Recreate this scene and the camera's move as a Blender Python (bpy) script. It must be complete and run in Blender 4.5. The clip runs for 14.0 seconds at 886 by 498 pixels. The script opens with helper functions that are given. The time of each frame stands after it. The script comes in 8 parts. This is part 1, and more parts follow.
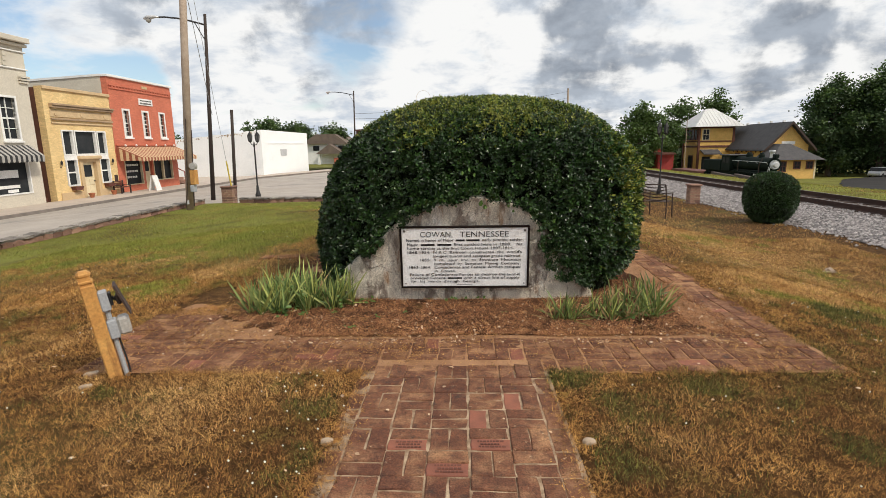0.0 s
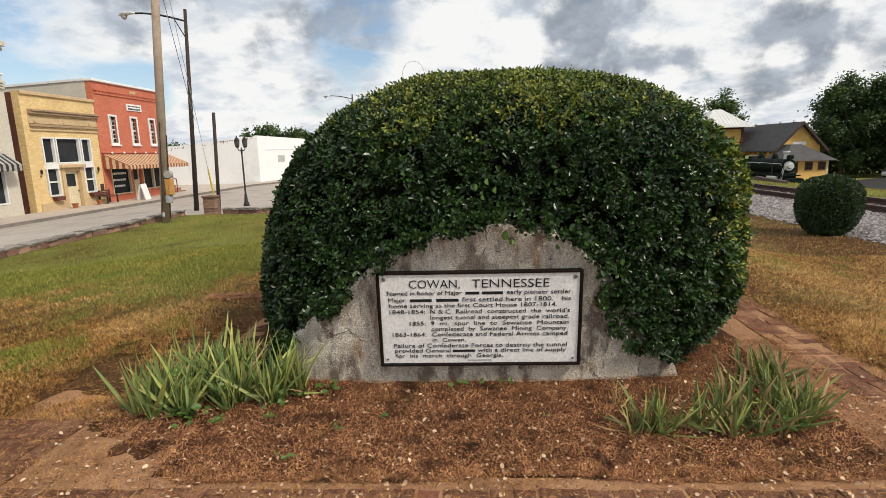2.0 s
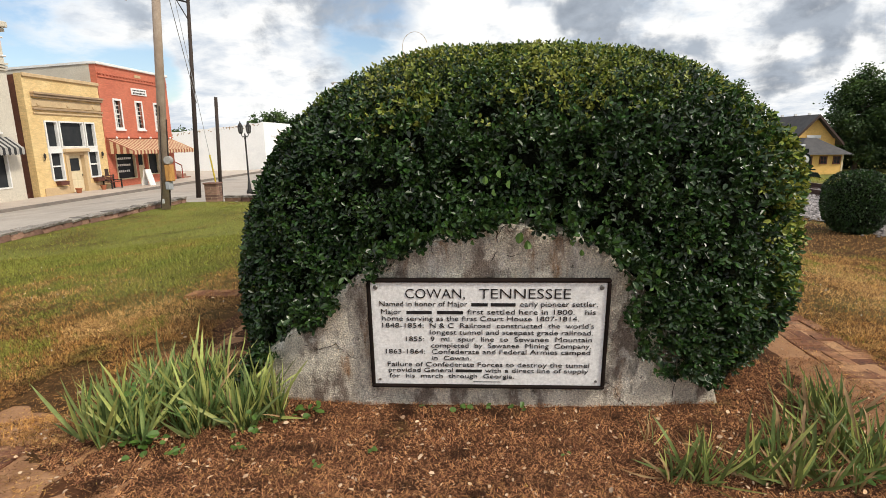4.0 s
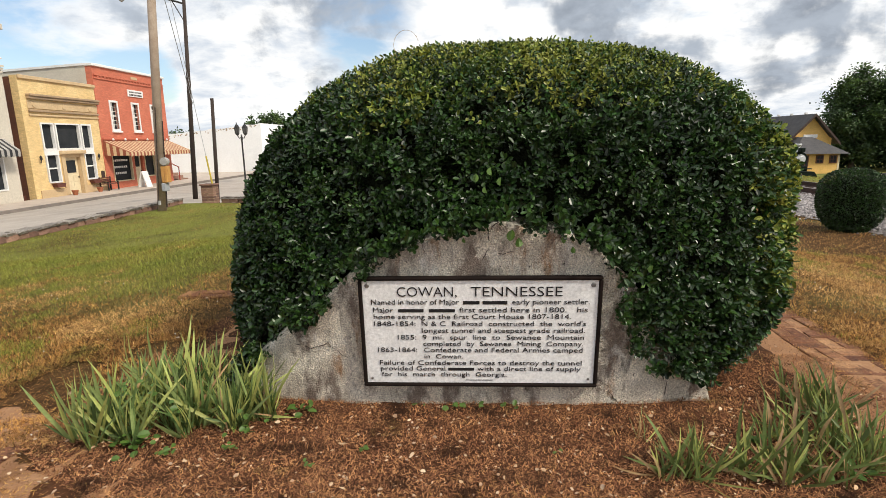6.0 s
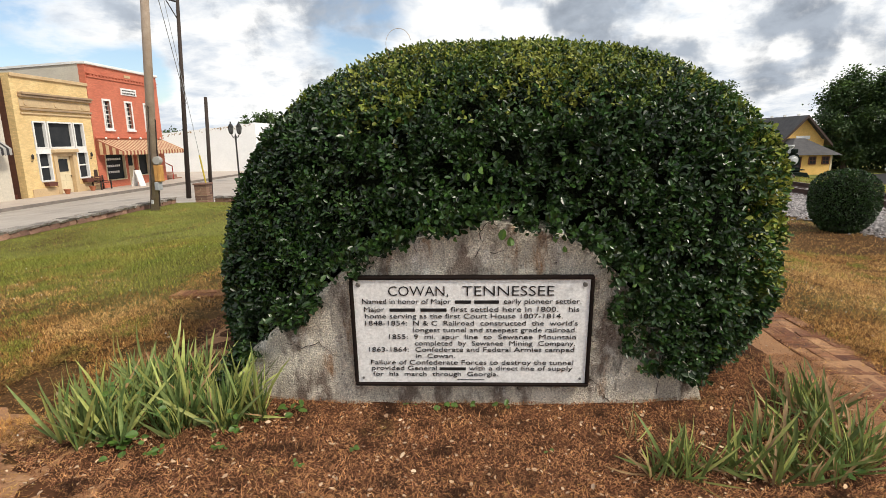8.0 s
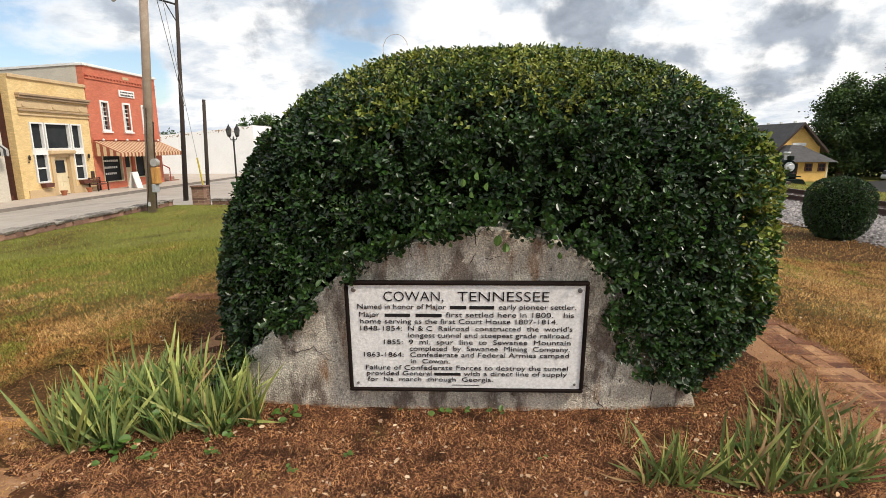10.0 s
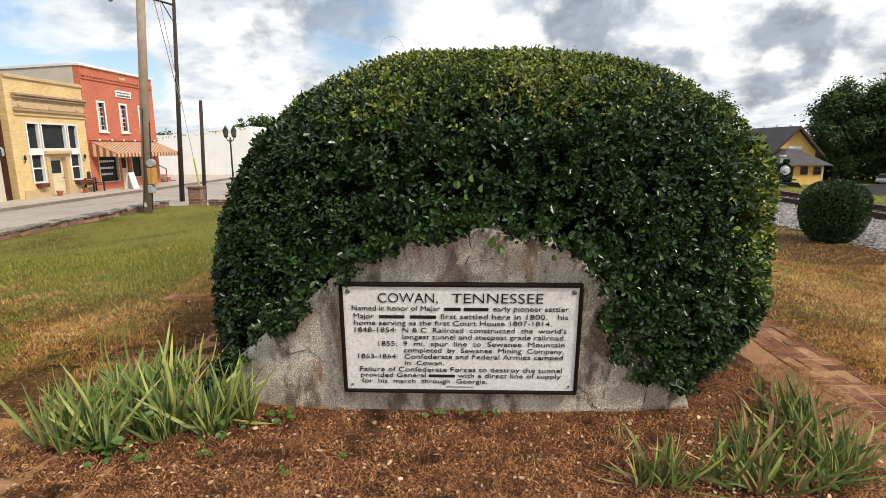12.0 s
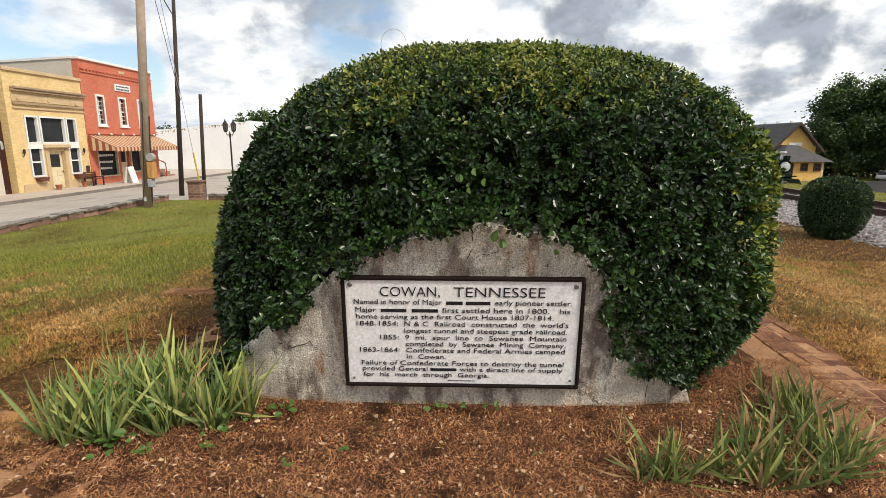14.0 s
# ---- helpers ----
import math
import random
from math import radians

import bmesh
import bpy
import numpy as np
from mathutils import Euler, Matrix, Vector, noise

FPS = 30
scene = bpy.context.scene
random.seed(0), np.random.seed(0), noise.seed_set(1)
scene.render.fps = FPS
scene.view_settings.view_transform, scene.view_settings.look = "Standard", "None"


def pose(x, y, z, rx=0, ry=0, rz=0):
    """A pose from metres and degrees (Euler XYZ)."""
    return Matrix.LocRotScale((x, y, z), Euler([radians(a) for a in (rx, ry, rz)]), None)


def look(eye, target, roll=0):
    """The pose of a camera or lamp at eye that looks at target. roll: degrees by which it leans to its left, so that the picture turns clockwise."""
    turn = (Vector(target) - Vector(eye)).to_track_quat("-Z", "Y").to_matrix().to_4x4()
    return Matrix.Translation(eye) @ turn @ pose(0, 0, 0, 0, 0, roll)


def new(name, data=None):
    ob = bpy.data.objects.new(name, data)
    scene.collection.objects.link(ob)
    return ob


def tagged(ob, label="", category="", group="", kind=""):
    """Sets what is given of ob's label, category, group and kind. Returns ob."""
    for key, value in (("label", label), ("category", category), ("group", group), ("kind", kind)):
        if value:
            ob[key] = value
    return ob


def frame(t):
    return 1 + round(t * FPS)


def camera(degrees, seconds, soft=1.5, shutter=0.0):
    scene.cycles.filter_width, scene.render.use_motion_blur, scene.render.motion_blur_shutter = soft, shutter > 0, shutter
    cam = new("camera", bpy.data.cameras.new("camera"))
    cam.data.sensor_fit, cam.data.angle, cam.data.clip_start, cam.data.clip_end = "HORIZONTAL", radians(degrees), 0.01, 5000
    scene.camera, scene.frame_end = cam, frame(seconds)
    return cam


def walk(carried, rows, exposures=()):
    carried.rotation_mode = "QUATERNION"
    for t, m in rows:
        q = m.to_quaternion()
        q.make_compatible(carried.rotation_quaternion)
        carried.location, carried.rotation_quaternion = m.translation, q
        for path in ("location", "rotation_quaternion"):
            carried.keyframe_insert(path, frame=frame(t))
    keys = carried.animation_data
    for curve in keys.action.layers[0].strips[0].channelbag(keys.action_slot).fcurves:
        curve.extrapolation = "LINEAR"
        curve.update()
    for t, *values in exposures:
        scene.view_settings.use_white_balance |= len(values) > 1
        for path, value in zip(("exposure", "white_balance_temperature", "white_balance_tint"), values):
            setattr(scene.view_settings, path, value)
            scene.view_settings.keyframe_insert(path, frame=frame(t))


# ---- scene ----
cam = camera(80.0, 14.0, soft=0.5)
METRES, EYE, TILT, LEAN, TURN = 2.483, 1.5, 0.0, 0.0, -1.5
PATH = [
    (0, (-0.029, -0.167, 1.534), (-0.101, 1.795, 1.149), -0.9),
    (0.5, (-0.075, 0.376, 1.536), (-0.167, 2.338, 1.159), -1.1),
    (1, (-0.031, 0.856, 1.51), (-0.126, 2.819, 1.142), -1.2),
    (1.5, (-0.057, 1.33, 1.489), (-0.144, 3.294, 1.124), -1.4),
    (2, (-0.086, 1.752, 1.493), (-0.169, 3.716, 1.125), -1.5),
    (2.5, (-0.06, 2.087, 1.479), (-0.154, 4.05, 1.105), -1.3),
    (3, (-0.09, 2.203, 1.485), (-0.199, 4.162, 1.097), -0.8),
    (5.5, (-0.063, 2.257, 1.456), (-0.17, 4.211, 1.044), -0.8),
    (6, (-0.052, 2.249, 1.459), (-0.153, 4.206, 1.055), -1.0),
    (6.5, (-0.049, 2.252, 1.457), (-0.143, 4.208, 1.052), -0.9),
    (7, (-0.041, 2.254, 1.455), (-0.131, 4.21, 1.052), -0.6),
    (7.5, (-0.04, 2.252, 1.458), (-0.124, 4.21, 1.059), -0.5),
    (8, (-0.035, 2.259, 1.452), (-0.117, 4.216, 1.048), -0.8),
    (10.5, (-0.02, 2.253, 1.462), (-0.091, 4.214, 1.074), -0.3),
    (11, (-0.013, 2.249, 1.462), (-0.079, 4.209, 1.073), -0.5),
    (11.5, (-0.01, 2.25, 1.467), (-0.069, 4.213, 1.087), -0.4),
    (12, (-0.012, 2.254, 1.461), (-0.073, 4.216, 1.078), -0.1),
    (12.5, (-0.019, 2.25, 1.461), (-0.076, 4.211, 1.076), -0.3),
    (13, (-0.02, 2.245, 1.46), (-0.076, 4.206, 1.073), -0.2),
    (13.5, (-0.025, 2.251, 1.459), (-0.082, 4.212, 1.067), -0.1),
    (14, (-0.026, 2.255, 1.452), (-0.085, 4.214, 1.052), 0.1),
]
walk(cam, [(t, look(eye, target, roll)) for t, eye, target, roll in PATH], ((0.0, -0.08), (1.5, -0.12), (3.0, 0.0), (5.5, 0.10), (14.0, 0.09)))

# ---------------------------------------------------------------- world, sun, exposure
SUN_FROM = Vector((0.62, -0.36, 0.70)).normalized()


def build_world():
    w = bpy.data.worlds.new("sky")
    scene.world = w
    w.use_nodes = True
    nt = w.node_tree
    nt.nodes.clear()

    def N(kind, **kw):
        n = nt.nodes.new(kind)
        for k, v in kw.items():
            n.inputs[k].default_value = v
        return n

    def math_(op, a, b=None, c=None):
        n = nt.nodes.new("ShaderNodeMath")
        n.operation = op
        for i, v in enumerate((a, b, c)):
            if v is None:
                continue
            if isinstance(v, (int, float)):
                n.inputs[i].default_value = v
            else:
                nt.links.new(v, n.inputs[i])
        return n.outputs[0]

    def smooth(v, lo, hi, a=0.0, b=1.0):
        n = nt.nodes.new("ShaderNodeMapRange")
        n.interpolation_type = "SMOOTHSTEP"
        nt.links.new(v, n.inputs[0])
        for i, val in zip((1, 2, 3, 4), (lo, hi, a, b)):
            n.inputs[i].default_value = val
        return n.outputs[0]

    def mix(f, a, b):
        n = nt.nodes.new("ShaderNodeMix")
        n.data_type = "RGBA"
        nt.links.new(f, n.inputs[0])
        for sock, v in ((n.inputs[6], a), (n.inputs[7], b)):
            if isinstance(v, tuple):
                sock.default_value = (*v, 1)
            else:
                nt.links.new(v, sock)
        return n.outputs[2]

    sky = nt.nodes.new("ShaderNodeTexSky")
    sky.sky_type = "NISHITA"
    sky.sun_disc = False
    sky.sun_elevation = math.asin(SUN_FROM.z)
    sky.sun_rotation = math.atan2(SUN_FROM.x, SUN_FROM.y)
    dim = nt.nodes.new("ShaderNodeVectorMath")
    dim.operation = "SCALE"
    nt.links.new(sky.outputs[0], dim.inputs[0])
    dim.inputs["Scale"].default_value = 0.14

    tc = nt.nodes.new("ShaderNodeTexCoord")
    sep = nt.nodes.new("ShaderNodeSeparateXYZ")
    nt.links.new(tc.outputs["Generated"], sep.inputs[0])
    up = math_("ADD", math_("MAXIMUM", sep.outputs[2], 0.0), 0.30)
    flat = nt.nodes.new("ShaderNodeCombineXYZ")
    nt.links.new(math_("DIVIDE", sep.outputs[0], up), flat.inputs[0])
    nt.links.new(math_("DIVIDE", sep.outputs[1], up), flat.inputs[1])

    def clouds(scale, detail, rough, off, warp=0.4, billow=False):
        mp = nt.nodes.new("ShaderNodeMapping")
        mp.inputs["Location"].default_value = off
        nt.links.new(tc.outputs["Generated"] if billow else flat.outputs[0], mp.inputs[0])
        n = N("ShaderNodeTexNoise", Scale=scale, Detail=detail, Roughness=rough, Distortion=warp)
        nt.links.new(mp.outputs[0], n.inputs["Vector"])
        return n.outputs[0]

    def toward(d, inner, outer):
        v = Vector(d).normalized()
        n = nt.nodes.new("ShaderNodeVectorMath")
        n.operation = "DOT_PRODUCT"
        nt.links.new(tc.outputs["Generated"], n.inputs[0])
        n.inputs[1].default_value = v
        return smooth(n.outputs["Value"], math.cos(radians(outer)), math.cos(radians(inner)))

    big = clouds(1.3, 6.0, 0.55, (3.1, 1.7, 0.0))
    fine = clouds(4.2, 8.0, 0.6, (0.4, 7.3, 0.0), 0.2)
    grey = clouds(1.5, 8.0, 0.56, (8.2, 2.9, 0.0), 0.3)
    # gaps of blue
    blue_low = toward((-0.59, 0.79, 0.145), 2.5, 9.5)
    blue_low2 = toward((-0.524, 0.843, 0.115), 1.0, 5.0)
    cover = math_("ADD", math_("MULTIPLY", big, 0.7), math_("MULTIPLY", fine, 0.3))
    cover = math_("SUBTRACT", cover, math_("MULTIPLY", math_("MAXIMUM", math_("MAXIMUM", blue_low, blue_low2), math_("MULTIPLY", toward((-0.20, 0.95, 0.215), 1.0, 8.0), 0.8)), 0.26))
    cover = math_("ADD", cover, math_("MULTIPLY", toward((-0.56, 0.78, 0.27), 3.0, 11.0), 0.16))
    mask = smooth(cover, 0.30, 0.44)
    # grey bellies of the clouds
    dark = None
    for d, i, o, s in CLOUD_BELLIES:
        v = math_("MULTIPLY", toward(d, i, o), s)
        dark = v if dark is None else math_("MAXIMUM", dark, v)
    white = None
    for d, i, o in CLOUD_WHITES:
        v = toward(d, i, o)
        white = v if white is None else math_("MAXIMUM", white, v)
    puff = clouds(11.0, 7.0, 0.55, (5.1, 0.3, 0.0), 0.15, True)
    bell = math_("ADD", math_("ADD", math_("MULTIPLY", grey, 0.34), math_("MULTIPLY", fine, 0.26)), math_("MULTIPLY", puff, 0.55))
    bell = math_("ADD", bell, math_("MULTIPLY", dark, 0.19))
    bell = math_("SUBTRACT", bell, math_("MULTIPLY", white, 0.07))
    shade = smooth(bell, 0.66, 0.80)
    streak = smooth(math_("SUBTRACT", fine, math_("MULTIPLY", white, 0.12)), 0.38, 0.64, 0.0, 0.80)
    lit = mix(streak, (1.0, 1.0, 0.99), (0.52, 0.60, 0.71))
    deep = mix(smooth(fine, 0.35, 0.65), (0.27, 0.305, 0.36), (0.44, 0.49, 0.56))
    body = mix(shade, lit, deep)
    col = mix(mask, dim.outputs[0], body)
    bg = N("ShaderNodeBackground", Strength=1.0)
    nt.links.new(col, bg.inputs[0])
    out = nt.nodes.new("ShaderNodeOutputWorld")
    nt.links.new(bg.outputs[0], out.inputs[0])


# direction, inner and outer edge in degrees, strength
CLOUD_BELLIES = (
    ((0.215, 0.956, 0.200), 0.5, 6, 1),
    ((0.279, 0.945, 0.170), 0.5, 5.5, 1),
    ((0.290, 0.931, 0.223), 1, 8, 1),
    ((0.156, 0.968, 0.195), 0.2, 3.5, 0.8),
    ((0.378, 0.917, 0.126), 0.2, 4.2, 0.75),
    ((0.467, 0.878, 0.105), 0.3, 4.6, 0.85),
    ((0.445, 0.884, 0.142), 0.2, 4.5, 0.6),
    ((0.510, 0.842, 0.177), 0.5, 7.5, 1),
    ((0.531, 0.837, 0.132), 0.3, 5.5, 0.85),
    ((0.559, 0.813, 0.165), 0.5, 7, 1),
    ((0.576, 0.797, 0.180), 0.5, 6, 1),
    ((-0.169, 0.961, 0.219), 1, 9, 0.75),
    ((-0.114, 0.980, 0.166), 0.5, 8, 0.7),
    ((-0.264, 0.945, 0.191), 0.5, 7, 0.7),
    ((-0.519, 0.828, 0.212), 0.5, 6, 0.75),
    ((-0.427, 0.877, 0.219), 0.5, 5, 0.65),
    ((0.076, 0.990, 0.115), 0.5, 6.5, 0.8),
    ((0.185, 0.978, 0.097), 0.5, 6.5, 0.9),
    ((0.269, 0.960, 0.078), 0.5, 5.5, 0.75),
    ((-0.327, 0.939, 0.108), 0.3, 7, 0.6),
    ((-0.474, 0.838, 0.270), 2, 8, 0.8),
    ((-0.012, 0.951, 0.310), 3, 12, 0.7),
    ((0.404, 0.864, 0.301), 4, 14, 0.9),
)
CLOUD_WHITES = (
    ((0.344, 0.921, 0.185), 1, 4),
    ((0.411, 0.897, 0.162), 1, 4.5),
    ((0.494, 0.860, 0.129), 0.5, 2.2),
    ((0.578, 0.808, 0.111), 0.6, 3),
    ((0.006, 0.981, 0.196), 2, 6),
    ((0.085, 0.982, 0.167), 2, 4.5),
    ((-0.357, 0.932, 0.070), 2, 6),
    ((-0.581, 0.797, 0.165), 2, 5),
    ((0.363, 0.928, 0.080), 1, 4),
    ((-0.077, 0.991, 0.109), 1, 5),
)
build_world()
sun = new("sun", bpy.data.lights.new("sun", "SUN"))
sun.data.energy, sun.data.angle, sun.data.color = 3.2, radians(9.0), (1.0, 0.92, 0.78)
sun.matrix_world = look(SUN_FROM * 50, (0, 0, 0))


# ---------------------------------------------------------------- materials
def material(name, col, col2=None, rough=0.7, metal=0.0, scale=6.0, fine=60.0, bump=0.15, depth=0.01, island=0.0, obj_random=0.0,
             patch=None, patch_scale=0.5, patch_lo=0.5, patch_hi=0.62, spec=0.5, coords="Object", trans=0.0, stretch=None, more=(), grain=0.16):
    """A surface that varies at a large and at a fine scale, with relief."""
    m = bpy.data.materials.new(name)
    m.use_nodes = True
    nt = m.node_tree
    p = nt.nodes["Principled BSDF"]
    p.inputs["Metallic"].default_value = metal
    p.inputs["Specular IOR Level"].default_value = spec
    L = nt.links.new
    tc = nt.nodes.new("ShaderNodeTexCoord")
    geo = nt.nodes.new("ShaderNodeNewGeometry")
    vec = geo.outputs["Position"] if coords == "World" else tc.outputs["Object"]

    def noise_(s, detail=4.0, r=0.6):
        n = nt.nodes.new("ShaderNodeTexNoise")
        n.inputs["Scale"].default_value, n.inputs["Detail"].default_value, n.inputs["Roughness"].default_value = s, detail, r
        L(vec, n.inputs["Vector"])
        return n.outputs[0]

    def ramp(v, lo, hi, a=0.0, b=1.0):
        n = nt.nodes.new("ShaderNodeMapRange")
        L(v, n.inputs[0])
        for i, val in zip((1, 2, 3, 4), (lo, hi, a, b)):
            n.inputs[i].default_value = val
        return n.outputs[0]

    def mix(f, a, b):
        n = nt.nodes.new("ShaderNodeMix")
        n.data_type = "RGBA"
        L(f, n.inputs[0])
        for sock, v in ((n.inputs[6], a), (n.inputs[7], b)):
            if isinstance(v, tuple):
                sock.default_value = (*v[:3], 1)
            else:
                L(v, sock)
        return n.outputs[2]

    col2 = col2 or tuple(c * 0.72 for c in col)
    c = mix(ramp(noise_(scale), 0.32, 0.68), col, col2)
    if patch:
        stain = noise_(patch_scale, 5.0)
        if stretch:
            mp = nt.nodes.new("ShaderNodeMapping")
            mp.inputs["Scale"].default_value = stretch
            L(vec, mp.inputs[0])
            L(mp.outputs[0], stain.node.inputs["Vector"])
        c = mix(ramp(stain, patch_lo, patch_hi), c, patch)
    for tint, sc, lo, hi, st in more:
        stain = noise_(sc, 6.0, 0.65)
        mp = nt.nodes.new("ShaderNodeMapping")
        mp.inputs["Scale"].default_value = st
        L(vec, mp.inputs[0])
        L(mp.outputs[0], stain.node.inputs["Vector"])
        c = mix(ramp(stain, lo, hi), c, tint)
    f = noise_(fine, 3.0)
    hsv = nt.nodes.new("ShaderNodeHueSaturation")
    L(c, hsv.inputs["Color"])
    val = ramp(f, 0.28, 0.72, 1.0 - grain, 1.0 + grain)
    for amount, src in ((island, geo.outputs["Random Per Island"]), (obj_random, None)):
        if amount:
            if src is None:
                src = nt.nodes.new("ShaderNodeObjectInfo").outputs["Random"]
            mul = nt.nodes.new("ShaderNodeMath")
            mul.operation = "MULTIPLY"
            L(val, mul.inputs[0])
            L(ramp(src, 0.0, 1.0, 1.0 - amount, 1.0 + amount), mul.inputs[1])
            val = mul.outputs[0]
            L(ramp(src, 0.0, 1.0, 0.5 - 0.018 * amount, 0.5 + 0.018 * amount), hsv.inputs["Hue"])
    L(val, hsv.inputs["Value"])
    L(hsv.outputs[0], p.inputs["Base Color"])
    L(ramp(f, 0.2, 0.8, max(0.02, rough - 0.1), min(1.0, rough + 0.1)), p.inputs["Roughness"])
    if trans:
        p.inputs["Transmission Weight"].default_value = 0.0
        t = nt.nodes.new("ShaderNodeBsdfTranslucent")
        L(hsv.outputs[0], t.inputs["Color"])
        ms = nt.nodes.new("ShaderNodeMixShader")
        ms.inputs[0].default_value = trans
        L(p.outputs[0], ms.inputs[1])
        L(t.outputs[0], ms.inputs[2])
        L(ms.outputs[0], nt.nodes["Material Output"].inputs["Surface"])
    if bump:
        b = nt.nodes.new("ShaderNodeBump")
        b.inputs["Strength"].default_value, b.inputs["Distance"].default_value = bump, depth
        add = nt.nodes.new("ShaderNodeMath")
        add.operation = "ADD"
        L(f, add.inputs[0])
        L(noise_(scale * 3), add.inputs[1])
        L(add.outputs[0], b.inputs["Height"])
        L(b.outputs[0], p.inputs["Normal"])
    return m


def brickwork(name, col, col2, mortar, width=0.21, height=0.075, rough=0.8):
    """Fine coursed brick for walls far from the camera; u runs along x + y, v along z."""
    m = material(name, col, col2, rough=rough, scale=1.2, fine=25, bump=0.0)
    nt = m.node_tree
    p = nt.nodes["Principled BSDF"]
    geo = nt.nodes.new("ShaderNodeNewGeometry")
    sep = nt.nodes.new("ShaderNodeSeparateXYZ")
    nt.links.new(geo.outputs["Position"], sep.inputs[0])
    add = nt.nodes.new("ShaderNodeMath")
    nt.links.new(sep.outputs[0], add.inputs[0])
    nt.links.new(sep.outputs[1], add.inputs[1])
    com = nt.nodes.new("ShaderNodeCombineXYZ")
    nt.links.new(add.outputs[0], com.inputs[0])
    nt.links.new(sep.outputs[2], com.inputs[1])
    bt = nt.nodes.new("ShaderNodeTexBrick")
    nt.links.new(com.outputs[0], bt.inputs["Vector"])
    bt.inputs["Scale"].default_value = 1.0
    bt.inputs["Brick Width"].default_value, bt.inputs["Row Height"].default_value = width, height
    bt.inputs["Mortar Size"].default_value = 0.006
    bt.inputs["Color1"].default_value, bt.inputs["Color2"].default_value = (1, 1, 1, 1), (0.8, 0.8, 0.8, 1)
    bt.inputs["Mortar"].default_value = (*mortar, 1)
    src = p.inputs["Base Color"].links[0].from_socket
    mul = nt.nodes.new("ShaderNodeMix")
    mul.data_type, mul.blend_type = "RGBA", "MULTIPLY"
    mul.inputs[0].default_value = 1.0
    nt.links.new(src, mul.inputs[6])
    nt.links.new(bt.outputs["Color"], mul.inputs[7])
    nt.links.new(mul.outputs[2], p.inputs["Base Color"])
    b = nt.nodes.new("ShaderNodeBump")
    b.inputs["Strength"].default_value, b.inputs["Distance"].default_value = 0.4, 0.006
    b.invert = True
    nt.links.new(bt.outputs["Fac"], b.inputs["Height"])
    nt.links.new(b.outputs[0], p.inputs["Normal"])
    return m


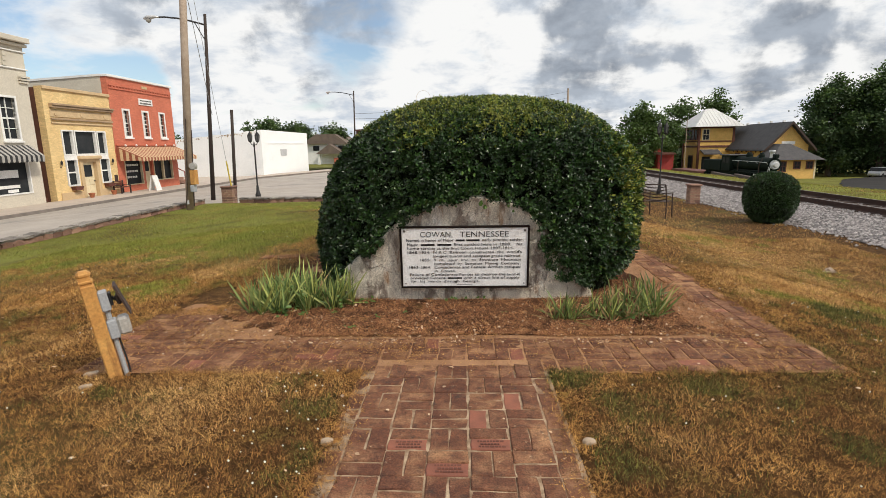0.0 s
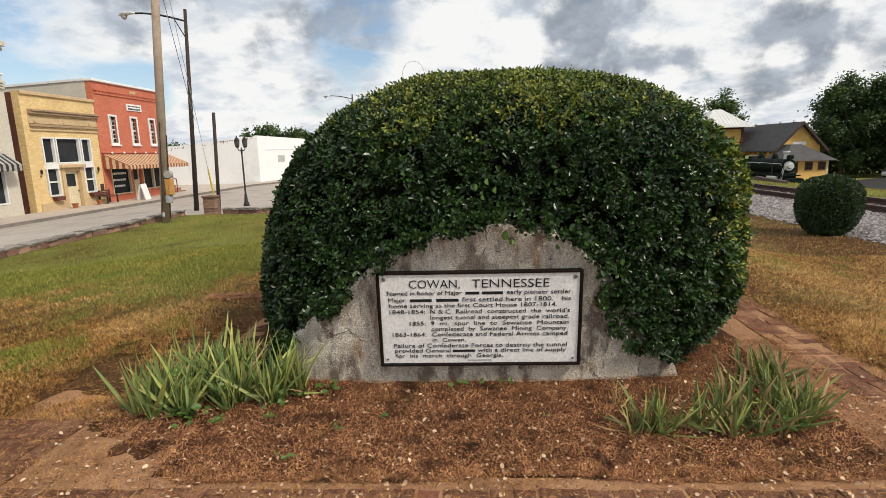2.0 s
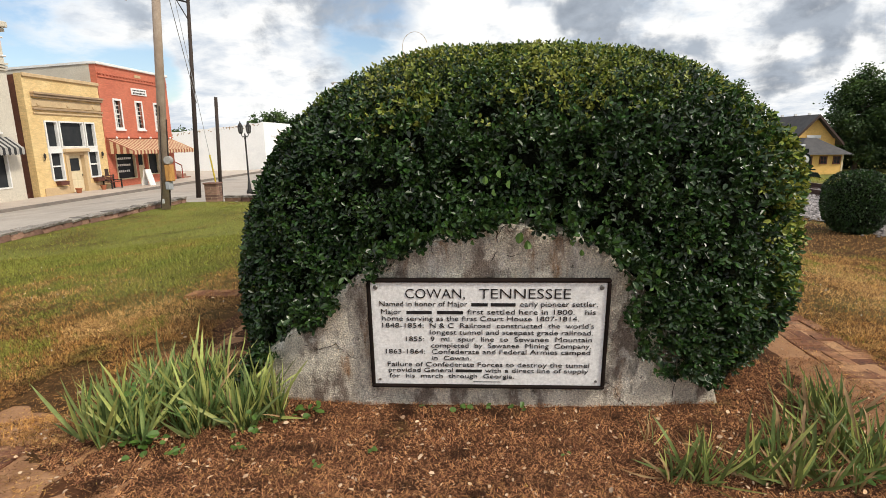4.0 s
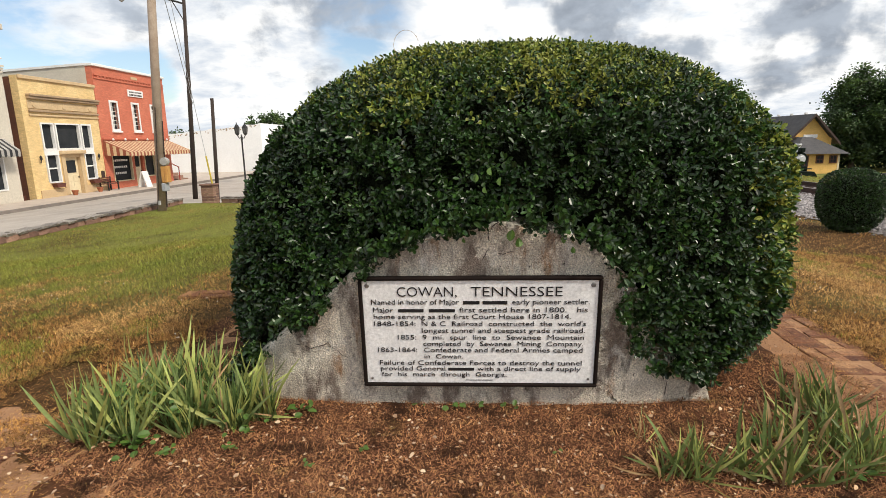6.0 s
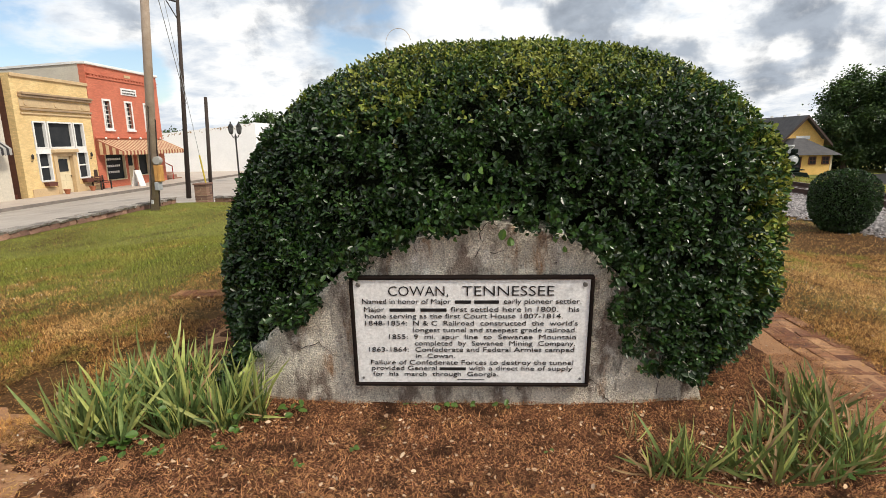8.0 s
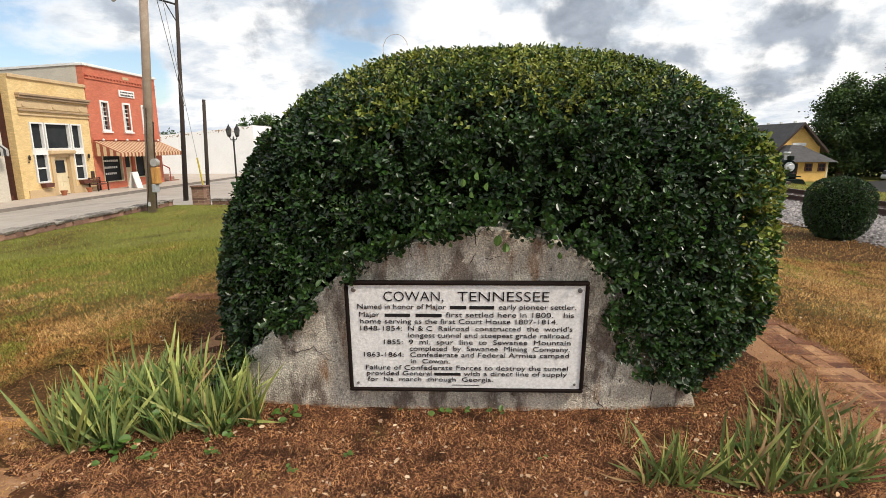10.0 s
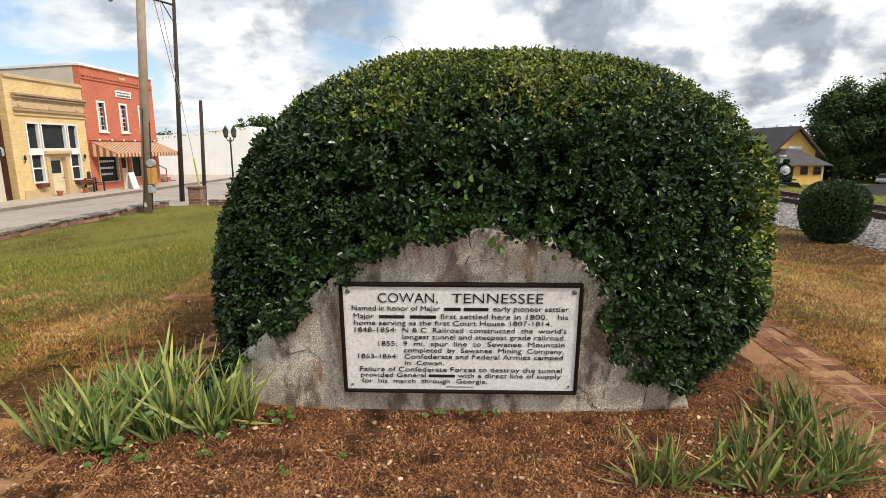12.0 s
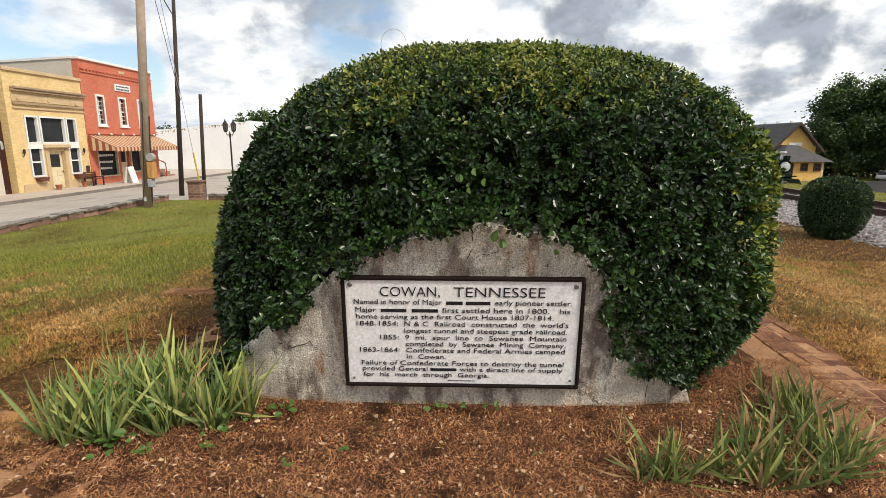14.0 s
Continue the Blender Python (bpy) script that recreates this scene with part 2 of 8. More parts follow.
M = dict(
    lawn=material("lawn_soil", (0.110, 0.056, 0.021), (0.036, 0.018, 0.007), rough=0.95, scale=9.0, fine=45, bump=0.7, depth=0.02,
                  patch=(0.11, 0.11, 0.033), patch_scale=0.33, patch_lo=0.52, patch_hi=0.66, coords="World", spec=0.1),
    dry=material("dry_grass", (0.58, 0.305, 0.100), (0.28, 0.126, 0.044), rough=0.8, scale=1.6, fine=30, bump=0, island=0.8,
                 patch=(0.63, 0.39, 0.155), patch_scale=0.8, patch_lo=0.55, patch_hi=0.7, coords="World", spec=0.15, trans=0.25,
                 more=(((0.13, 0.062, 0.022), 2.4, 0.52, 0.68, (1.0, 1.0, 1.0)), ((0.20, 0.15, 0.04), 1.5, 0.56, 0.68, (1.0, 1.0, 1.0)), ((0.10, 0.050, 0.019), 15.0, 0.52, 0.60, (1.0, 1.0, 1.0)))),
    straw=material("bleached_straw_grass", (0.70, 0.43, 0.175), (0.46, 0.24, 0.085), rough=0.8, scale=3.0, fine=30, bump=0, island=0.6, coords="World", spec=0.15, trans=0.25,
                   more=(((0.20, 0.10, 0.036), 13.0, 0.55, 0.63, (1.0, 1.0, 1.0)),)),
    green=material("green_grass", (0.19, 0.22, 0.038), (0.30, 0.27, 0.058), rough=0.75, scale=1.1, fine=30, bump=0, island=0.7, coords="World", spec=0.2, trans=0.3),
    green_low=material("low_green_grass", (0.115, 0.125, 0.028), (0.20, 0.16, 0.044), rough=0.75, scale=1.6, fine=30, bump=0, island=0.7, coords="World", spec=0.2, trans=0.2,
                       more=(((0.045, 0.055, 0.014), 15.0, 0.52, 0.60, (1.0, 1.0, 1.0)),)),
    mulch=material("mulch", (0.11, 0.048, 0.023), (0.038, 0.017, 0.009), rough=0.95, scale=5, fine=90, bump=0.8, depth=0.015, spec=0.1),
    chip=material("bark_chips", (0.46, 0.215, 0.105), (0.22, 0.092, 0.045), rough=0.9, scale=9, fine=90, bump=0.0, island=0.8, spec=0.15, coords="World",
                  more=(((0.055, 0.024, 0.012), 5.0, 0.52, 0.66, (1.0, 1.0, 1.0)), ((0.14, 0.115, 0.035), 2.6, 0.60, 0.70, (1.0, 1.0, 1.0)))),
    litter=material("dead_leaves", (0.62, 0.47, 0.33), (0.42, 0.25, 0.14), rough=0.8, scale=5, fine=80, bump=0.2, island=0.3, spec=0.2),
    clover=material("clover_flower", (0.75, 0.75, 0.68), (0.62, 0.62, 0.52), rough=0.8, scale=20, bump=0),
    sand=material("walk_soil", (0.43, 0.245, 0.135), (0.27, 0.14, 0.075), rough=0.95, scale=4, fine=120, bump=0.6, depth=0.006, coords="World", spec=0.1),
    joint=material("joint_sand", (0.50, 0.37, 0.25), (0.15, 0.085, 0.05), rough=0.95, scale=9, fine=140, bump=0.6, depth=0.005, coords="World", spec=0.1),
    brick=material("clay_brick", (0.205, 0.085, 0.047), (0.115, 0.052, 0.033), rough=0.9, scale=22, fine=110, bump=1.0, depth=0.008, obj_random=0.26, grain=0.42,
                   more=(((0.09, 0.055, 0.042), 11.0, 0.58, 0.72, (1.0, 1.0, 1.0)), ((0.40, 0.27, 0.17), 26.0, 0.64, 0.74, (1.0, 1.0, 1.0))),
                   patch=(0.32, 0.165, 0.088), patch_scale=6.0, patch_lo=0.47, patch_hi=0.68, coords="World", spec=0.25),
    brick_new=material("new_red_brick", (0.29, 0.10, 0.058), (0.20, 0.075, 0.046), rough=0.85, scale=9, fine=90, bump=0.3, depth=0.004, obj_random=0.15),
    brick_rest=material("walk_brick", (0.26, 0.115, 0.062), (0.155, 0.070, 0.041), rough=0.9, scale=16, fine=110, bump=0.9, depth=0.008, island=0.4, grain=0.42,
                        more=(((0.07, 0.042, 0.03), 24.0, 0.58, 0.70, (1.0, 1.0, 1.0)), ((0.09, 0.055, 0.042), 9.0, 0.58, 0.72, (1.0, 1.0, 1.0)),),
                        patch=(0.34, 0.18, 0.095), patch_scale=5.0, patch_lo=0.46, patch_hi=0.66, coords="World", spec=0.2),
    engrave=material("engraved_mark", (0.15, 0.055, 0.036), rough=0.9, bump=0),
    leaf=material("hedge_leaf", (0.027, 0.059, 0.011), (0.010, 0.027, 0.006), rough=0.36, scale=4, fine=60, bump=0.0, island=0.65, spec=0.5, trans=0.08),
    # lighter copies of the leaf: new growth, and sunlight put into the colour
    leaf_light=material("hedge_lighter_leaf", (0.048, 0.100, 0.018), (0.026, 0.066, 0.012), rough=0.34, scale=4, fine=60, bump=0.0, island=0.5, spec=0.5, trans=0.2),
    leaf_new_lit=material("hedge_new_lit_leaf", (0.30, 0.30, 0.05), (0.13, 0.19, 0.03), rough=0.45, scale=3, fine=60, bump=0.0, island=0.4, spec=0.4, trans=0.2),
    dark_core=material("hedge_dark_core", (0.012, 0.016, 0.007), (0.006, 0.008, 0.004), rough=0.95, scale=9, fine=60, bump=0.8, depth=0.03, spec=0.1),
    concrete=material("rough_concrete", (0.80, 0.735, 0.63), (0.56, 0.50, 0.415), rough=0.9, scale=7.0, fine=120, bump=1.0, depth=0.016,
                      patch=(0.25, 0.20, 0.165), patch_scale=7.5, patch_lo=0.50, patch_hi=0.61, stretch=(1.0, 1.0, 0.40), spec=0.25, grain=0.5,
                      more=(((0.10, 0.085, 0.075), 9.0, 0.60, 0.72, (1.0, 1.0, 0.22)), ((0.33, 0.18, 0.09), 5.0, 0.60, 0.70, (1.0, 1.0, 0.25)), ((0.80, 0.76, 0.70), 6.0, 0.58, 0.70, (1.0, 1.0, 0.6)), ((0.07, 0.06, 0.05), 38.0, 0.62, 0.72, (1.0, 1.0, 0.8)), ((0.78, 0.72, 0.62), 30.0, 0.63, 0.72, (1.0, 1.0, 1.0)))),
    crack=material("dark_crack", (0.06, 0.045, 0.04), rough=0.95, bump=0),
    plate=material("painted_plate", (0.83, 0.82, 0.81), (0.73, 0.72, 0.71), rough=0.55, scale=9, fine=70, bump=0.5, depth=0.004, spec=0.4),
    bronze=material("dark_bronze", (0.010, 0.007, 0.006), (0.018, 0.011, 0.009), rough=0.8, spec=0.10, metal=0.0, scale=9, fine=60, bump=0.3, depth=0.003),
    letter=material("raised_letters", (0.012, 0.011, 0.012), (0.03, 0.027, 0.027), spec=0.12, rough=0.75, scale=30, fine=90, bump=0.2, depth=0.002),
    screw=material("zinc_screw", (0.20, 0.19, 0.18), rough=0.5, metal=0.7, scale=40, bump=0.1),
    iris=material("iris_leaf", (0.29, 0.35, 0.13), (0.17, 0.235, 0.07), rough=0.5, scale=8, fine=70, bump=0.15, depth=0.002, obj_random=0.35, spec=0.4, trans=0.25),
    iris_mass=material("iris_darker_leaf", (0.14, 0.20, 0.065), (0.07, 0.12, 0.032), rough=0.5, scale=8, fine=70, bump=0.0, island=0.4, spec=0.4, trans=0.25),
    iris_dark=material("iris_olive_leaf", (0.16, 0.205, 0.06), (0.095, 0.13, 0.036), rough=0.5, scale=8, fine=70, bump=0.15, depth=0.002, obj_random=0.4, spec=0.4, trans=0.2),
    iris_pale=material("iris_yellowed_leaf", (0.50, 0.52, 0.16), (0.36, 0.41, 0.11), rough=0.55, scale=8, fine=70, bump=0.1, obj_random=0.3, trans=0.25),
    iris_dead=material("iris_withered_leaf", (0.42, 0.28, 0.13), (0.28, 0.17, 0.08), rough=0.8, scale=10, bump=0.2, obj_random=0.3),
    weed=material("weed_leaf", (0.105, 0.19, 0.030), (0.060, 0.12, 0.02), rough=0.5, scale=12, bump=0.1, island=0.3, trans=0.25),
    pine=material("treated_pine", (0.56, 0.30, 0.085), (0.44, 0.20, 0.05), rough=0.75, scale=5, fine=60, bump=0.4, depth=0.004, grain=0.22,
                  patch=(0.24, 0.10, 0.03), patch_scale=14.0, patch_lo=0.56, patch_hi=0.70, stretch=(1.0, 1.0, 0.12)),
    greyplast=material("grey_box", (0.36, 0.37, 0.39), (0.30, 0.31, 0.33), rough=0.5, scale=8, fine=80, bump=0.08),
    clearplast=material("cloudy_plastic", (0.55, 0.53, 0.50), (0.45, 0.42, 0.39), rough=0.25, scale=12, bump=0.1, trans=0.3),
    blackmetal=material("black_metal", (0.015, 0.015, 0.016), (0.03, 0.026, 0.024), rough=0.5, scale=8, fine=70, bump=0.15, spec=0.4),
    lamp_glass=material("smoky_glass", (0.16, 0.155, 0.15), (0.10, 0.10, 0.10), rough=0.2, scale=12, bump=0.05, trans=0.2),
    rustmetal=material("rusty_brown_metal", (0.06, 0.032, 0.022), (0.035, 0.02, 0.016), rough=0.75, scale=6, fine=50, bump=0.3),
    oldwood=material("weathered_pole", (0.42, 0.33, 0.26), (0.30, 0.22, 0.165), rough=0.9, scale=3, fine=40, bump=0.6, depth=0.015),
    darkwood=material("dark_creosote_wood", (0.045, 0.03, 0.024), (0.03, 0.02, 0.016), rough=0.85, scale=4, fine=40, bump=0.5, depth=0.01),
    asphalt=material("sunlit_road", (0.42, 0.37, 0.325), (0.33, 0.29, 0.255), rough=0.92, scale=0.7, fine=35, bump=0.3, depth=0.006, coords="World", spec=0.2,
                     patch=(0.28, 0.255, 0.235), patch_scale=0.25, patch_lo=0.56, patch_hi=0.64),
    lot=material("shaded_asphalt", (0.045, 0.042, 0.040), (0.03, 0.028, 0.027), rough=0.95, scale=0.5, fine=20, bump=0.3, coords="World", spec=0.1),
    paving=material("concrete_walk", (0.52, 0.44, 0.37), (0.42, 0.345, 0.29), rough=0.9, scale=0.9, fine=30, bump=0.25, coords="World"),
    kerb=material("dark_kerb", (0.22, 0.185, 0.16), (0.14, 0.12, 0.105), rough=0.9, scale=2, fine=30, bump=0.3, coords="World"),
    kerbstone=material("grey_capstone", (0.36, 0.32, 0.28), (0.19, 0.165, 0.145), rough=0.9, scale=5, fine=30, bump=0.8, depth=0.03, obj_random=0.4, grain=0.3,
                       more=(((0.60, 0.57, 0.52), 3.0, 0.60, 0.68, (1.0, 1.0, 1.0)), ((0.16, 0.07, 0.045), 2.0, 0.54, 0.66, (1.0, 1.0, 1.0)))),
    redstone=material("red_wall_stone", (0.30, 0.165, 0.115), (0.19, 0.11, 0.085), rough=0.9, scale=4, fine=30, bump=0.6, depth=0.02, obj_random=0.4),
    trackbed=material("oily_track_bed", (0.07, 0.04, 0.028), (0.04, 0.025, 0.019), rough=0.95, scale=3, fine=30, bump=0.8, depth=0.03, coords="World", spec=0.1),
    ballast=material("track_ballast", (0.36, 0.325, 0.315), (0.22, 0.20, 0.195), rough=0.9, scale=4, fine=40, bump=0.4, island=0.45, coords="World", spec=0.25),
    ballast_bed=material("ballast_bed", (0.22, 0.205, 0.20), (0.14, 0.13, 0.125), rough=0.95, scale=8, fine=40, bump=1.0, depth=0.05, coords="World"),
    rail=material("rusty_rail", (0.06, 0.027, 0.018), (0.036, 0.018, 0.013), rough=0.8, scale=4, fine=40, bump=0.3),
    railtop=material("worn_rail_head", (0.24, 0.20, 0.18), rough=0.4, metal=0.6, bump=0.05),
    sleeper=material("tarred_sleeper", (0.06, 0.042, 0.035), (0.10, 0.07, 0.055), rough=0.9, scale=5, fine=40, bump=0.5),
    red=brickwork("painted_red_brick", (0.62, 0.19, 0.11), (0.55, 0.155, 0.09), (0.86, 0.8, 0.8)),
    yellow=brickwork("buff_brick", (0.84, 0.62, 0.31), (0.74, 0.52, 0.24), (0.85, 0.84, 0.8)),
    brown=brickwork("brown_side_brick", (0.16, 0.06, 0.035), (0.10, 0.042, 0.028), (0.8, 0.8, 0.8)),
    greywall=material("painted_grey_brick", (0.60, 0.55, 0.46), (0.53, 0.48, 0.40), rough=0.8, scale=0.8, fine=18, bump=0.2, coords="World"),
    whitewall=material("whitewashed_wall", (0.86, 0.86, 0.86), (0.82, 0.82, 0.82), rough=0.85, scale=0.5, fine=9, bump=0.1, grain=0.05, coords="World",
                       patch=(0.74, 0.75, 0.76), patch_scale=0.3, patch_lo=0.6, patch_hi=0.75),
    whitepaint=material("white_paint", (0.80, 0.79, 0.77), (0.72, 0.71, 0.69), rough=0.55, scale=3, fine=30, bump=0.08),
    cream=material("cream_paint", (0.72, 0.62, 0.42), (0.62, 0.52, 0.34), rough=0.6, scale=3, fine=30, bump=0.08),
    trimdark=material("weathered_cornice", (0.28, 0.20, 0.13), (0.40, 0.28, 0.17), rough=0.85, scale=3, fine=20, bump=0.3),
    limestone=material("tan_stone", (0.58, 0.43, 0.25), (0.50, 0.35, 0.20), rough=0.85, scale=2, fine=20, bump=0.25),
    glass=material("dark_pane", (0.025, 0.028, 0.032), (0.04, 0.042, 0.045), rough=0.08, scale=2, bump=0.0, spec=0.06),
    aw_red=material("awning_rust_cloth", (0.30, 0.085, 0.045), (0.24, 0.07, 0.04), rough=0.85, scale=8, bump=0.1),
    aw_cream=material("awning_cream_cloth", (0.62, 0.46, 0.28), (0.54, 0.40, 0.24), rough=0.85, scale=8, bump=0.1),
    aw_grey=material("awning_grey_cloth", (0.42, 0.40, 0.37), rough=0.85, scale=8, bump=0.1),
    aw_black=material("awning_black_cloth", (0.03, 0.03, 0.033), rough=0.85, scale=8, bump=0.1),
    terracotta=material("terracotta", (0.38, 0.13, 0.06), rough=0.8, scale=8, bump=0.1),
    roof_dark=material("dark_shingles", (0.055, 0.052, 0.055), (0.085, 0.08, 0.08), rough=0.9, scale=1.5, fine=12, bump=0.4, coords="World"),
    roof_white=material("white_metal_roof", (0.66, 0.65, 0.63), (0.56, 0.55, 0.53), rough=0.5, scale=1.2, fine=12, bump=0.1),
    roof_brown=material("brown_roof", (0.17, 0.13, 0.10), (0.12, 0.09, 0.075), rough=0.9, scale=1.5, fine=12, bump=0.3),
    ochre=material("ochre_boards", (0.76, 0.47, 0.14), (0.66, 0.40, 0.11), rough=0.7, scale=1.5, fine=14, bump=0.15, coords="World"),
    redbrown=material("red_brown_trim", (0.13, 0.04, 0.025), (0.09, 0.03, 0.02), rough=0.7, scale=3, bump=0.1),
    loco=material("dark_green_iron", (0.005, 0.011, 0.008), (0.008, 0.013, 0.010), rough=0.7, spec=0.1, scale=2, fine=15, bump=0.2),
    silver=material("silver_paint", (0.62, 0.62, 0.63), (0.5, 0.5, 0.5), rough=0.4, metal=0.3, scale=3, bump=0.1),
    caboose=material("faded_red_boards", (0.36, 0.03, 0.022), (0.26, 0.026, 0.02), rough=0.7, scale=2, fine=14, bump=0.2),
    bark=material("tree_bark", (0.11, 0.085, 0.065), (0.07, 0.055, 0.042), rough=0.95, scale=3, fine=20, bump=0.7, depth=0.03),
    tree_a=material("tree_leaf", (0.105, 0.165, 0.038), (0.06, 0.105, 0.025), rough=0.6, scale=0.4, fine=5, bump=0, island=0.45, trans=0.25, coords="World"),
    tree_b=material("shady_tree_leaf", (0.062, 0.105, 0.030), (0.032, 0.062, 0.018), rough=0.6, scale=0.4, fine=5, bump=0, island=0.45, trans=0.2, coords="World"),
    carpaint=material("car_paint", (0.45, 0.46, 0.48), (0.40, 0.41, 0.43), rough=0.35, metal=0.4, scale=2, bump=0.0),
    carred=material("red_car_paint", (0.30, 0.02, 0.02), (0.25, 0.02, 0.02), rough=0.35, scale=2, bump=0.0),
    rubber=material("tyre_rubber", (0.02, 0.02, 0.02), rough=0.85, scale=9, bump=0.1),
    stone=material("pale_stone", (0.44, 0.34, 0.24), (0.32, 0.23, 0.16), rough=0.9, scale=8, bump=0.4),
    paper=material("printed_bars", (0.06, 0.05, 0.05), rough=0.7, bump=0),
    guard=material("yellow_guard", (0.70, 0.55, 0.06), rough=0.5, scale=6, bump=0.05),
)


def green_belts(m):
    """The lawn is green on the street side and past the railway, where it was watered by run-off."""
    nt = m.node_tree
    L = nt.links.new
    hsv = [n for n in nt.nodes if n.bl_idname == "ShaderNodeHueSaturation"][0]
    src = hsv.inputs["Color"].links[0].from_socket
    geo = nt.nodes.new("ShaderNodeNewGeometry")
    sep = nt.nodes.new("ShaderNodeSeparateXYZ")
    L(geo.outputs["Position"], sep.inputs[0])

    def run(v, lo, hi):
        n = nt.nodes.new("ShaderNodeMapRange")
        L(v, n.inputs[0])
        n.inputs[1].default_value, n.inputs[2].default_value = lo, hi
        return n.outputs[0]

    def op(kind, a, b):
        n = nt.nodes.new("ShaderNodeMath")
        n.operation = kind
        L(a, n.inputs[0])
        if isinstance(b, float):
            n.inputs[1].default_value = b
        else:
            L(b, n.inputs[1])
        return n.outputs[0]
    west = op("MULTIPLY", run(sep.outputs[0], -1.0, -5.0), run(sep.outputs[1], 5.0, 10.0))
    east = run(sep.outputs[0], 12.5, 14.0)
    no = nt.nodes.new("ShaderNodeTexNoise")
    no.inputs["Scale"].default_value, no.inputs["Detail"].default_value = 0.6, 5.0
    L(geo.outputs["Position"], no.inputs["Vector"])
    f = op("MULTIPLY", op("MAXIMUM", west, east), run(no.outputs[0], 0.25, 0.55))
    mx = nt.nodes.new("ShaderNodeMix")
    mx.data_type = "RGBA"
    L(f, mx.inputs[0])
    L(src, mx.inputs[6])
    mx.inputs[7].default_value = (0.17, 0.175, 0.04, 1)
    L(mx.outputs[2], hsv.inputs["Color"])


green_belts(M["lawn"])


# ---------------------------------------------------------------- building helpers
def smoothstep(t):
    t = min(1.0, max(0.0, t))
    return t * t * (3 - 2 * t)


def ground_z(x, y):
    """The lawn is level round the monument and falls to the street, the far corner and the station."""
    z = -0.62 * max(smoothstep((-x - 2.2) / 8.0), smoothstep((y - 11.0) / 10.0) * smoothstep((3.0 - x) / 6.0))
    z -= 0.50 * smoothstep((x - 2.6) / 3.6)
    if x > 13.5:
        z -= smoothstep((x - 13.5) / 14.0) * min(4.1, 0.05 * max(0.0, y - 8.0))
    return z


def thing(name, label, category, loc=(0, 0, 0), group="", kind=""):
    ob = new(name)
    ob.empty_display_size = 0.1
    ob.location = loc
    return tagged(ob, label, category, group, kind)


def link_mesh(name, me, mat, parent=None, label=""):
    mats = mat if isinstance(mat, (list, tuple)) else [mat]
    for m in mats:
        me.materials.append(m)
    ob = new(name, me)
    if parent is not None:
        ob.parent = parent
    return tagged(ob, label)


def part(name, bm, mat, parent=None, label="", smooth=False):
    """One mesh object from a bmesh, in its parent's space."""
    me = bpy.data.meshes.new(name)
    bmesh.ops.recalc_face_normals(bm, faces=bm.faces)
    bm.to_mesh(me)
    bm.free()
    if smooth:
        me.polygons.foreach_set("use_smooth", [True] * len(me.polygons))
    return link_mesh(name, me, mat, parent, label)


def pyd(name, verts, faces, mat, parent=None, label="", smooth=False):
    me = bpy.data.meshes.new(name)
    me.from_pydata(verts, [], faces)
    if smooth:
        me.polygons.foreach_set("use_smooth", [True] * len(me.polygons))
    me.update()
    return link_mesh(name, me, mat, parent, label)


def B():
    return bmesh.new()


def box(bm, x0, x1, y0, y1, z0, z1, bevel=0.0, m=None):
    r = bmesh.ops.create_cube(bm, size=1.0)
    vs = r["verts"]
    for v in vs:
        v.co = Vector((x0 + (v.co.x + 0.5) * (x1 - x0), y0 + (v.co.y + 0.5) * (y1 - y0), z0 + (v.co.z + 0.5) * (z1 - z0)))
    if bevel:
        es = list({e for v in vs for e in v.link_edges})
        r = bmesh.ops.bevel(bm, geom=es, offset=bevel, segments=1, affect="EDGES", clamp_overlap=True)
        vs = list({v for f in r["faces"] for v in f.verts} | {v for v in vs if v.is_valid})
    if m is not None:
        bmesh.ops.transform(bm, matrix=m, verts=vs)
    return bm


def tube(bm, p0, p1, r0, r1=None, seg=10, caps=True):
    p0, p1 = Vector(p0), Vector(p1)
    r1 = r0 if r1 is None else r1
    d = p1 - p0
    q = d.to_track_quat("Z", "Y")
    rings = []
    for p, r in ((p0, r0), (p1, r1)):
        rings.append([bm.verts.new(p + q @ Vector((r * math.cos(2 * math.pi * i / seg), r * math.sin(2 * math.pi * i / seg), 0))) for i in range(seg)])
    for i in range(seg):
        j = (i + 1) % seg
        bm.faces.new((rings[0][i], rings[0][j], rings[1][j], rings[1][i]))
    if caps:
        bm.faces.new(rings[0][::-1])
        bm.faces.new(rings[1])
    return bm


def path_tube(bm, pts, r, seg=8):
    for a, b in zip(pts, pts[1:]):
        tube(bm, a, b, r, r, seg)
    return bm


def lathe(bm, profile, seg=16, at=(0, 0, 0)):
    """profile: (radius, z) pairs from the bottom up."""
    at = Vector(at)
    rings = [[bm.verts.new(at + Vector((r * math.cos(2 * math.pi * i / seg), r * math.sin(2 * math.pi * i / seg), z))) for i in range(seg)] for r, z in profile]
    for a, b in zip(rings, rings[1:]):
        for i in range(seg):
            j = (i + 1) % seg
            bm.faces.new((a[i], a[j], b[j], b[i]))
    bm.faces.new(rings[0][::-1])
    bm.faces.new(rings[-1])
    return bm


def prism(bm, poly, axis, a, b):
    """A polygon of (u, v) pulled along an axis from a to b: axis x has (y, z), y has (x, z), z has (x, y)."""
    def at(u, v, w):
        return {"x": (w, u, v), "y": (u, w, v), "z": (u, v, w)}[axis]
    lo = [bm.verts.new(at(u, v, a)) for u, v in poly]
    hi = [bm.verts.new(at(u, v, b)) for u, v in poly]
    n = len(poly)
    bm.faces.new(lo)
    bm.faces.new(hi[::-1])
    for i in range(n):
        j = (i + 1) % n
        bm.faces.new((lo[i], hi[i], hi[j], lo[j]))
    return bm


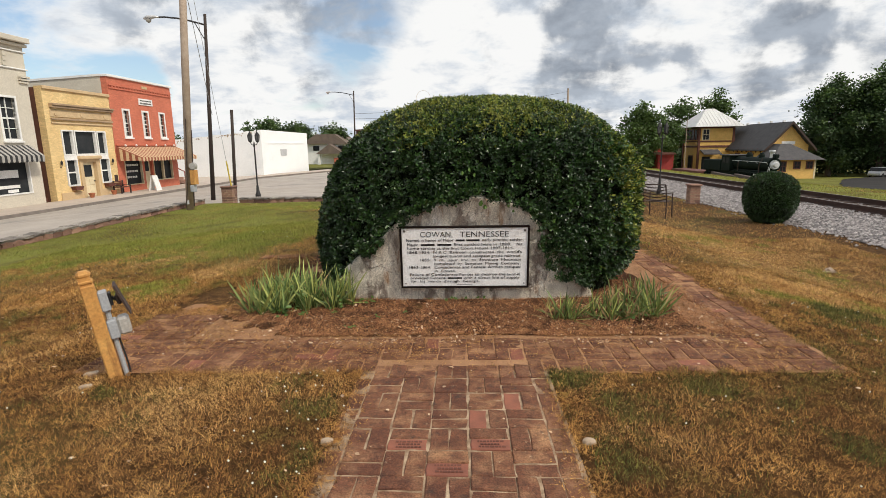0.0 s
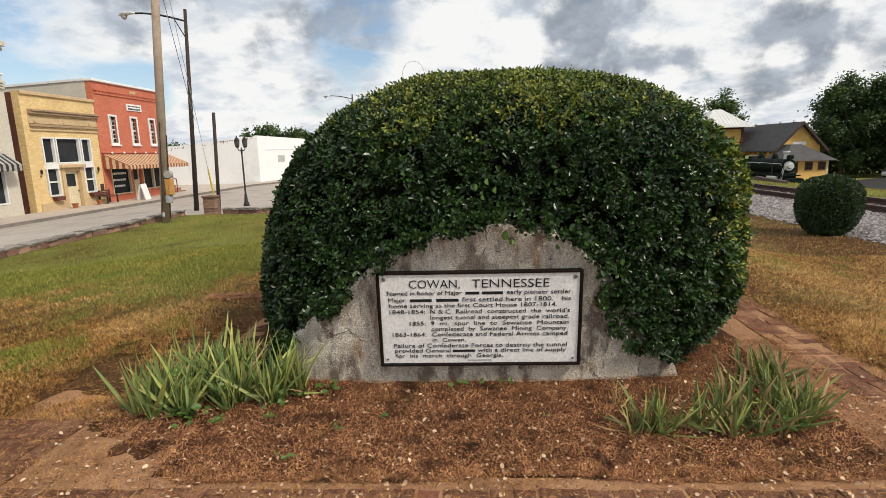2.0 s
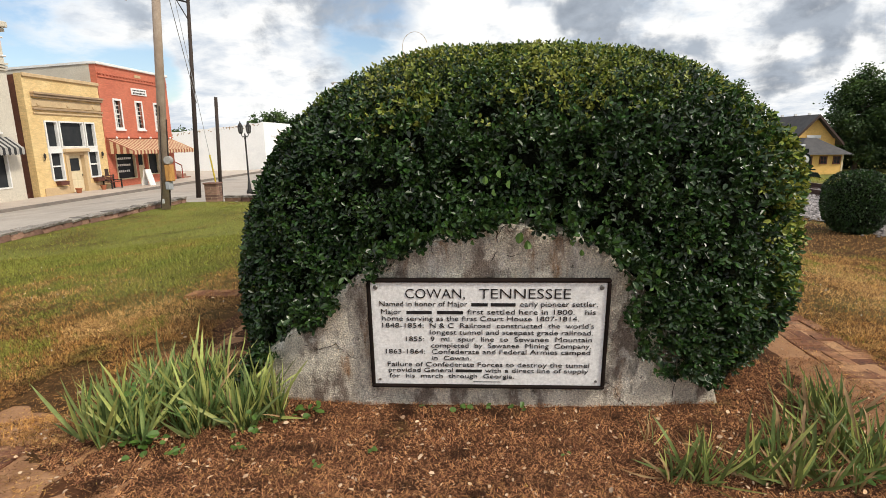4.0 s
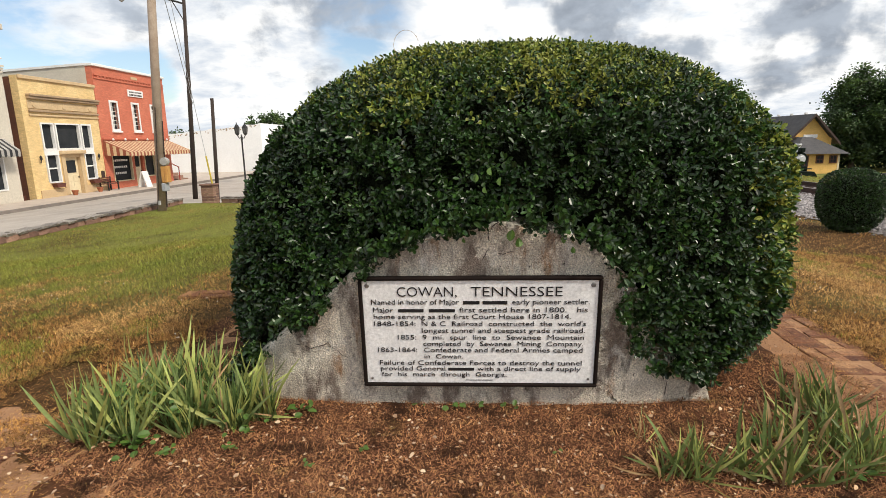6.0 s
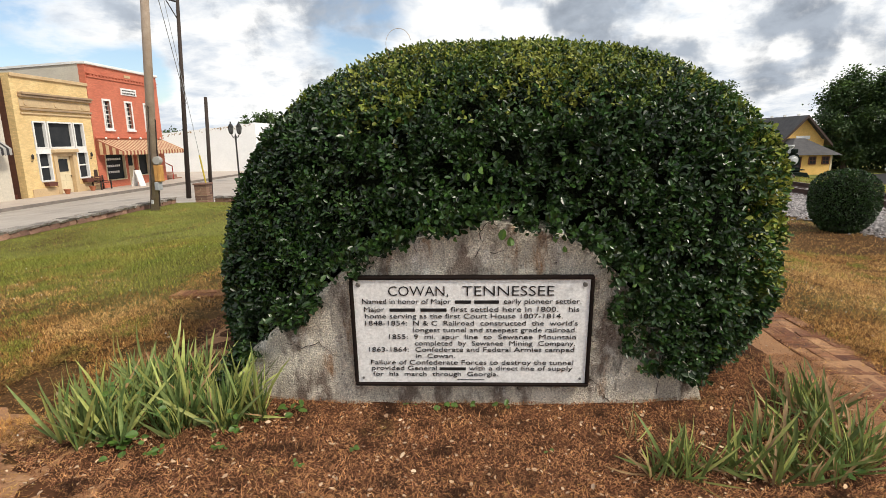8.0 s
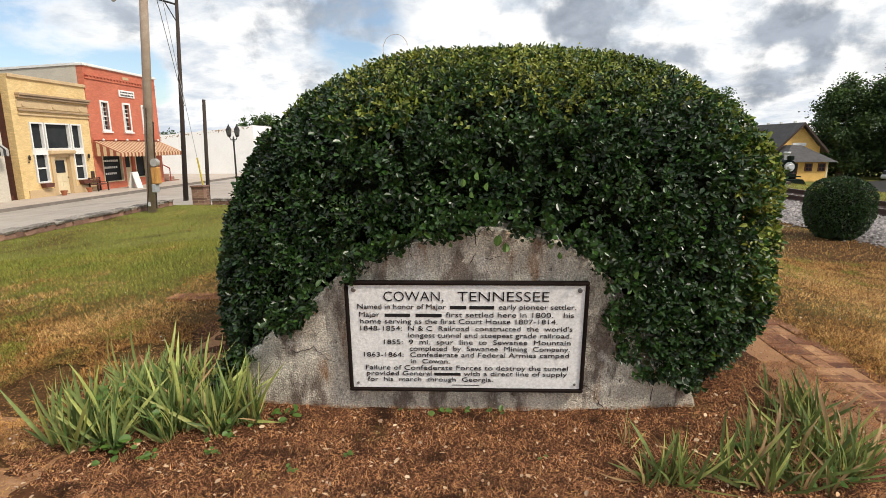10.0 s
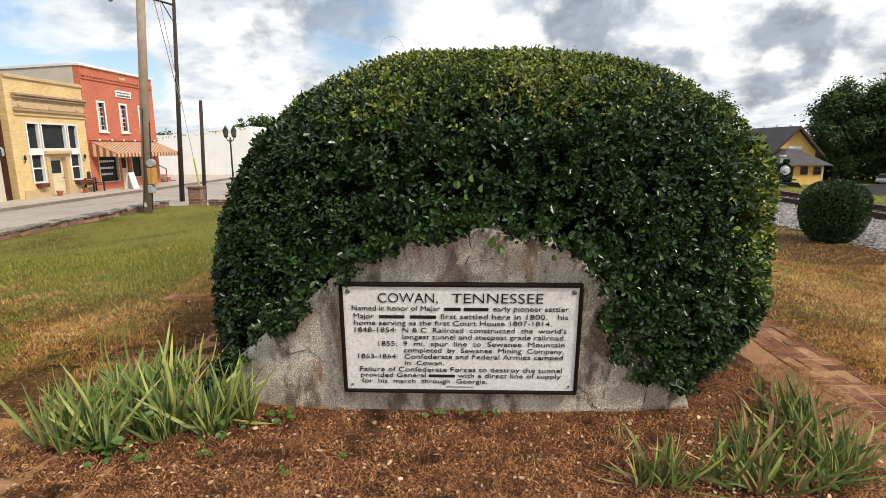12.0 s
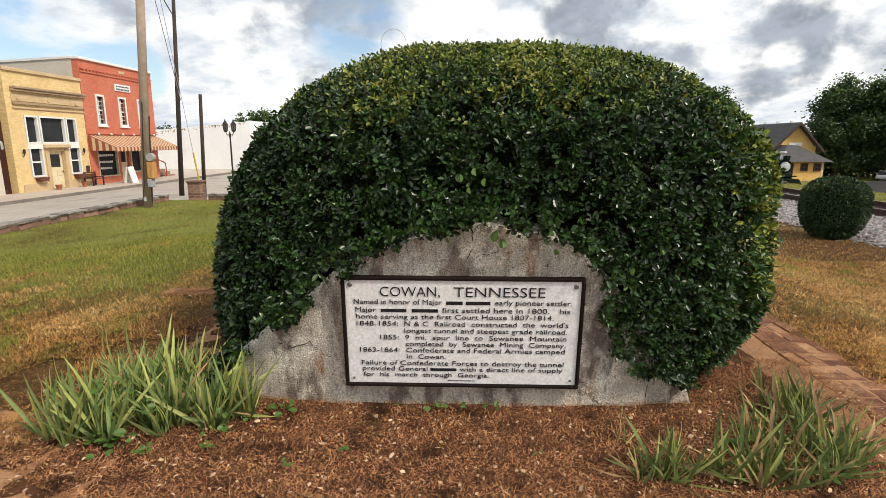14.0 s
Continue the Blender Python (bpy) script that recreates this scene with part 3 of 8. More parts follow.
def hexa(bm, pts):
    """Eight corners: four below, four above, in the same turn."""
    v = [bm.verts.new(p) for p in pts]
    for f in ((0, 3, 2, 1), (4, 5, 6, 7), (0, 1, 5, 4), (1, 2, 6, 5), (2, 3, 7, 6), (3, 0, 4, 7)):
        bm.faces.new([v[i] for i in f])
    return bm


def interp(x, pts):
    for (x0, y0), (x1, y1) in zip(pts, pts[1:]):
        if x <= x1:
            return y0 + (y1 - y0) * (x - x0) / (x1 - x0)
    return pts[-1][1]


def inside(u, v, poly):
    hit = False
    n = len(poly)
    for i in range(n):
        (x0, y0), (x1, y1) = poly[i], poly[(i + 1) % n]
        if (y0 > v) != (y1 > v) and u < x0 + (x1 - x0) * (v - y0) / (y1 - y0):
            hit = not hit
    return hit


# ---------------------------------------------------------------- ground
def spaced(lo, hi, near_lo, near_hi, step, grow=1.35):
    out = list(np.arange(near_lo, near_hi + 1e-6, step))
    s, v = step, near_hi
    while v < hi:
        s *= grow
        v += s
        out.append(min(v, hi))
    s, v = step, near_lo
    while v > lo:
        s *= grow
        v -= s
        out.insert(0, max(v, lo))
    return out


ROAD_LEVEL = -0.70
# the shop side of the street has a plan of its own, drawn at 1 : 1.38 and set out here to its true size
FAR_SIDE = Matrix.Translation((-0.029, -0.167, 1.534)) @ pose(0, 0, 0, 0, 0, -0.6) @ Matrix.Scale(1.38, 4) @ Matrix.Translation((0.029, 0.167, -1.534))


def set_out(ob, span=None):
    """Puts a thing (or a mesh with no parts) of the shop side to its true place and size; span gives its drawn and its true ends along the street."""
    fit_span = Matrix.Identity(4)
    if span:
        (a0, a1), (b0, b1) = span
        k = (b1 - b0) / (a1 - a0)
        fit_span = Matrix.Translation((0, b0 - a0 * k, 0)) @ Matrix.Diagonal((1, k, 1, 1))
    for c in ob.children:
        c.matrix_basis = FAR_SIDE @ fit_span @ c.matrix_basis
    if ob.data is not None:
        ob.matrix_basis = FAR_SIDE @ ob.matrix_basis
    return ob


ROAD_R = [(-80, -10.75), (21.28, -10.75), (21.36, -9.3), (21.5, 1.0), (24.5, 1.5), (30, 2.5), (45, 4.0), (70, 9.0), (110, 22)]
ROAD_L = [(-80, -15.8), (39, -15.8), (47, -13.3), (60, -8.6), (75, -2.0), (110, 11)]


def build_ground():
    xs, ys = spaced(-900, 900, -13, 16, 0.5), spaced(-300, 1500, -2, 34, 0.5)
    # finer rows and columns across the fall past the railway
    xs = sorted(set(xs) | {17.0 + 1.5 * k for k in range(16)} | {44.0 + 8.0 * k for k in range(12)})
    ys = sorted(set(ys) | {90.0})
    verts = []
    for y in ys:
        for x in xs:
            z = ground_z(x, y)
            near = -3.4 < x < 3.2 and y < 9
            z += 0.0 if near else 0.025 * noise.noise((x * 0.6, y * 0.6, 0))
            if y > 21.6 and x < interp(y, ROAD_R) * (1.38 if y > 34 else 1.0) + 0.3 and y < 60:
                z = -2.5
            elif x < interp(y, ROAD_R) + 0.15 or (x < 8 and y > 60):
                z = -0.95 - 0.085 * min(25.0, max(0.0, -10.6 - x, 0.4 * (y - 30)))
            elif y > 26 and x < 4:
                z -= 0.04 * min(30.0, y - 26)
            verts.append((x, y, z - 0.012))
    nx = len(xs)
    faces = [(j * nx + i, j * nx + i + 1, (j + 1) * nx + i + 1, (j + 1) * nx + i) for j in range(len(ys) - 1) for i in range(nx - 1)]
    g = pyd("ground", verts, faces, M["lawn"], smooth=True)
    tagged(g, "dry brown lawn with green patches round the monument", "ground", kind="structure")


build_ground()


def build_road():
    verts, faces = [], []
    ys = [-80, -40, 0, 10, 20, 21.28, 21.36, 21.5, 24.5, 26, 30, 35, 39, 45, 47, 55, 60, 70, 75, 110]
    for y in ys:
        r = Vector((interp(y, ROAD_R), y, ROAD_LEVEL))
        if y > 25.0:
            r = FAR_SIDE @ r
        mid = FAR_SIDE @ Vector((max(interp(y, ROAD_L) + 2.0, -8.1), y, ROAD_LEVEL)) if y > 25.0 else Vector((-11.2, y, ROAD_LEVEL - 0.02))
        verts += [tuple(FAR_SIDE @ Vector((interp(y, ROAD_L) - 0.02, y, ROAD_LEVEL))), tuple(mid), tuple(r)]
    for i in range(len(ys) - 1):
        a, b = 3 * i, 3 * i + 3
        faces += [(a, a + 1, b + 1, b), (a + 1, a + 2, b + 2, b + 1)]
    tagged(pyd("road", verts, faces, M["asphalt"]), "sunlit worn grey asphalt street past the shops", "road", kind="structure")


build_road()


def build_pavement():
    """Kerbed concrete pavement before the shops, a solid with its own thickness."""
    bm = B()
    edge = [(-60, -15.8), (39, -15.8), (47, -13.3), (60, -8.6)]
    for (ya, xa), (yb, xb) in zip(edge, edge[1:]):
        wa, wb = 1.9, 1.9
        hexa(bm, [(xa - wa, ya, -0.84), (xa, ya, -0.84), (xb, yb, -0.84), (xb - wb, yb, -0.84), (xa - wa, ya, -0.57), (xa, ya, -0.57), (xb, yb, -0.57), (xb - wb, yb, -0.57)])
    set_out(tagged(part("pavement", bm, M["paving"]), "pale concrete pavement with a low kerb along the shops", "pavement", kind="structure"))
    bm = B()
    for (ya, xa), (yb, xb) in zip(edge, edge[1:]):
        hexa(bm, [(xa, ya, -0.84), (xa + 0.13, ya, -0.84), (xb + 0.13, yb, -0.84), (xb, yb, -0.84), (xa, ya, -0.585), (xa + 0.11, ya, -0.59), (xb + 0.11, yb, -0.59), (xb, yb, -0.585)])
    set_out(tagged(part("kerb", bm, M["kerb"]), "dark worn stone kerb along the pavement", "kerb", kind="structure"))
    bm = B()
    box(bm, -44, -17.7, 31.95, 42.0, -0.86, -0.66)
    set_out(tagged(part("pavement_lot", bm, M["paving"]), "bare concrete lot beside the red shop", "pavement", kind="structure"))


build_pavement()


# ---------------------------------------------------------------- brick walk
rng = random.Random(7)
WALK_Y0 = -7.3


def brick_mesh(name, l, w, h, seed):
    """A worn brick: a slightly uneven outline of ten points, sides, and a rounded top edge."""
    r = random.Random(seed)
    b = 0.005
    ring = [(-1, -1), (-0.35, -1), (0.35, -1), (1, -1), (1, 0), (1, 1), (0.35, 1), (-0.35, 1), (-1, 1), (-1, 0)]
    out = [(sx * l / 2 + r.uniform(-0.0035, 0.002) * sx, sy * w / 2 + r.uniform(-0.0035, 0.002) * sy) for sx, sy in ring]
    n = len(ring)
    pts = [(x, y, -h) for x, y in out] + [(x, y, -b + r.uniform(-0.002, 0.001)) for x, y in out]
    pts += [(x - sx * b * r.uniform(0.7, 1.6), y - sy * b * r.uniform(0.7, 1.6), r.uniform(-0.0015, 0.0012)) for (x, y), (sx, sy) in zip(out, ring)]
    faces = [tuple(range(2 * n, 3 * n))]
    for k in (0, n):
        faces += [(k + i, k + (i + 1) % n, k + n + (i + 1) % n, k + n + i) for i in range(n)]
    me = bpy.data.meshes.new(name)
    me.from_pydata(pts, [], faces)
    me.update()
    return me


def build_walk():
    walk_thing = thing("brick_walk", "worn red clay brick walk in basket weave round the planted bed", "walk", kind="structure")
    # joints and soil under the bricks
    verts, faces = [], []
    for x0, x1, y0, y1, n in ((-0.72, 0.55, WALK_Y0, 3.30, 0.0), (-2.78, 2.60, 3.22, 3.96, 0.0), (1.93, 2.60, 3.9, 9.0, 0.0), (-2.95, -1.60, 3.9, 8.2, 0.0)):
        cols, rows = max(2, int((x1 - x0) / 0.06)), max(2, int((y1 - y0) / 0.06))
        k = len(verts)
        for j in range(rows + 1):
            for i in range(cols + 1):
                x, y = x0 + (x1 - x0) * i / cols, y0 + (y1 - y0) * j / rows
                # soil washed over the bricks on the west side and along the edges
                z = 0.006 + 0.004 * noise.noise((x * 3, y * 3, 5)) + 0.003 * noise.noise((x * 9, y * 9, 7))
                if y > 3.25:
                    z -= 0.005
                cover = smoothstep((-x - 0.45) / 0.9) * (1.0 if y > 3.25 else 0.0)
                z += cover * (0.0005 + 0.007 * noise.noise((x * 1.7, y * 1.7, 9)) + 0.004 * noise.noise((x * 6, y * 6, 2)))
                cover = smoothstep((x - 0.6) / 0.6) * (1.0 if y > 3.25 else 0.0)
                z += cover * (0.001 + 0.006 * noise.noise((x * 2.1, y * 2.1, 19)))
                if x < -2.0 and y > 3.95:
                    z += 0.004 * noise.noise((x * 2.3, y * 2.3, 31)) - 0.004 - 0.05 * smoothstep((x + 2.35 - 0.75 * smoothstep((4.55 - y) / 0.5)) / 0.12) - 0.03 * smoothstep((-2.75 + 0.15 * noise.noise((y * 2.0, 1.0, 6.0)) - x) / 0.15) - 0.022 * smoothstep((y - 4.7) / 0.3)
                verts.append((x, y, z))
        faces += [(k + j * (cols + 1) + i, k + j * (cols + 1) + i + 1, k + (j + 1) * (cols + 1) + i + 1, k + (j + 1) * (cols + 1) + i) for j in range(rows) for i in range(cols)]
    soil = pyd("soil", verts, faces, M["joint"], walk_thing, "tan sandy soil in the joints", smooth=True)
    soil.data.materials.append(M["sand"])
    for p in soil.data.polygons:
        if p.center.y > 3.25:
            p.material_index = 1
    kinds = [brick_mesh("brick", 0.206, 0.1005, 0.06, s) for s in range(8)]
    for k in kinds:
        k.materials.append(M["brick"])
    red = brick_mesh("brick", 0.206, 0.1005, 0.06, 31)
    red.materials.append(M["brick_new"])
    places = []  # x, y, turn in degrees, sunk
    S = 0.2135
    x_left = -0.640
    for r in range(-48, 2):
        yc = 3.02 + S * r
        for c in range(5):
            xc = x_left + S * (c + 0.5)
            if (r + c) % 2 == 0:
                places += [(xc, yc - S / 4, 0, 0), (xc, yc + S / 4, 0, 0)]
            else:
                places += [(xc - S / 4, yc, 90, 0), (xc + S / 4, yc, 90, 0)]
        places += [(x_left + S * 5 + 0.053, yc, 90, 0.003), (x_left - 0.053, yc, 90, 0.006)]
    # cross walk and the two side walks
    for r in range(3):
        yc = 3.34 + S * r
        for c in range(-10, 15):
            xc = x_left + S * (c + 0.5)
            if 0 <= c < 5 and r == 0:
                continue
            sink = 0.004 + 0.004 * abs(noise.noise((xc, yc, 3)))
            if (r + c) % 2 == 0:
                places += [(xc, yc - S / 4, 0, sink), (xc, yc + S / 4, 0, sink)]
            else:
                places += [(xc - S / 4, yc, 90, sink), (xc + S / 4, yc, 90, sink)]
    for x0 in (2.07, -2.80):
        for r in range(24 if x0 > 0 else 18):
            yc = 3.34 + S * (r + 3)
            if x0 < 0 and r > 2 and noise.noise((0.0, yc * 1.3, 4.0)) < 0.12:
                continue
            for c in range(1 if x0 > 0 and r > 0 else 0, 3):
                xc = x0 + S * c + (0.022 * max(0, r - 2) * S if x0 > 0 else 0.0)
                if (r + c) % 2 == 0:
                    places += [(xc, yc - S / 4, 0, 0.004), (xc, yc + S / 4, 0, 0.004)]
                else:
                    places += [(xc - S / 4, yc, 90, 0.004), (xc + S / 4, yc, 90, 0.004)]
    near = sorted(places, key=lambda p: (p[1] < 1.3, abs(p[0] + 0.1) * 0.9 + abs(p[1] - 2.9)))
    marked = {(-0.32, 2.38), (0.11, 2.38), (-0.11, 2.17), (-0.32, 1.74), (0.11, 1.74), (-0.11, 1.53)}
    singles = near[:300]
    bars = None
    for x, y, turn, sink in singles:
        jolt = (rng.uniform(-0.004, 0.004), rng.uniform(-0.004, 0.004), 0.013 - sink + rng.uniform(-0.004, 0.004), rng.uniform(-1.0, 1.0), rng.uniform(-1.0, 1.0), turn + rng.uniform(-1.6, 1.6))
        named = turn == 0 and any(abs(x - a) < 0.11 and 0 < b - y < 0.11 + 0.106 / 2 for a, b in marked)
        ob = new("brick", red if named or rng.random() < 0.03 else kinds[rng.randrange(8)])
        ob.parent = walk_thing
        ob.matrix_basis = pose(x + jolt[0], y + jolt[1], jolt[2], jolt[3], jolt[4], jolt[5])
        if named:
            bars = B() if bars is None else bars
            m = pose(x, y, jolt[2] + 0.0012, 0, 0, turn)
            for row, wid in ((0.024, 0.13), (0.0, 0.10), (-0.024, 0.12)):
                k = -wid / 2
                while k < wid / 2:
                    w = rng.uniform(0.008, 0.02)
                    box(bars, k, k + w, row - 0.006, row + 0.006, -0.002, 0.0015, m=m)
                    k += w + 0.005
    if bars:
        part("engraved_bars", bars, M["engrave"], walk_thing, "dark engraved marks on memorial bricks")
    v, f = [], []
    for x, y, turn, sink in near[300:]:
        me = kinds[rng.randrange(8)]
        m = pose(x + rng.uniform(-0.005, 0.005), y + rng.uniform(-0.005, 0.005), 0.013 - sink + rng.uniform(-0.005, 0.004), rng.uniform(-1, 1), rng.uniform(-1, 1), turn + rng.uniform(-2, 2))
        k = len(v)
        v += [tuple(m @ p.co) for p in me.vertices]
        f += [tuple(k + i for i in p.vertices) for p in me.polygons]
    tagged(pyd("paving_bricks", v, f, M["brick_rest"], walk_thing), "", kind="stuff")


# ---------------------------------------------------------------- monument: slab, plaque, hedge
def slab_top(x):
    return -0.06 + interp(x, [(-1.50, 0.05), (-1.42, 0.20), (-1.15, 0.44), (-0.85, 0.68), (-0.62, 0.90), (-0.40, 0.97), (-0.12, 1.06), (0.12, 1.10), (0.44, 1.04), (0.64, 0.94), (0.78, 0.80), (0.95, 0.60), (1.12, 0.36), (1.24, 0.22), (1.30, 0.05)])


def slab_front(x, z):
    return 4.990 - 0.074 * z + 0.13 * max(0.0, abs(x + 0.02) - 0.62) ** 1.5 + 0.0


def build_slab():
    slab = thing("monument_slab", "rough weathered grey concrete slab stained and cracked, set in the bed", "monument")
    nx, nz = 110, 44
    verts, faces = [], []
    for i in range(nx + 1):
        x = -1.50 + 2.80 * i / nx
        top = slab_top(x)
        for j in range(nz + 1):
            z = -0.12 + (top + 0.12) * j / nz
            rough = 0.010 * noise.noise((x * 5, z * 5, 1)) + 0.006 * noise.noise((x * 14, z * 14, 4))
            keep = 0.0 if (-0.66 < x < 0.66 and 0.1 < z < 0.8) else 1.0
            edge = smoothstep((j / nz - 0.93) / 0.07)
            verts.append((x, slab_front(x, z) + rough * keep + 0.012 * edge, z))
    faces = [(i * (nz + 1) + j, (i + 1) * (nz + 1) + j, (i + 1) * (nz + 1) + j + 1, i * (nz + 1) + j + 1) for i in range(nx) for j in range(nz)]
    k = len(verts)
    for i in range(nx + 1):
        x = -1.50 + 2.80 * i / nx
        verts += [(x, 5.75, slab_top(x)), (x, 5.75, -0.12)]
    for i in range(nx):
        a, b = i * (nz + 1) + nz, (i + 1) * (nz + 1) + nz
        c, d = k + 2 * i, k + 2 * (i + 1)
        faces += [(a, b, d, c), (c, d, d + 1, c + 1)]
    block = pyd("block", verts, faces, M["concrete"], slab, smooth=True)
    for p in block.data.polygons:
        p.use_smooth = p.index < nx * nz
    # cracks, each a thin dark groove filler
    r = random.Random(4)
    for pts in (((0.02, 0.86), (0.06, 0.93), (0.04, 0.99), (0.09, 1.05), (0.13, 1.10)), ((-1.02, 0.36), (-0.94, 0.33), (-0.84, 0.37), (-0.76, 0.30), (-0.66, 0.27)),
                ((0.62, 0.18), (0.70, 0.12), (0.74, 0.04), (0.80, -0.02)), ((0.06, 0.90), (0.12, 0.87), (0.18, 0.90)), ((1.02, 0.30), (1.03, 0.16), (1.02, 0.02)),
                ((-0.25, 0.84), (-0.30, 0.92), (-0.27, 0.98))):
        bm = B()
        fine_pts = []
        for (xa, za), (xb, zb) in zip(pts, pts[1:]):
            for q in range(4):
                fine_pts.append((xa + (xb - xa) * q / 4 + r.uniform(-0.006, 0.006), za + (zb - za) * q / 4 + r.uniform(-0.006, 0.006)))
        for (xa, za), (xb, zb) in zip(fine_pts, fine_pts[1:]):
            tube(bm, (xa, slab_front(xa, za) - 0.001, za), (xb, slab_front(xb, zb) - 0.001, zb), r.uniform(0.0008, 0.0026), seg=5)
        part("crack", bm, M["crack"], slab, "dark crack in the concrete")
    return slab


def text_mesh(body, width, height):
    """Built-in letters, scaled to an exact width and height, lower left corner at the origin."""
    cu = bpy.data.curves.new("lettering", "FONT")
    cu.body, cu.extrude, cu.resolution_u, cu.offset = body, 0.01, 3, -0.009
    ob = new("lettering", cu)
    me = bpy.data.meshes.new_from_object(ob.evaluated_get(bpy.context.evaluated_depsgraph_get()))
    bpy.data.objects.remove(ob)
    bpy.data.curves.remove(cu)
    co = np.empty(len(me.vertices) * 3)
    me.vertices.foreach_get("co", co)
    co = co.reshape(-1, 3)
    lo, hi = co.min(0), co.max(0)
    co = (co - (lo[0], 0, 0)) * (width / (hi[0] - lo[0]), height / 0.73, 0.2)
    me.vertices.foreach_set("co", co.ravel())
    me.update()
    return me


def build_plaque():
    """A cast plate with a dark frame; its own space has x to the right, y up the plate, z out of it."""
    W, H = 1.265, 0.632
    pl = thing("plaque", "white cast metal plaque with dark lettering and bronze frame", "plaque")
    pl.matrix_basis = pose(-0.005, 4.944, 0.138, 90 + 4.2, 0, 0)
    bm = B()
    box(bm, -W / 2 + 0.018, W / 2 - 0.018, 0.018, H - 0.018, -0.012, 0.010, 0.003)
    part("plate", bm, M["plate"], pl, "white painted plate")
    for n, (x0, x1, y0, y1) in (("frame_rail", (-W / 2, W / 2, 0, 0.019)), ("frame_rail", (-W / 2, W / 2, H - 0.019, H)), ("frame_stile", (-W / 2, -W / 2 + 0.019, 0.019, H - 0.019)), ("frame_stile", (W / 2 - 0.019, W / 2, 0.019, H - 0.019))):
        bm = B()
        box(bm, x0, x1, y0, y1, -0.014, 0.022, 0.006)
        part(n, bm, M["bronze"], pl, "dark bronze frame")
    for x, y, rr in ((-W / 2 + 0.047, H - 0.047, 0.013), (W / 2 - 0.047, H - 0.047, 0.013), (-W / 2 + 0.047, 0.047, 0.007), (W / 2 - 0.047, 0.047, 0.007)):
        bm = B()
        lathe(bm, [(rr, 0.009), (rr, 0.013), (rr * 0.7, 0.017)], 12, (x, y, 0))
        part("screw", bm, M["screw"], pl, "round screw head", smooth=False)
    u0, uw = -W / 2 + 0.019, W - 0.038
    v0, vh = H - 0.019, H - 0.038

    def spot(u, v):
        return u0 + uw * u, v0 - vh * v
    lines = [
        ("COWAN,", 0.150, 0.405, 0.055, 0.150), ("TENNESSEE", 0.465, 0.850, 0.055, 0.150),
        ("Named in honor of Major", 0.037, 0.415, 0.175, 0.225), ("early pioneer settler.", 0.640, 0.965, 0.175, 0.225),
        ("Major", 0.043, 0.130, 0.250, 0.300), ("first settled here in 1800.", 0.415, 0.870, 0.250, 0.300), ("his", 0.915, 0.958, 0.250, 0.300),
        ("home serving as the first Court House 1807-1814.", 0.045, 0.890, 0.315, 0.363),
        ("1848-1854:", 0.045, 0.225, 0.383, 0.431), ("N & C  Railroad  constructed  the  world's", 0.252, 0.955, 0.383, 0.431),
        ("longest tunnel and steepest grade railroad.", 0.252, 0.952, 0.448, 0.496),
        ("1855:", 0.146, 0.226, 0.515, 0.563), ("9  mi.  spur  line  to  Sewanee  Mountain", 0.254, 0.950, 0.515, 0.563),
        ("completed  by  Sewanee  Mining  Company.", 0.256, 0.948, 0.578, 0.626),
        ("1863-1864:", 0.055, 0.228, 0.640, 0.688), ("Confederate and Federal Armies camped", 0.258, 0.946, 0.640, 0.688),
        ("in  Cowan.", 0.260, 0.430, 0.705, 0.750),
        ("Failure of Confederate Forces to destroy the tunnel", 0.060, 0.945, 0.768, 0.816),
        ("provided General", 0.063, 0.350, 0.828, 0.873), ("with a direct line of supply", 0.492, 0.942, 0.828, 0.873),
        ("for  his  march  through  Georgia.", 0.066, 0.620, 0.887, 0.932),
    ]
    for body, ua, ub, va, vb in lines:
        x, y = spot(ua, vb)
        me = text_mesh(body, uw * (ub - ua), vh * (vb - va))
        ob = link_mesh("lettering", me, M["letter"], pl, "dark raised letters")
        ob.location = (x, y, 0.0115)
        tagged(ob, kind="stuff")
    # names, as plain bars
    for ua, ub, va, vb in ((0.432, 0.502, 0.175, 0.225), (0.515, 0.620, 0.175, 0.225), (0.152, 0.262, 0.250, 0.300), (0.285, 0.397, 0.250, 0.300), (0.362, 0.478, 0.828, 0.873), (0.440, 0.560, 0.962, 0.972)):
        x0, y0 = spot(ua, vb)
        x1, y1 = spot(ub, va)
        bm = B()
        h = (y1 - y0) * 0.62
        box(bm, x0, x1, y0, y0 + h, 0.0095, 0.0125, 0.001)
        part("raised_bar", bm, M["letter"], pl, "plain dark bar")
    return pl


HC, HA, HB, HH, HN = (0.155, 5.97), 1.835, 1.10, 2.06, 2.8
# how far the clipped track side stands out of the round, by height
SIDE = [(0.0, -0.19), (0.15, -0.18), (0.43, -0.09), (0.9, -0.05), (1.1, 0.03), (1.29, 0.10), (1.48, 0.06), (1.75, -0.02), (2.2, 0.0)]
ARCH = [(-1.42, -0.3), (-1.40, 0.10), (-1.25, 0.27), (-1.02, 0.46), (-0.82, 0.58), (-0.70, 0.70), (-0.60, 0.83), (-0.50, 0.89), (-0.32, 0.92), (-0.12, 1.02), (0.10, 1.06), (0.28, 1.03), (0.42, 1.00), (0.58, 0.92),
        (0.70, 0.80), (0.74, 0.58), (0.80, 0.36), (0.92, 0.25), (1.06, 0.17), (1.20, 0.15), (1.30, 0.05), (1.32, -0.3)]


def hedge_power(d):
    """The clipped outline is squarer on the track side than on the street side."""
    return 2.80 + 0.28 * math.tanh(2.5 * d.x)


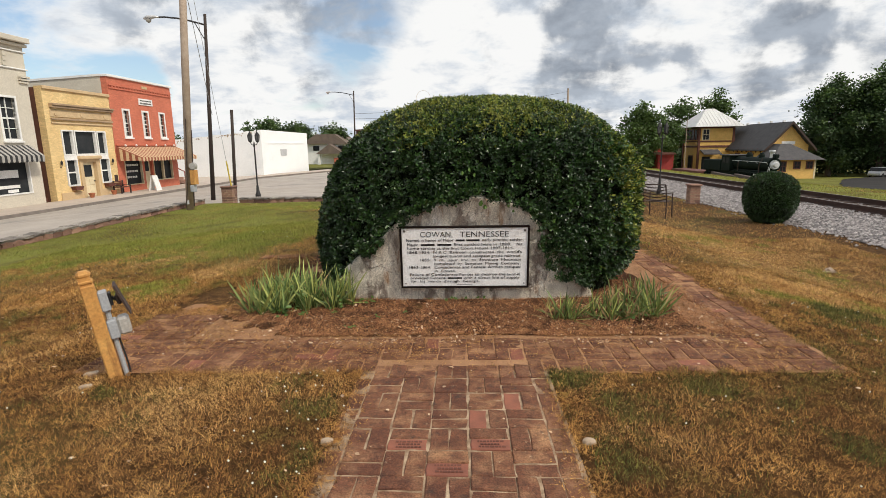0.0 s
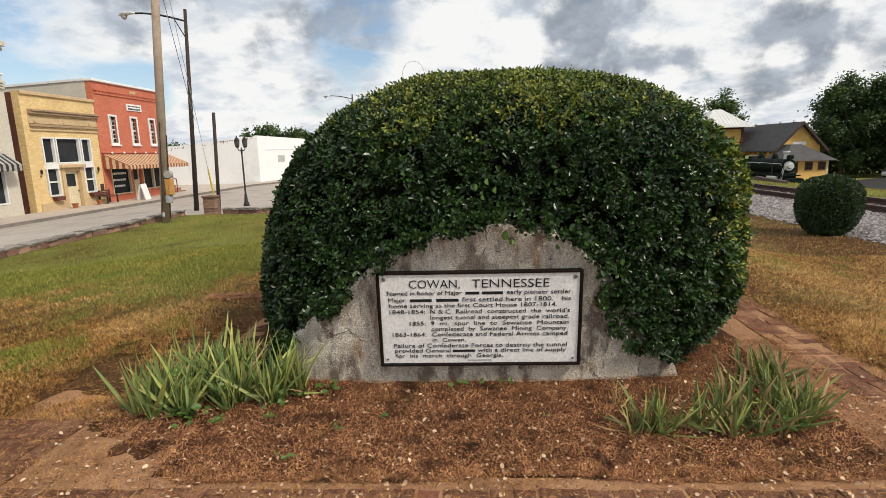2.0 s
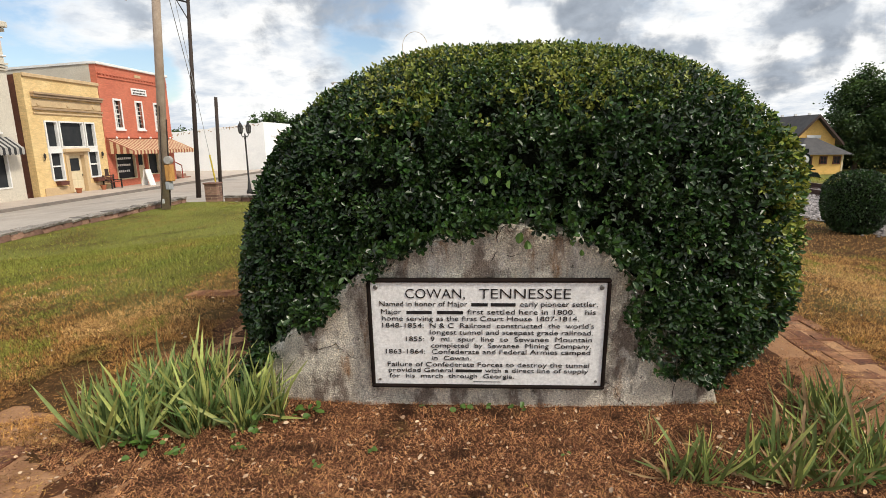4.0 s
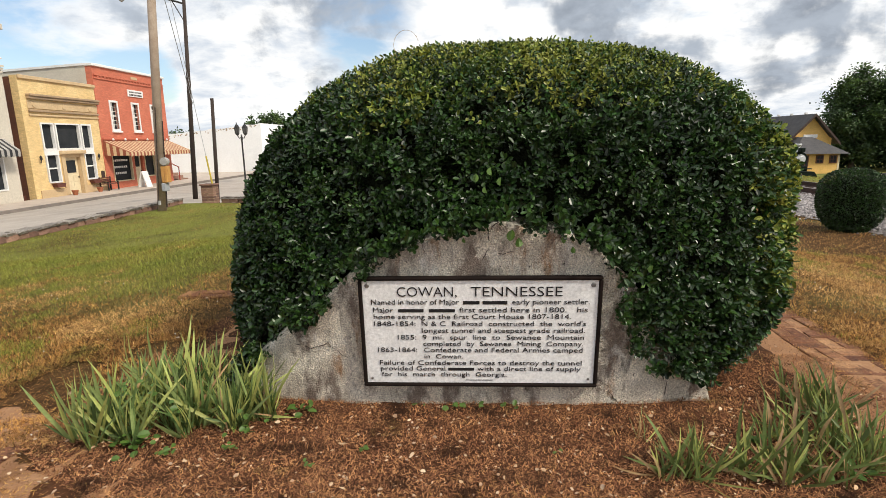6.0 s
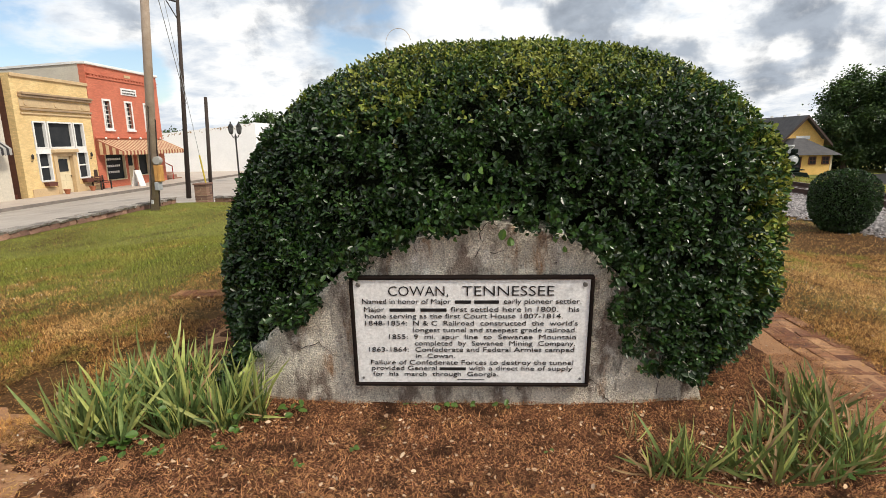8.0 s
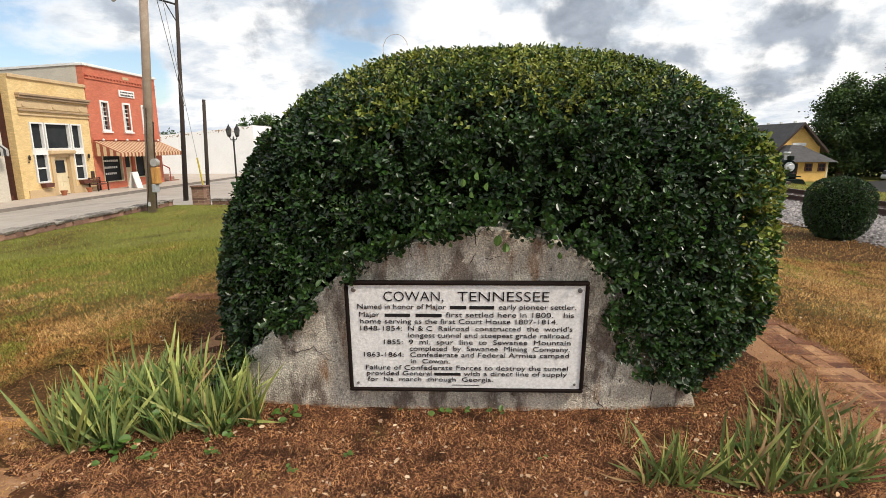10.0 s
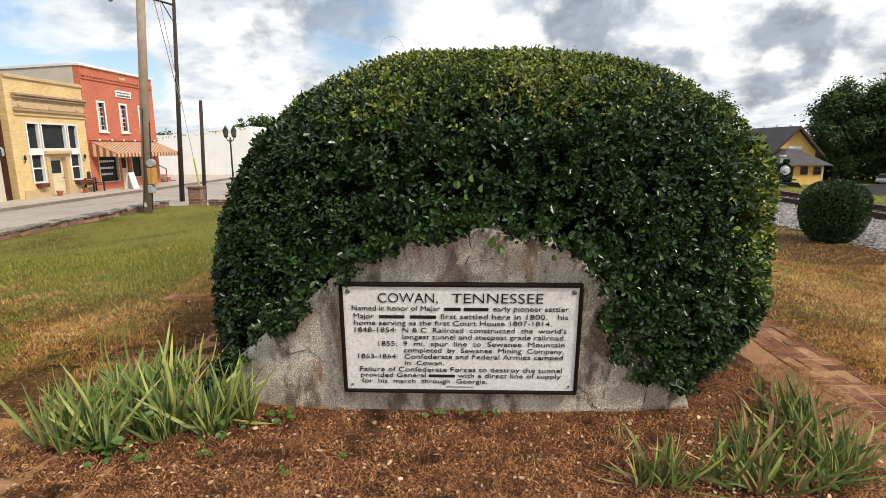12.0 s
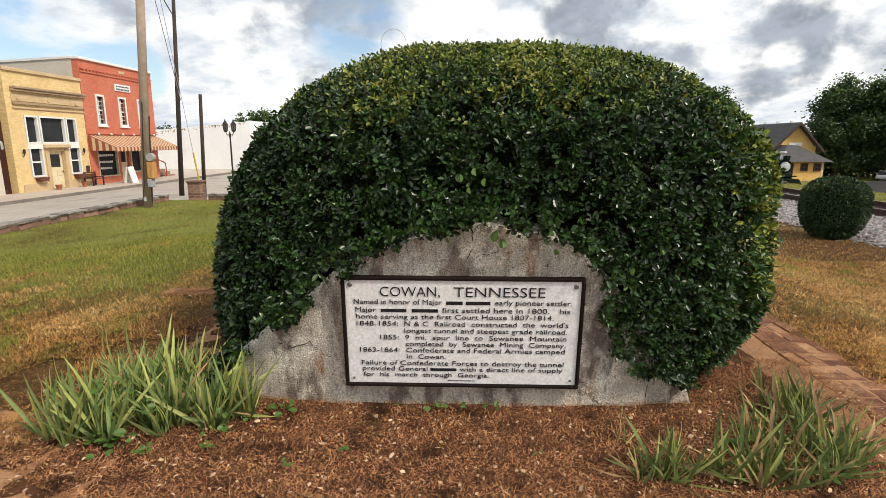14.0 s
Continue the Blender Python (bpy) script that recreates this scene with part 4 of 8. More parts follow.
def hedge_radius(d):
    n = hedge_power(d)
    s = abs(d.x / HA) ** n + abs(d.y / HB) ** n + abs(d.z / HH) ** n
    return s ** (-1.0 / n)


def hedge_point(d):
    """Where the clipped surface lies in the direction d from the middle of the hedge's foot."""
    q = d * hedge_radius(d)
    q.x += smoothstep((q.x / HA - 0.35) / 0.5) * interp(max(q.z, 0.0), SIDE) - 0.03 * smoothstep((-q.x / HA - 0.3) / 0.5)
    return q


def leaf_shape(l, w, fold):
    """Eight points of an oval leaf, blunt at the tip and folded a little along its midrib: base, one side, tip, other side."""
    half = [(0.34, 0.22, 0.7), (0.50, 0.56, 1.0), (0.34, 0.86, 0.5)]
    right_ = [(w * a, l * b, fold * c) for a, b, c in half]
    return [(0, 0, 0), *right_, (0, l, -0.25 * fold), *[(-x, y, z) for x, y, z in reversed(right_)]]


def leaf_cloud(items, faces_per=((0, 1, 2, 3, 4), (0, 4, 5, 6, 7))):
    """items: (place, direction, normal, length, width). Returns vertices and faces."""
    v, f = [], []
    for p, d, n, l, w in items:
        d = d.normalized()
        s = d.cross(n)
        if s.length < 1e-4:
            continue
        s.normalize()
        n = s.cross(d)
        k = len(v)
        for x, y, z in leaf_shape(l, w, 0.16 * w):
            q = p + s * x + d * y + n * z
            v.append((q.x, q.y, q.z))
        f += [tuple(k + i for i in face) for face in faces_per]
    return v, f


def build_hedge():
    hedge = thing("hedge", "clipped rounded evergreen hedge with glossy dark leaves growing over the slab", "hedge")
    r = random.Random(11)
    # closed shell for the twigs, with the shade inside put into its near-black colour
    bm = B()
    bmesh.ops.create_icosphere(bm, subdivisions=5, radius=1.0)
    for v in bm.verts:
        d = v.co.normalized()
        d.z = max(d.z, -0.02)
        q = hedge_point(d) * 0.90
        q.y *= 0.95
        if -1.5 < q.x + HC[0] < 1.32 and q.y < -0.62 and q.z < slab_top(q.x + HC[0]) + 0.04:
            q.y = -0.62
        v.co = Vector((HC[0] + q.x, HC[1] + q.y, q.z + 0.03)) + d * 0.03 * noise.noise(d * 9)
    part("core", bm, M["dark_core"], hedge, "near-black shell painted as the twigs and shade inside", smooth=True)
    groups = {"leaf": [], "leaf_light": [], "leaf_new_lit": []}
    edge_leaves = []
    shoots = 0
    while shoots < 26000:
        d = Vector((r.gauss(0, 1) * HA, r.gauss(0, 1) * HB * 1.2, abs(r.gauss(0, 1)) * HH))
        d.normalize()
        if d.y > 0.30 and r.random() < 0.75:
            continue
        q = hedge_point(d)
        n = Vector((math.copysign(abs(q.x / HA) ** (HN - 1) / HA, q.x), math.copysign(abs(q.y / HB) ** (HN - 1) / HB, q.y), abs(q.z / HH) ** (HN - 1) / HH)).normalized()
        high = smoothstep((q.z - 1.5) / 0.4)
        # thin places between the sprays, where the dark inside shows
        gap = noise.noise(q * 7.0) + 0.6 * noise.noise(q * 15.0)
        if gap < -0.15 - 0.5 * high and r.random() < 0.78:
            continue
        lump = 0.040 * noise.noise(q * 1.7) + 0.040 * (1.0 - 0.6 * high) * noise.noise(q * 5.0)
        low = smoothstep((0.5 - q.z) / 0.5)
        depth = min(0.17, r.expovariate(1 / 0.045))
        p = q + n * (lump - depth + 0.01) - Vector((q.x, q.y, 0)).normalized() * low * 0.09
        wx, wy = p.x + HC[0], p.y + HC[1]
        if p.z < 0.03 + (0.10 if wx > 0.8 and wy < 5.9 else 0.0):
            continue
        jx = jz = None
        if wy < 5.75 and -1.6 < wx < 1.5:
            # opening over the slab, judged where the spray stands out in front
            jx, jz = wx + 0.07 * noise.noise((wx * 6, p.z * 6, 3)), p.z + 0.07 * noise.noise((wx * 6, p.z * 6, 8))
            if inside(jx, jz, ARCH):
                continue
            if wy > slab_front(wx, p.z) - 0.02 and p.z < slab_top(wx) + 0.1:
                wy = slab_front(wx, p.z) - r.uniform(0.02, 0.10)
        shoots += 1
        place = Vector((wx, wy, p.z))
        axis = (n * 0.9 + Vector((r.gauss(0, 0.45), r.gauss(0, 0.45), r.gauss(0.25, 0.45)))).normalized()
        side_way = axis.orthogonal().normalized()
        # yellow new growth along the crown, brightened further as painted sunlight
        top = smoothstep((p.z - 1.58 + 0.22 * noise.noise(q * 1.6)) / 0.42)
        # the track side gets lighter leaves as painted sunlight
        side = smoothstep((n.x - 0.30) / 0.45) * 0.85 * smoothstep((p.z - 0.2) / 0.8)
        paler = noise.noise(q * 2.2)
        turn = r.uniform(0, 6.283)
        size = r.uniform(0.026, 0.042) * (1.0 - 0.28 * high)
        spray_lit = r.random() < max(top * 0.72, side * 0.62)
        spray_light = r.random() < 0.19 + 0.45 * top + side + 0.12 * paler
        for k in range(r.choice((5, 6, 6, 7))):
            a = turn + 2.4 * k
            out = Matrix.Rotation(a, 3, axis) @ side_way
            open_ = r.uniform(0.5, 1.25)
            way = axis * math.cos(open_) + out * math.sin(open_) + Vector((0, 0, -0.12))
            face = axis * math.sin(open_) - out * math.cos(open_) + Vector((r.gauss(0, 0.22), r.gauss(0, 0.22), r.gauss(0.1, 0.22)))
            l = size * r.uniform(0.75, 1.15)
            base = place - axis * (0.010 * k) + out * 0.004
            key = "leaf_new_lit" if spray_lit and r.random() < 0.85 else "leaf_light" if (spray_light and r.random() < 0.8) or r.random() < 0.05 else "leaf"
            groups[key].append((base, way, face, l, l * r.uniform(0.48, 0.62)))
        if jx is not None and wy < 5.3 and abs(p.z - 0.9) < 0.5 and len(edge_leaves) < 900 and inside(jx, jz - 0.10, ARCH):
            edge_leaves.append((place, axis, (n + Vector((0, 0, 0.5))).normalized(), size))
    for key, label in (("leaf", "glossy dark green leaves"), ("leaf_light", "mid green leaves, more of them on the painted sunlit crown and side"), ("leaf_new_lit", "yellow green new growth with sunlight painted on crown and track side")):
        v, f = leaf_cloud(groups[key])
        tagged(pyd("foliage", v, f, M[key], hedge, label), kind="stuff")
    # single leaves that hang over the slab
    shapes = []
    for i in range(6):
        l = 0.036 + 0.003 * i
        me = bpy.data.meshes.new("leaf")
        me.from_pydata(leaf_shape(l, l * 0.55, 0.006), [], [(0, 1, 2, 3, 4), (0, 4, 5, 6, 7)])
        me.materials.append(M["leaf_light"] if i in (1, 4) else M["leaf"])
        shapes.append(me)
    for place, way, face, l in edge_leaves[:280]:
        s = way.cross(face).normalized()
        m = Matrix((s, way, s.cross(way))).transposed().to_4x4()
        ob = new("leaf", shapes[r.randrange(6)])
        ob.parent = hedge
        ob.matrix_basis = Matrix.Translation(place + Vector((0, -0.02, 0))) @ m
    # larger vine leaves in front of the hedge and over the slab
    big = [(-0.02, 4.80, 1.30, 0.07), (0.05, 4.80, 1.33, 0.075), (0.02, 4.79, 1.24, 0.06), (0.10, 4.81, 1.28, 0.07), (0.16, 4.84, 1.02, 0.10), (0.19, 4.84, 0.98, 0.09), (0.43, 4.85, 0.99, 0.08), (0.46, 4.85, 0.93, 0.06), (-0.08, 4.85, 0.98, 0.05), (0.78, 4.87, 0.80, 0.07), (0.86, 4.86, 0.83, 0.07), (0.82, 4.86, 0.74, 0.05), (1.30, 4.98, 1.05, 0.05), (1.0, 4.9, 0.92, 0.05)]
    for x, y, z, l in big:
        l *= 0.6
        me = bpy.data.meshes.new("vine_leaf")
        me.from_pydata(leaf_shape(l, l * 0.72, 0.012), [], [(0, 1, 2, 3, 4), (0, 4, 5, 6, 7)])
        me.materials.append(M["weed"])
        ob = new("vine_leaf", me)
        ob.parent = hedge
        ob.matrix_basis = pose(x, y, z, r.uniform(-130, -80), r.uniform(-20, 20), r.uniform(-60, 60))
        tagged(ob, "bright green vine leaf")
    # stray shoots on the crown and one thin curling tendril
    for i in range(26):
        a = r.uniform(0.25, 2.9)
        d = Vector((math.cos(a), r.uniform(-0.5, 0.2), math.sin(a) * 1.1)).normalized()
        q = hedge_point(d)
        base = Vector((HC[0] + q.x, HC[1] + q.y, q.z))
        tip = base + Vector((r.uniform(-0.05, 0.05), r.uniform(-0.03, 0.03), r.uniform(0.015, 0.055)))
        bm = B()
        tube(bm, base - (tip - base) * 0.5, tip, 0.0025, 0.001, 5)
        v, f = leaf_cloud([(base.lerp(tip, k), Vector((r.gauss(0, 1), r.gauss(0, 1), 0.8)), Vector((r.gauss(0, 1), r.gauss(0, 1), 1)), 0.022, 0.011) for k in (0.2, 0.5, 0.8, 1.0)])
        vs = [bm.verts.new(p) for p in v]
        for face in f:
            bm.faces.new([vs[k] for k in face])
        part("shoot", bm, M["leaf_new_lit"], hedge, "stray upright shoot")
    bm = B()
    pts = [(-0.42 + 0.075 * math.cos(t) * (1 if t < 4 else 0.9), 5.55, 1.93 + 0.085 + 0.085 * math.sin(t)) for t in [3.6 - 0.28 * k for k in range(13)]]
    path_tube(bm, [(-0.46, 5.60, 1.86)] + pts, 0.0012, 5)
    part("tendril", bm, M["iris_dead"], hedge, "thin dry curling tendril")
    return hedge


# ---------------------------------------------------------------- planted bed
def value_noise(x, y, seed):
    """Smooth lattice noise from 0 to 1 for whole arrays."""
    g = np.random.default_rng(seed).random((256, 256))
    xi, yi = np.floor(x).astype(int), np.floor(y).astype(int)
    u, v = x - xi, y - yi
    u, v = u * u * (3 - 2 * u), v * v * (3 - 2 * v)
    a, b = g[xi % 256, yi % 256], g[(xi + 1) % 256, yi % 256]
    c, d = g[xi % 256, (yi + 1) % 256], g[(xi + 1) % 256, (yi + 1) % 256]
    return (a * (1 - u) + b * u) * (1 - v) + (c * (1 - u) + d * u) * v


def smooth_array(t):
    t = np.clip(t, 0, 1)
    return t * t * (3 - 2 * t)


def scatter(name, x, y, z, length, half, rise, g, mat, label, category):
    """Thin pointed slivers, each a triangle: place, length, half width and how steeply it rises."""
    n = len(x)
    a = g.uniform(0, 2 * math.pi, n)
    dx, dy = np.cos(a), np.sin(a)
    v = np.empty((n, 3, 3))
    v[:, 0] = np.stack((x - dy * half, y + dx * half, z), 1)
    v[:, 1] = np.stack((x + dy * half, y - dx * half, z), 1)
    v[:, 2] = np.stack((x + dx * length, y + dy * length, z + rise * length), 1)
    me = bpy.data.meshes.new(name)
    me.vertices.add(3 * n)
    me.vertices.foreach_set("co", v.ravel())
    me.loops.add(3 * n)
    me.loops.foreach_set("vertex_index", np.arange(3 * n, dtype=np.int32))
    me.polygons.add(n)
    me.polygons.foreach_set("loop_start", np.arange(0, 3 * n, 3, dtype=np.int32))
    me.update(calc_edges=True)
    me.validate()
    return tagged(link_mesh(name, me, mat), label, category, kind="stuff")


def build_bed():
    verts, faces = [], []
    x0, x1, y0, y1 = -2.16, 2.20, 3.86, 8.6
    nx, ny = 70, 80
    for j in range(ny + 1):
        for i in range(nx + 1):
            x, y = x0 + (x1 - x0) * i / nx, y0 + (y1 - y0) * j / ny
            rim = min(1.0, min(x - x0, x1 - x, y - y0, y1 - y) / 0.25)
            verts.append((x + 0.05 * noise.noise((y * 2, x, 1)) * (1 - rim), y + 0.06 * noise.noise((x * 2, y, 3)) * (1 - rim), -0.012 + 0.014 * max(0, rim) + 0.012 * noise.noise((x * 5, y * 5, 0)) * rim))
    faces = [(j * (nx + 1) + i, j * (nx + 1) + i + 1, (j + 1) * (nx + 1) + i + 1, (j + 1) * (nx + 1) + i) for j in range(ny) for i in range(nx)]
    tagged(pyd("planting_bed", verts, faces, M["mulch"], smooth=True), "red brown mulch bed before the slab", "bed", kind="structure")
    g = np.random.default_rng(21)
    n = 225000
    x, y = g.uniform(-2.30, 2.26, n), 3.84 + 1.85 * g.random(n) ** 1.25
    m = 30000
    ex = g.uniform(-2.35, 2.1, m)
    ey = 3.97 + 0.16 * (value_noise(ex * 3 + 20, ex * 0 + 3, 41) - 0.75) + 0.05 * g.standard_normal(m)
    x, y = np.r_[x, ex], np.r_[y, ey]
    m = 16000
    x, y = np.r_[x, np.where(g.random(m) < 0.7, g.uniform(-2.2, -1.35, m), g.uniform(1.75, 2.24, m))], np.r_[y, g.uniform(5.0, 8.3, m)]
    rim = 0.10 * (value_noise(x * 5 + 7, y * 5, 44) - 0.5)
    clear = (y < 3.93 + 0.62 * np.clip((-1.45 - x) / 0.95, 0, 1) + rim) & (g.random(len(x)) > 0.06)
    keep = ~clear & ~((x < -2.42 + rim) & (g.random(len(x)) > 0.1)) & ~((x > -1.5) & (x < 1.3) & (y > 5.02 + 0.13 * np.maximum(0, abs(x) - 0.62) ** 1.5))
    x, y = x[keep], y[keep]
    n = len(x)
    scatter("mulch_chips", x, y, g.uniform(0.0, 0.020, n), 0.004 + 0.026 * g.random(n) ** 2, g.uniform(0.0010, 0.0030, n), g.uniform(-0.35, 0.9, n), g, M["chip"], "fine red brown bark mulch over the bed", "mulch")
    # straw and dust blown over the bricks
    n = 26000
    x, y = g.uniform(-2.9, 2.7, n), 3.60 + 0.30 * g.standard_normal(n)
    m = 9000
    side = g.choice([-0.72, 0.55, 2.62, 2.26], m)
    bare = 22000
    x, y = np.r_[x, side + 0.07 * g.standard_normal(m)], np.r_[y, np.where(side > 1, g.uniform(3.4, 7.5, m), g.uniform(0.9, 3.3, m))]
    x, y = np.r_[x, g.uniform(-3.0, -1.9, bare)], np.r_[y, g.uniform(3.9, 8.2, bare)]
    n = len(x)
    keep = g.random(n) < 0.25 + 0.75 * np.clip((value_noise(x * 2.3, y * 2.3, 5) - 0.35) * 3 + 0.6 * (x < -0.7), 0, 1)
    x, y = x[keep], y[keep]
    n = len(x)
    scatter("straw_bits", x, y, g.uniform(0.012, 0.02, n), g.uniform(0.008, 0.035, n), g.uniform(0.001, 0.0028, n), g.uniform(-0.1, 0.35, n), g, M["dry"], "dry straw bits blown over the brick walk", "straw")
    r = random.Random(21)
    items = []
    for i in range(1700):
        x, y = r.uniform(-2.3, 2.3), 3.72 + 1.5 * r.random() ** 1.4
        if y > slab_front(x, 0) - 0.02 and -1.5 < x < 1.3:
            continue
        a = r.uniform(0, 6.283)
        l = r.uniform(0.007, 0.036) * r.uniform(0.45, 1)
        items.append((Vector((x, y, 0.022)), Vector((math.cos(a), math.sin(a), r.uniform(-0.2, 0.5))), Vector((r.gauss(0, 0.5), r.gauss(0, 0.5), 1)), l, l * r.uniform(0.4, 0.8)))
    for i in range(300):
        x, y = r.uniform(-5.5, 5.0), r.uniform(1.2, 8.0)
        a, l = r.uniform(0, 6.283), r.uniform(0.012, 0.035)
        items.append((Vector((x, y, ground_z(x, y) + 0.02)), Vector((math.cos(a), math.sin(a), 0.1)), Vector((r.gauss(0, 0.4), r.gauss(0, 0.4), 1)), l, l * 0.7))
    v, f = leaf_cloud(items)
    tagged(pyd("leaf_litter", v, f, M["litter"]), "small pale dead leaves scattered over mulch and lawn", "leaf litter", kind="stuff")


def blade_mesh(l, w, bend, seed, mat, segs=5):
    """A long sword-shaped leaf that bows over; grows up from the origin along z and leans to x."""
    r = random.Random(seed)
    v, f = [], []
    x = z = 0.0
    a = r.uniform(0.0, 0.12)
    for i in range(segs + 1):
        t = i / segs
        half = w / 2 * (0.75 + 0.5 * t) * (1 - t ** 3.2)
        fold = half * 0.35
        v += [(x, -half, z), (x + fold, 0, z), (x, half, z)]
        x += math.sin(a) * l / segs
        z += math.cos(a) * l / segs
        a += bend / segs * (0.5 + t)
    for i in range(segs):
        k = 3 * i
        f += [(k, k + 1, k + 4, k + 3), (k + 1, k + 2, k + 5, k + 4)]
    me = bpy.data.meshes.new("leaf")
    me.from_pydata(v, [], f)
    me.polygons.foreach_set("use_smooth", [True] * len(me.polygons))
    me.materials.append(mat)
    return me


def iris_clump(label, spots, length, n, seed, pale, dead, spread, extra=1.0, width=(0.013, 0.024), bend=(0.1, 0.9), main="iris", mass="iris_mass", lean=0.0):
    clump = thing("iris_clump", label, "plant", group="iris clumps in the bed")
    r = random.Random(seed)
    sets = []
    for mat, cnt in ((M[main], 8), (M["iris_pale"], 4), (M["iris_dead"], 4)):
        sets.append([blade_mesh(length * r.uniform(0.65, 1.05), r.uniform(*width), r.uniform(*bend) if mat is not M["iris_dead"] else r.uniform(1.0, 2.6), seed * 50 + i, mat) for i in range(cnt)])
    tufts = []
    for i in range(max(1, n // 4)):
        cx, cy, sx, sy = spots[i % len(spots)]
        tufts.append((cx + r.uniform(-sx, sx), cy + r.uniform(-sy, sy), r.gauss(0, 42), r.gauss(-12 * lean, 12), r.uniform(0.75, 1.08)))

    def stand(k, s):
        """One leaf of a flat fan: the blades of a fan lie in one plane and spread from its foot."""
        x, y, plane, tip, high = tufts[k % len(tufts)]
        a = tip + max(-spread, min(spread, r.gauss(0, spread * 0.5)))
        s *= high
        return pose(x + r.uniform(-0.03, 0.03), y + r.uniform(-0.02, 0.02), 0.0, 0, 0, plane) @ pose(0, 0, 0, r.gauss(14, 14), a, 0) @ pose(0, 0, 0, 0, 0, 90 + r.gauss(0, 28)) @ Matrix.Diagonal((s, s, s, 1))
    for i in range(n):
        u = r.random()
        kind = sets[2] if u < dead else sets[1] if u < dead + pale else sets[0]
        ob = new("leaf", kind[r.randrange(len(kind))])
        ob.parent = clump
        ob.matrix_basis = stand(i, r.uniform(0.62, 1.08))
    # the leaves that cannot be told apart: shorter, and darker green in the largest clump
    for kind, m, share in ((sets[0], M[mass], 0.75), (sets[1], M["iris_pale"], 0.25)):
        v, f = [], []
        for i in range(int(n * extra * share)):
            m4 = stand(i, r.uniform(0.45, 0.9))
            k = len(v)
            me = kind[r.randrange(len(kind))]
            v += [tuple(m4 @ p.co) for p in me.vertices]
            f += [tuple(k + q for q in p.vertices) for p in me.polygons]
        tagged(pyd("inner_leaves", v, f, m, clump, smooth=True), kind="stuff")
    return clump


def build_plants():
    left = [(-1.95, 4.62, 0.16, 0.13), (-1.68, 4.66, 0.20, 0.16), (-1.42, 4.74, 0.18, 0.15), (-1.70, 4.92, 0.22, 0.14), (-1.22, 4.78, 0.11, 0.10), (-1.78, 5.08, 0.20, 0.10), (-1.52, 5.02, 0.14, 0.10)]
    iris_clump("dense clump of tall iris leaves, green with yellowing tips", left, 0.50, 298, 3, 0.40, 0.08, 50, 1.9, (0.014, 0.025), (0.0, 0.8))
    right = [(1.45, 4.36, 0.22, 0.08), (1.85, 4.52, 0.13, 0.12), (1.78, 4.74, 0.13, 0.12), (1.62, 4.42, 0.2, 0.1), (1.90, 4.85, 0.08, 0.1), (1.55, 4.60, 0.16, 0.1), (0.95, 4.34, 0.10, 0.04), (1.20, 4.34, 0.2, 0.05)]
    right = [(cx - 0.09, cy, sx, sy) for cx, cy, sx, sy in right]
    iris_clump("sparse sprawling clump of iris leaves, partly withered", right, 0.37, 230, 5, 0.16, 0.20, 68, 0.8, (0.012, 0.022), (0.1, 0.9), "iris_dark", "iris_dark", 0.5)
    iris_clump("narrow upright tuft of iris leaves behind the sprawling clump", [(1.74, 5.02, 0.05, 0.05)], 0.32, 16, 6, 0.1, 0.1, 22, 0.6, (0.012, 0.02), (0.1, 0.5), "iris_dark", "iris_dark")
    iris_clump("small tuft of few iris leaves close to the slab", [(0.80, 4.66, 0.03, 0.02)], 0.30, 6, 9, 0.1, 0.3, 40, 0.3)
    r = random.Random(33)
    # broad leaved weeds at the foot of the slab and among the irises
    for x, y, n, s in ((-0.13, 4.92, 7, 0.07), (0.02, 4.93, 4, 0.05), (0.17, 4.92, 5, 0.06), (-0.35, 4.94, 3, 0.04), (-0.98, 4.86, 10, 0.08), (-1.50, 4.46, 8, 0.06), (-1.20, 4.52, 7, 0.055), (-0.80, 4.38, 5, 0.04), (1.55, 4.36, 8, 0.08), (1.30, 4.62, 7, 0.07),
                       (-1.7, 4.55, 12, 0.10), (1.62, 4.60, 8, 0.08), (-0.55, 4.5, 5, 0.05), (-1.0, 4.1, 6, 0.05), (0.35, 4.5, 4, 0.035)):
        w = thing("weed", "small bright green broad leaved weed in the mulch", "weed", group="weeds in the bed")
        for i in range(n):
            a = r.uniform(0, 6.283)
            h = r.uniform(0.015, s * 0.8)
            q = Vector((x + r.gauss(0, s * 0.45), y - abs(r.gauss(0, s * 0.3)), 0.01 + h * 0.8))
            v, f = leaf_cloud([(q, Vector((math.cos(a), math.sin(a) - 0.3, r.uniform(-0.2, 0.5))), Vector((r.gauss(0, 0.4), r.gauss(-0.3, 0.4), 1)), s * r.uniform(0.4, 0.72), s * r.uniform(0.3, 0.5))])
            pyd("leaf", v, f, M["weed"], w)


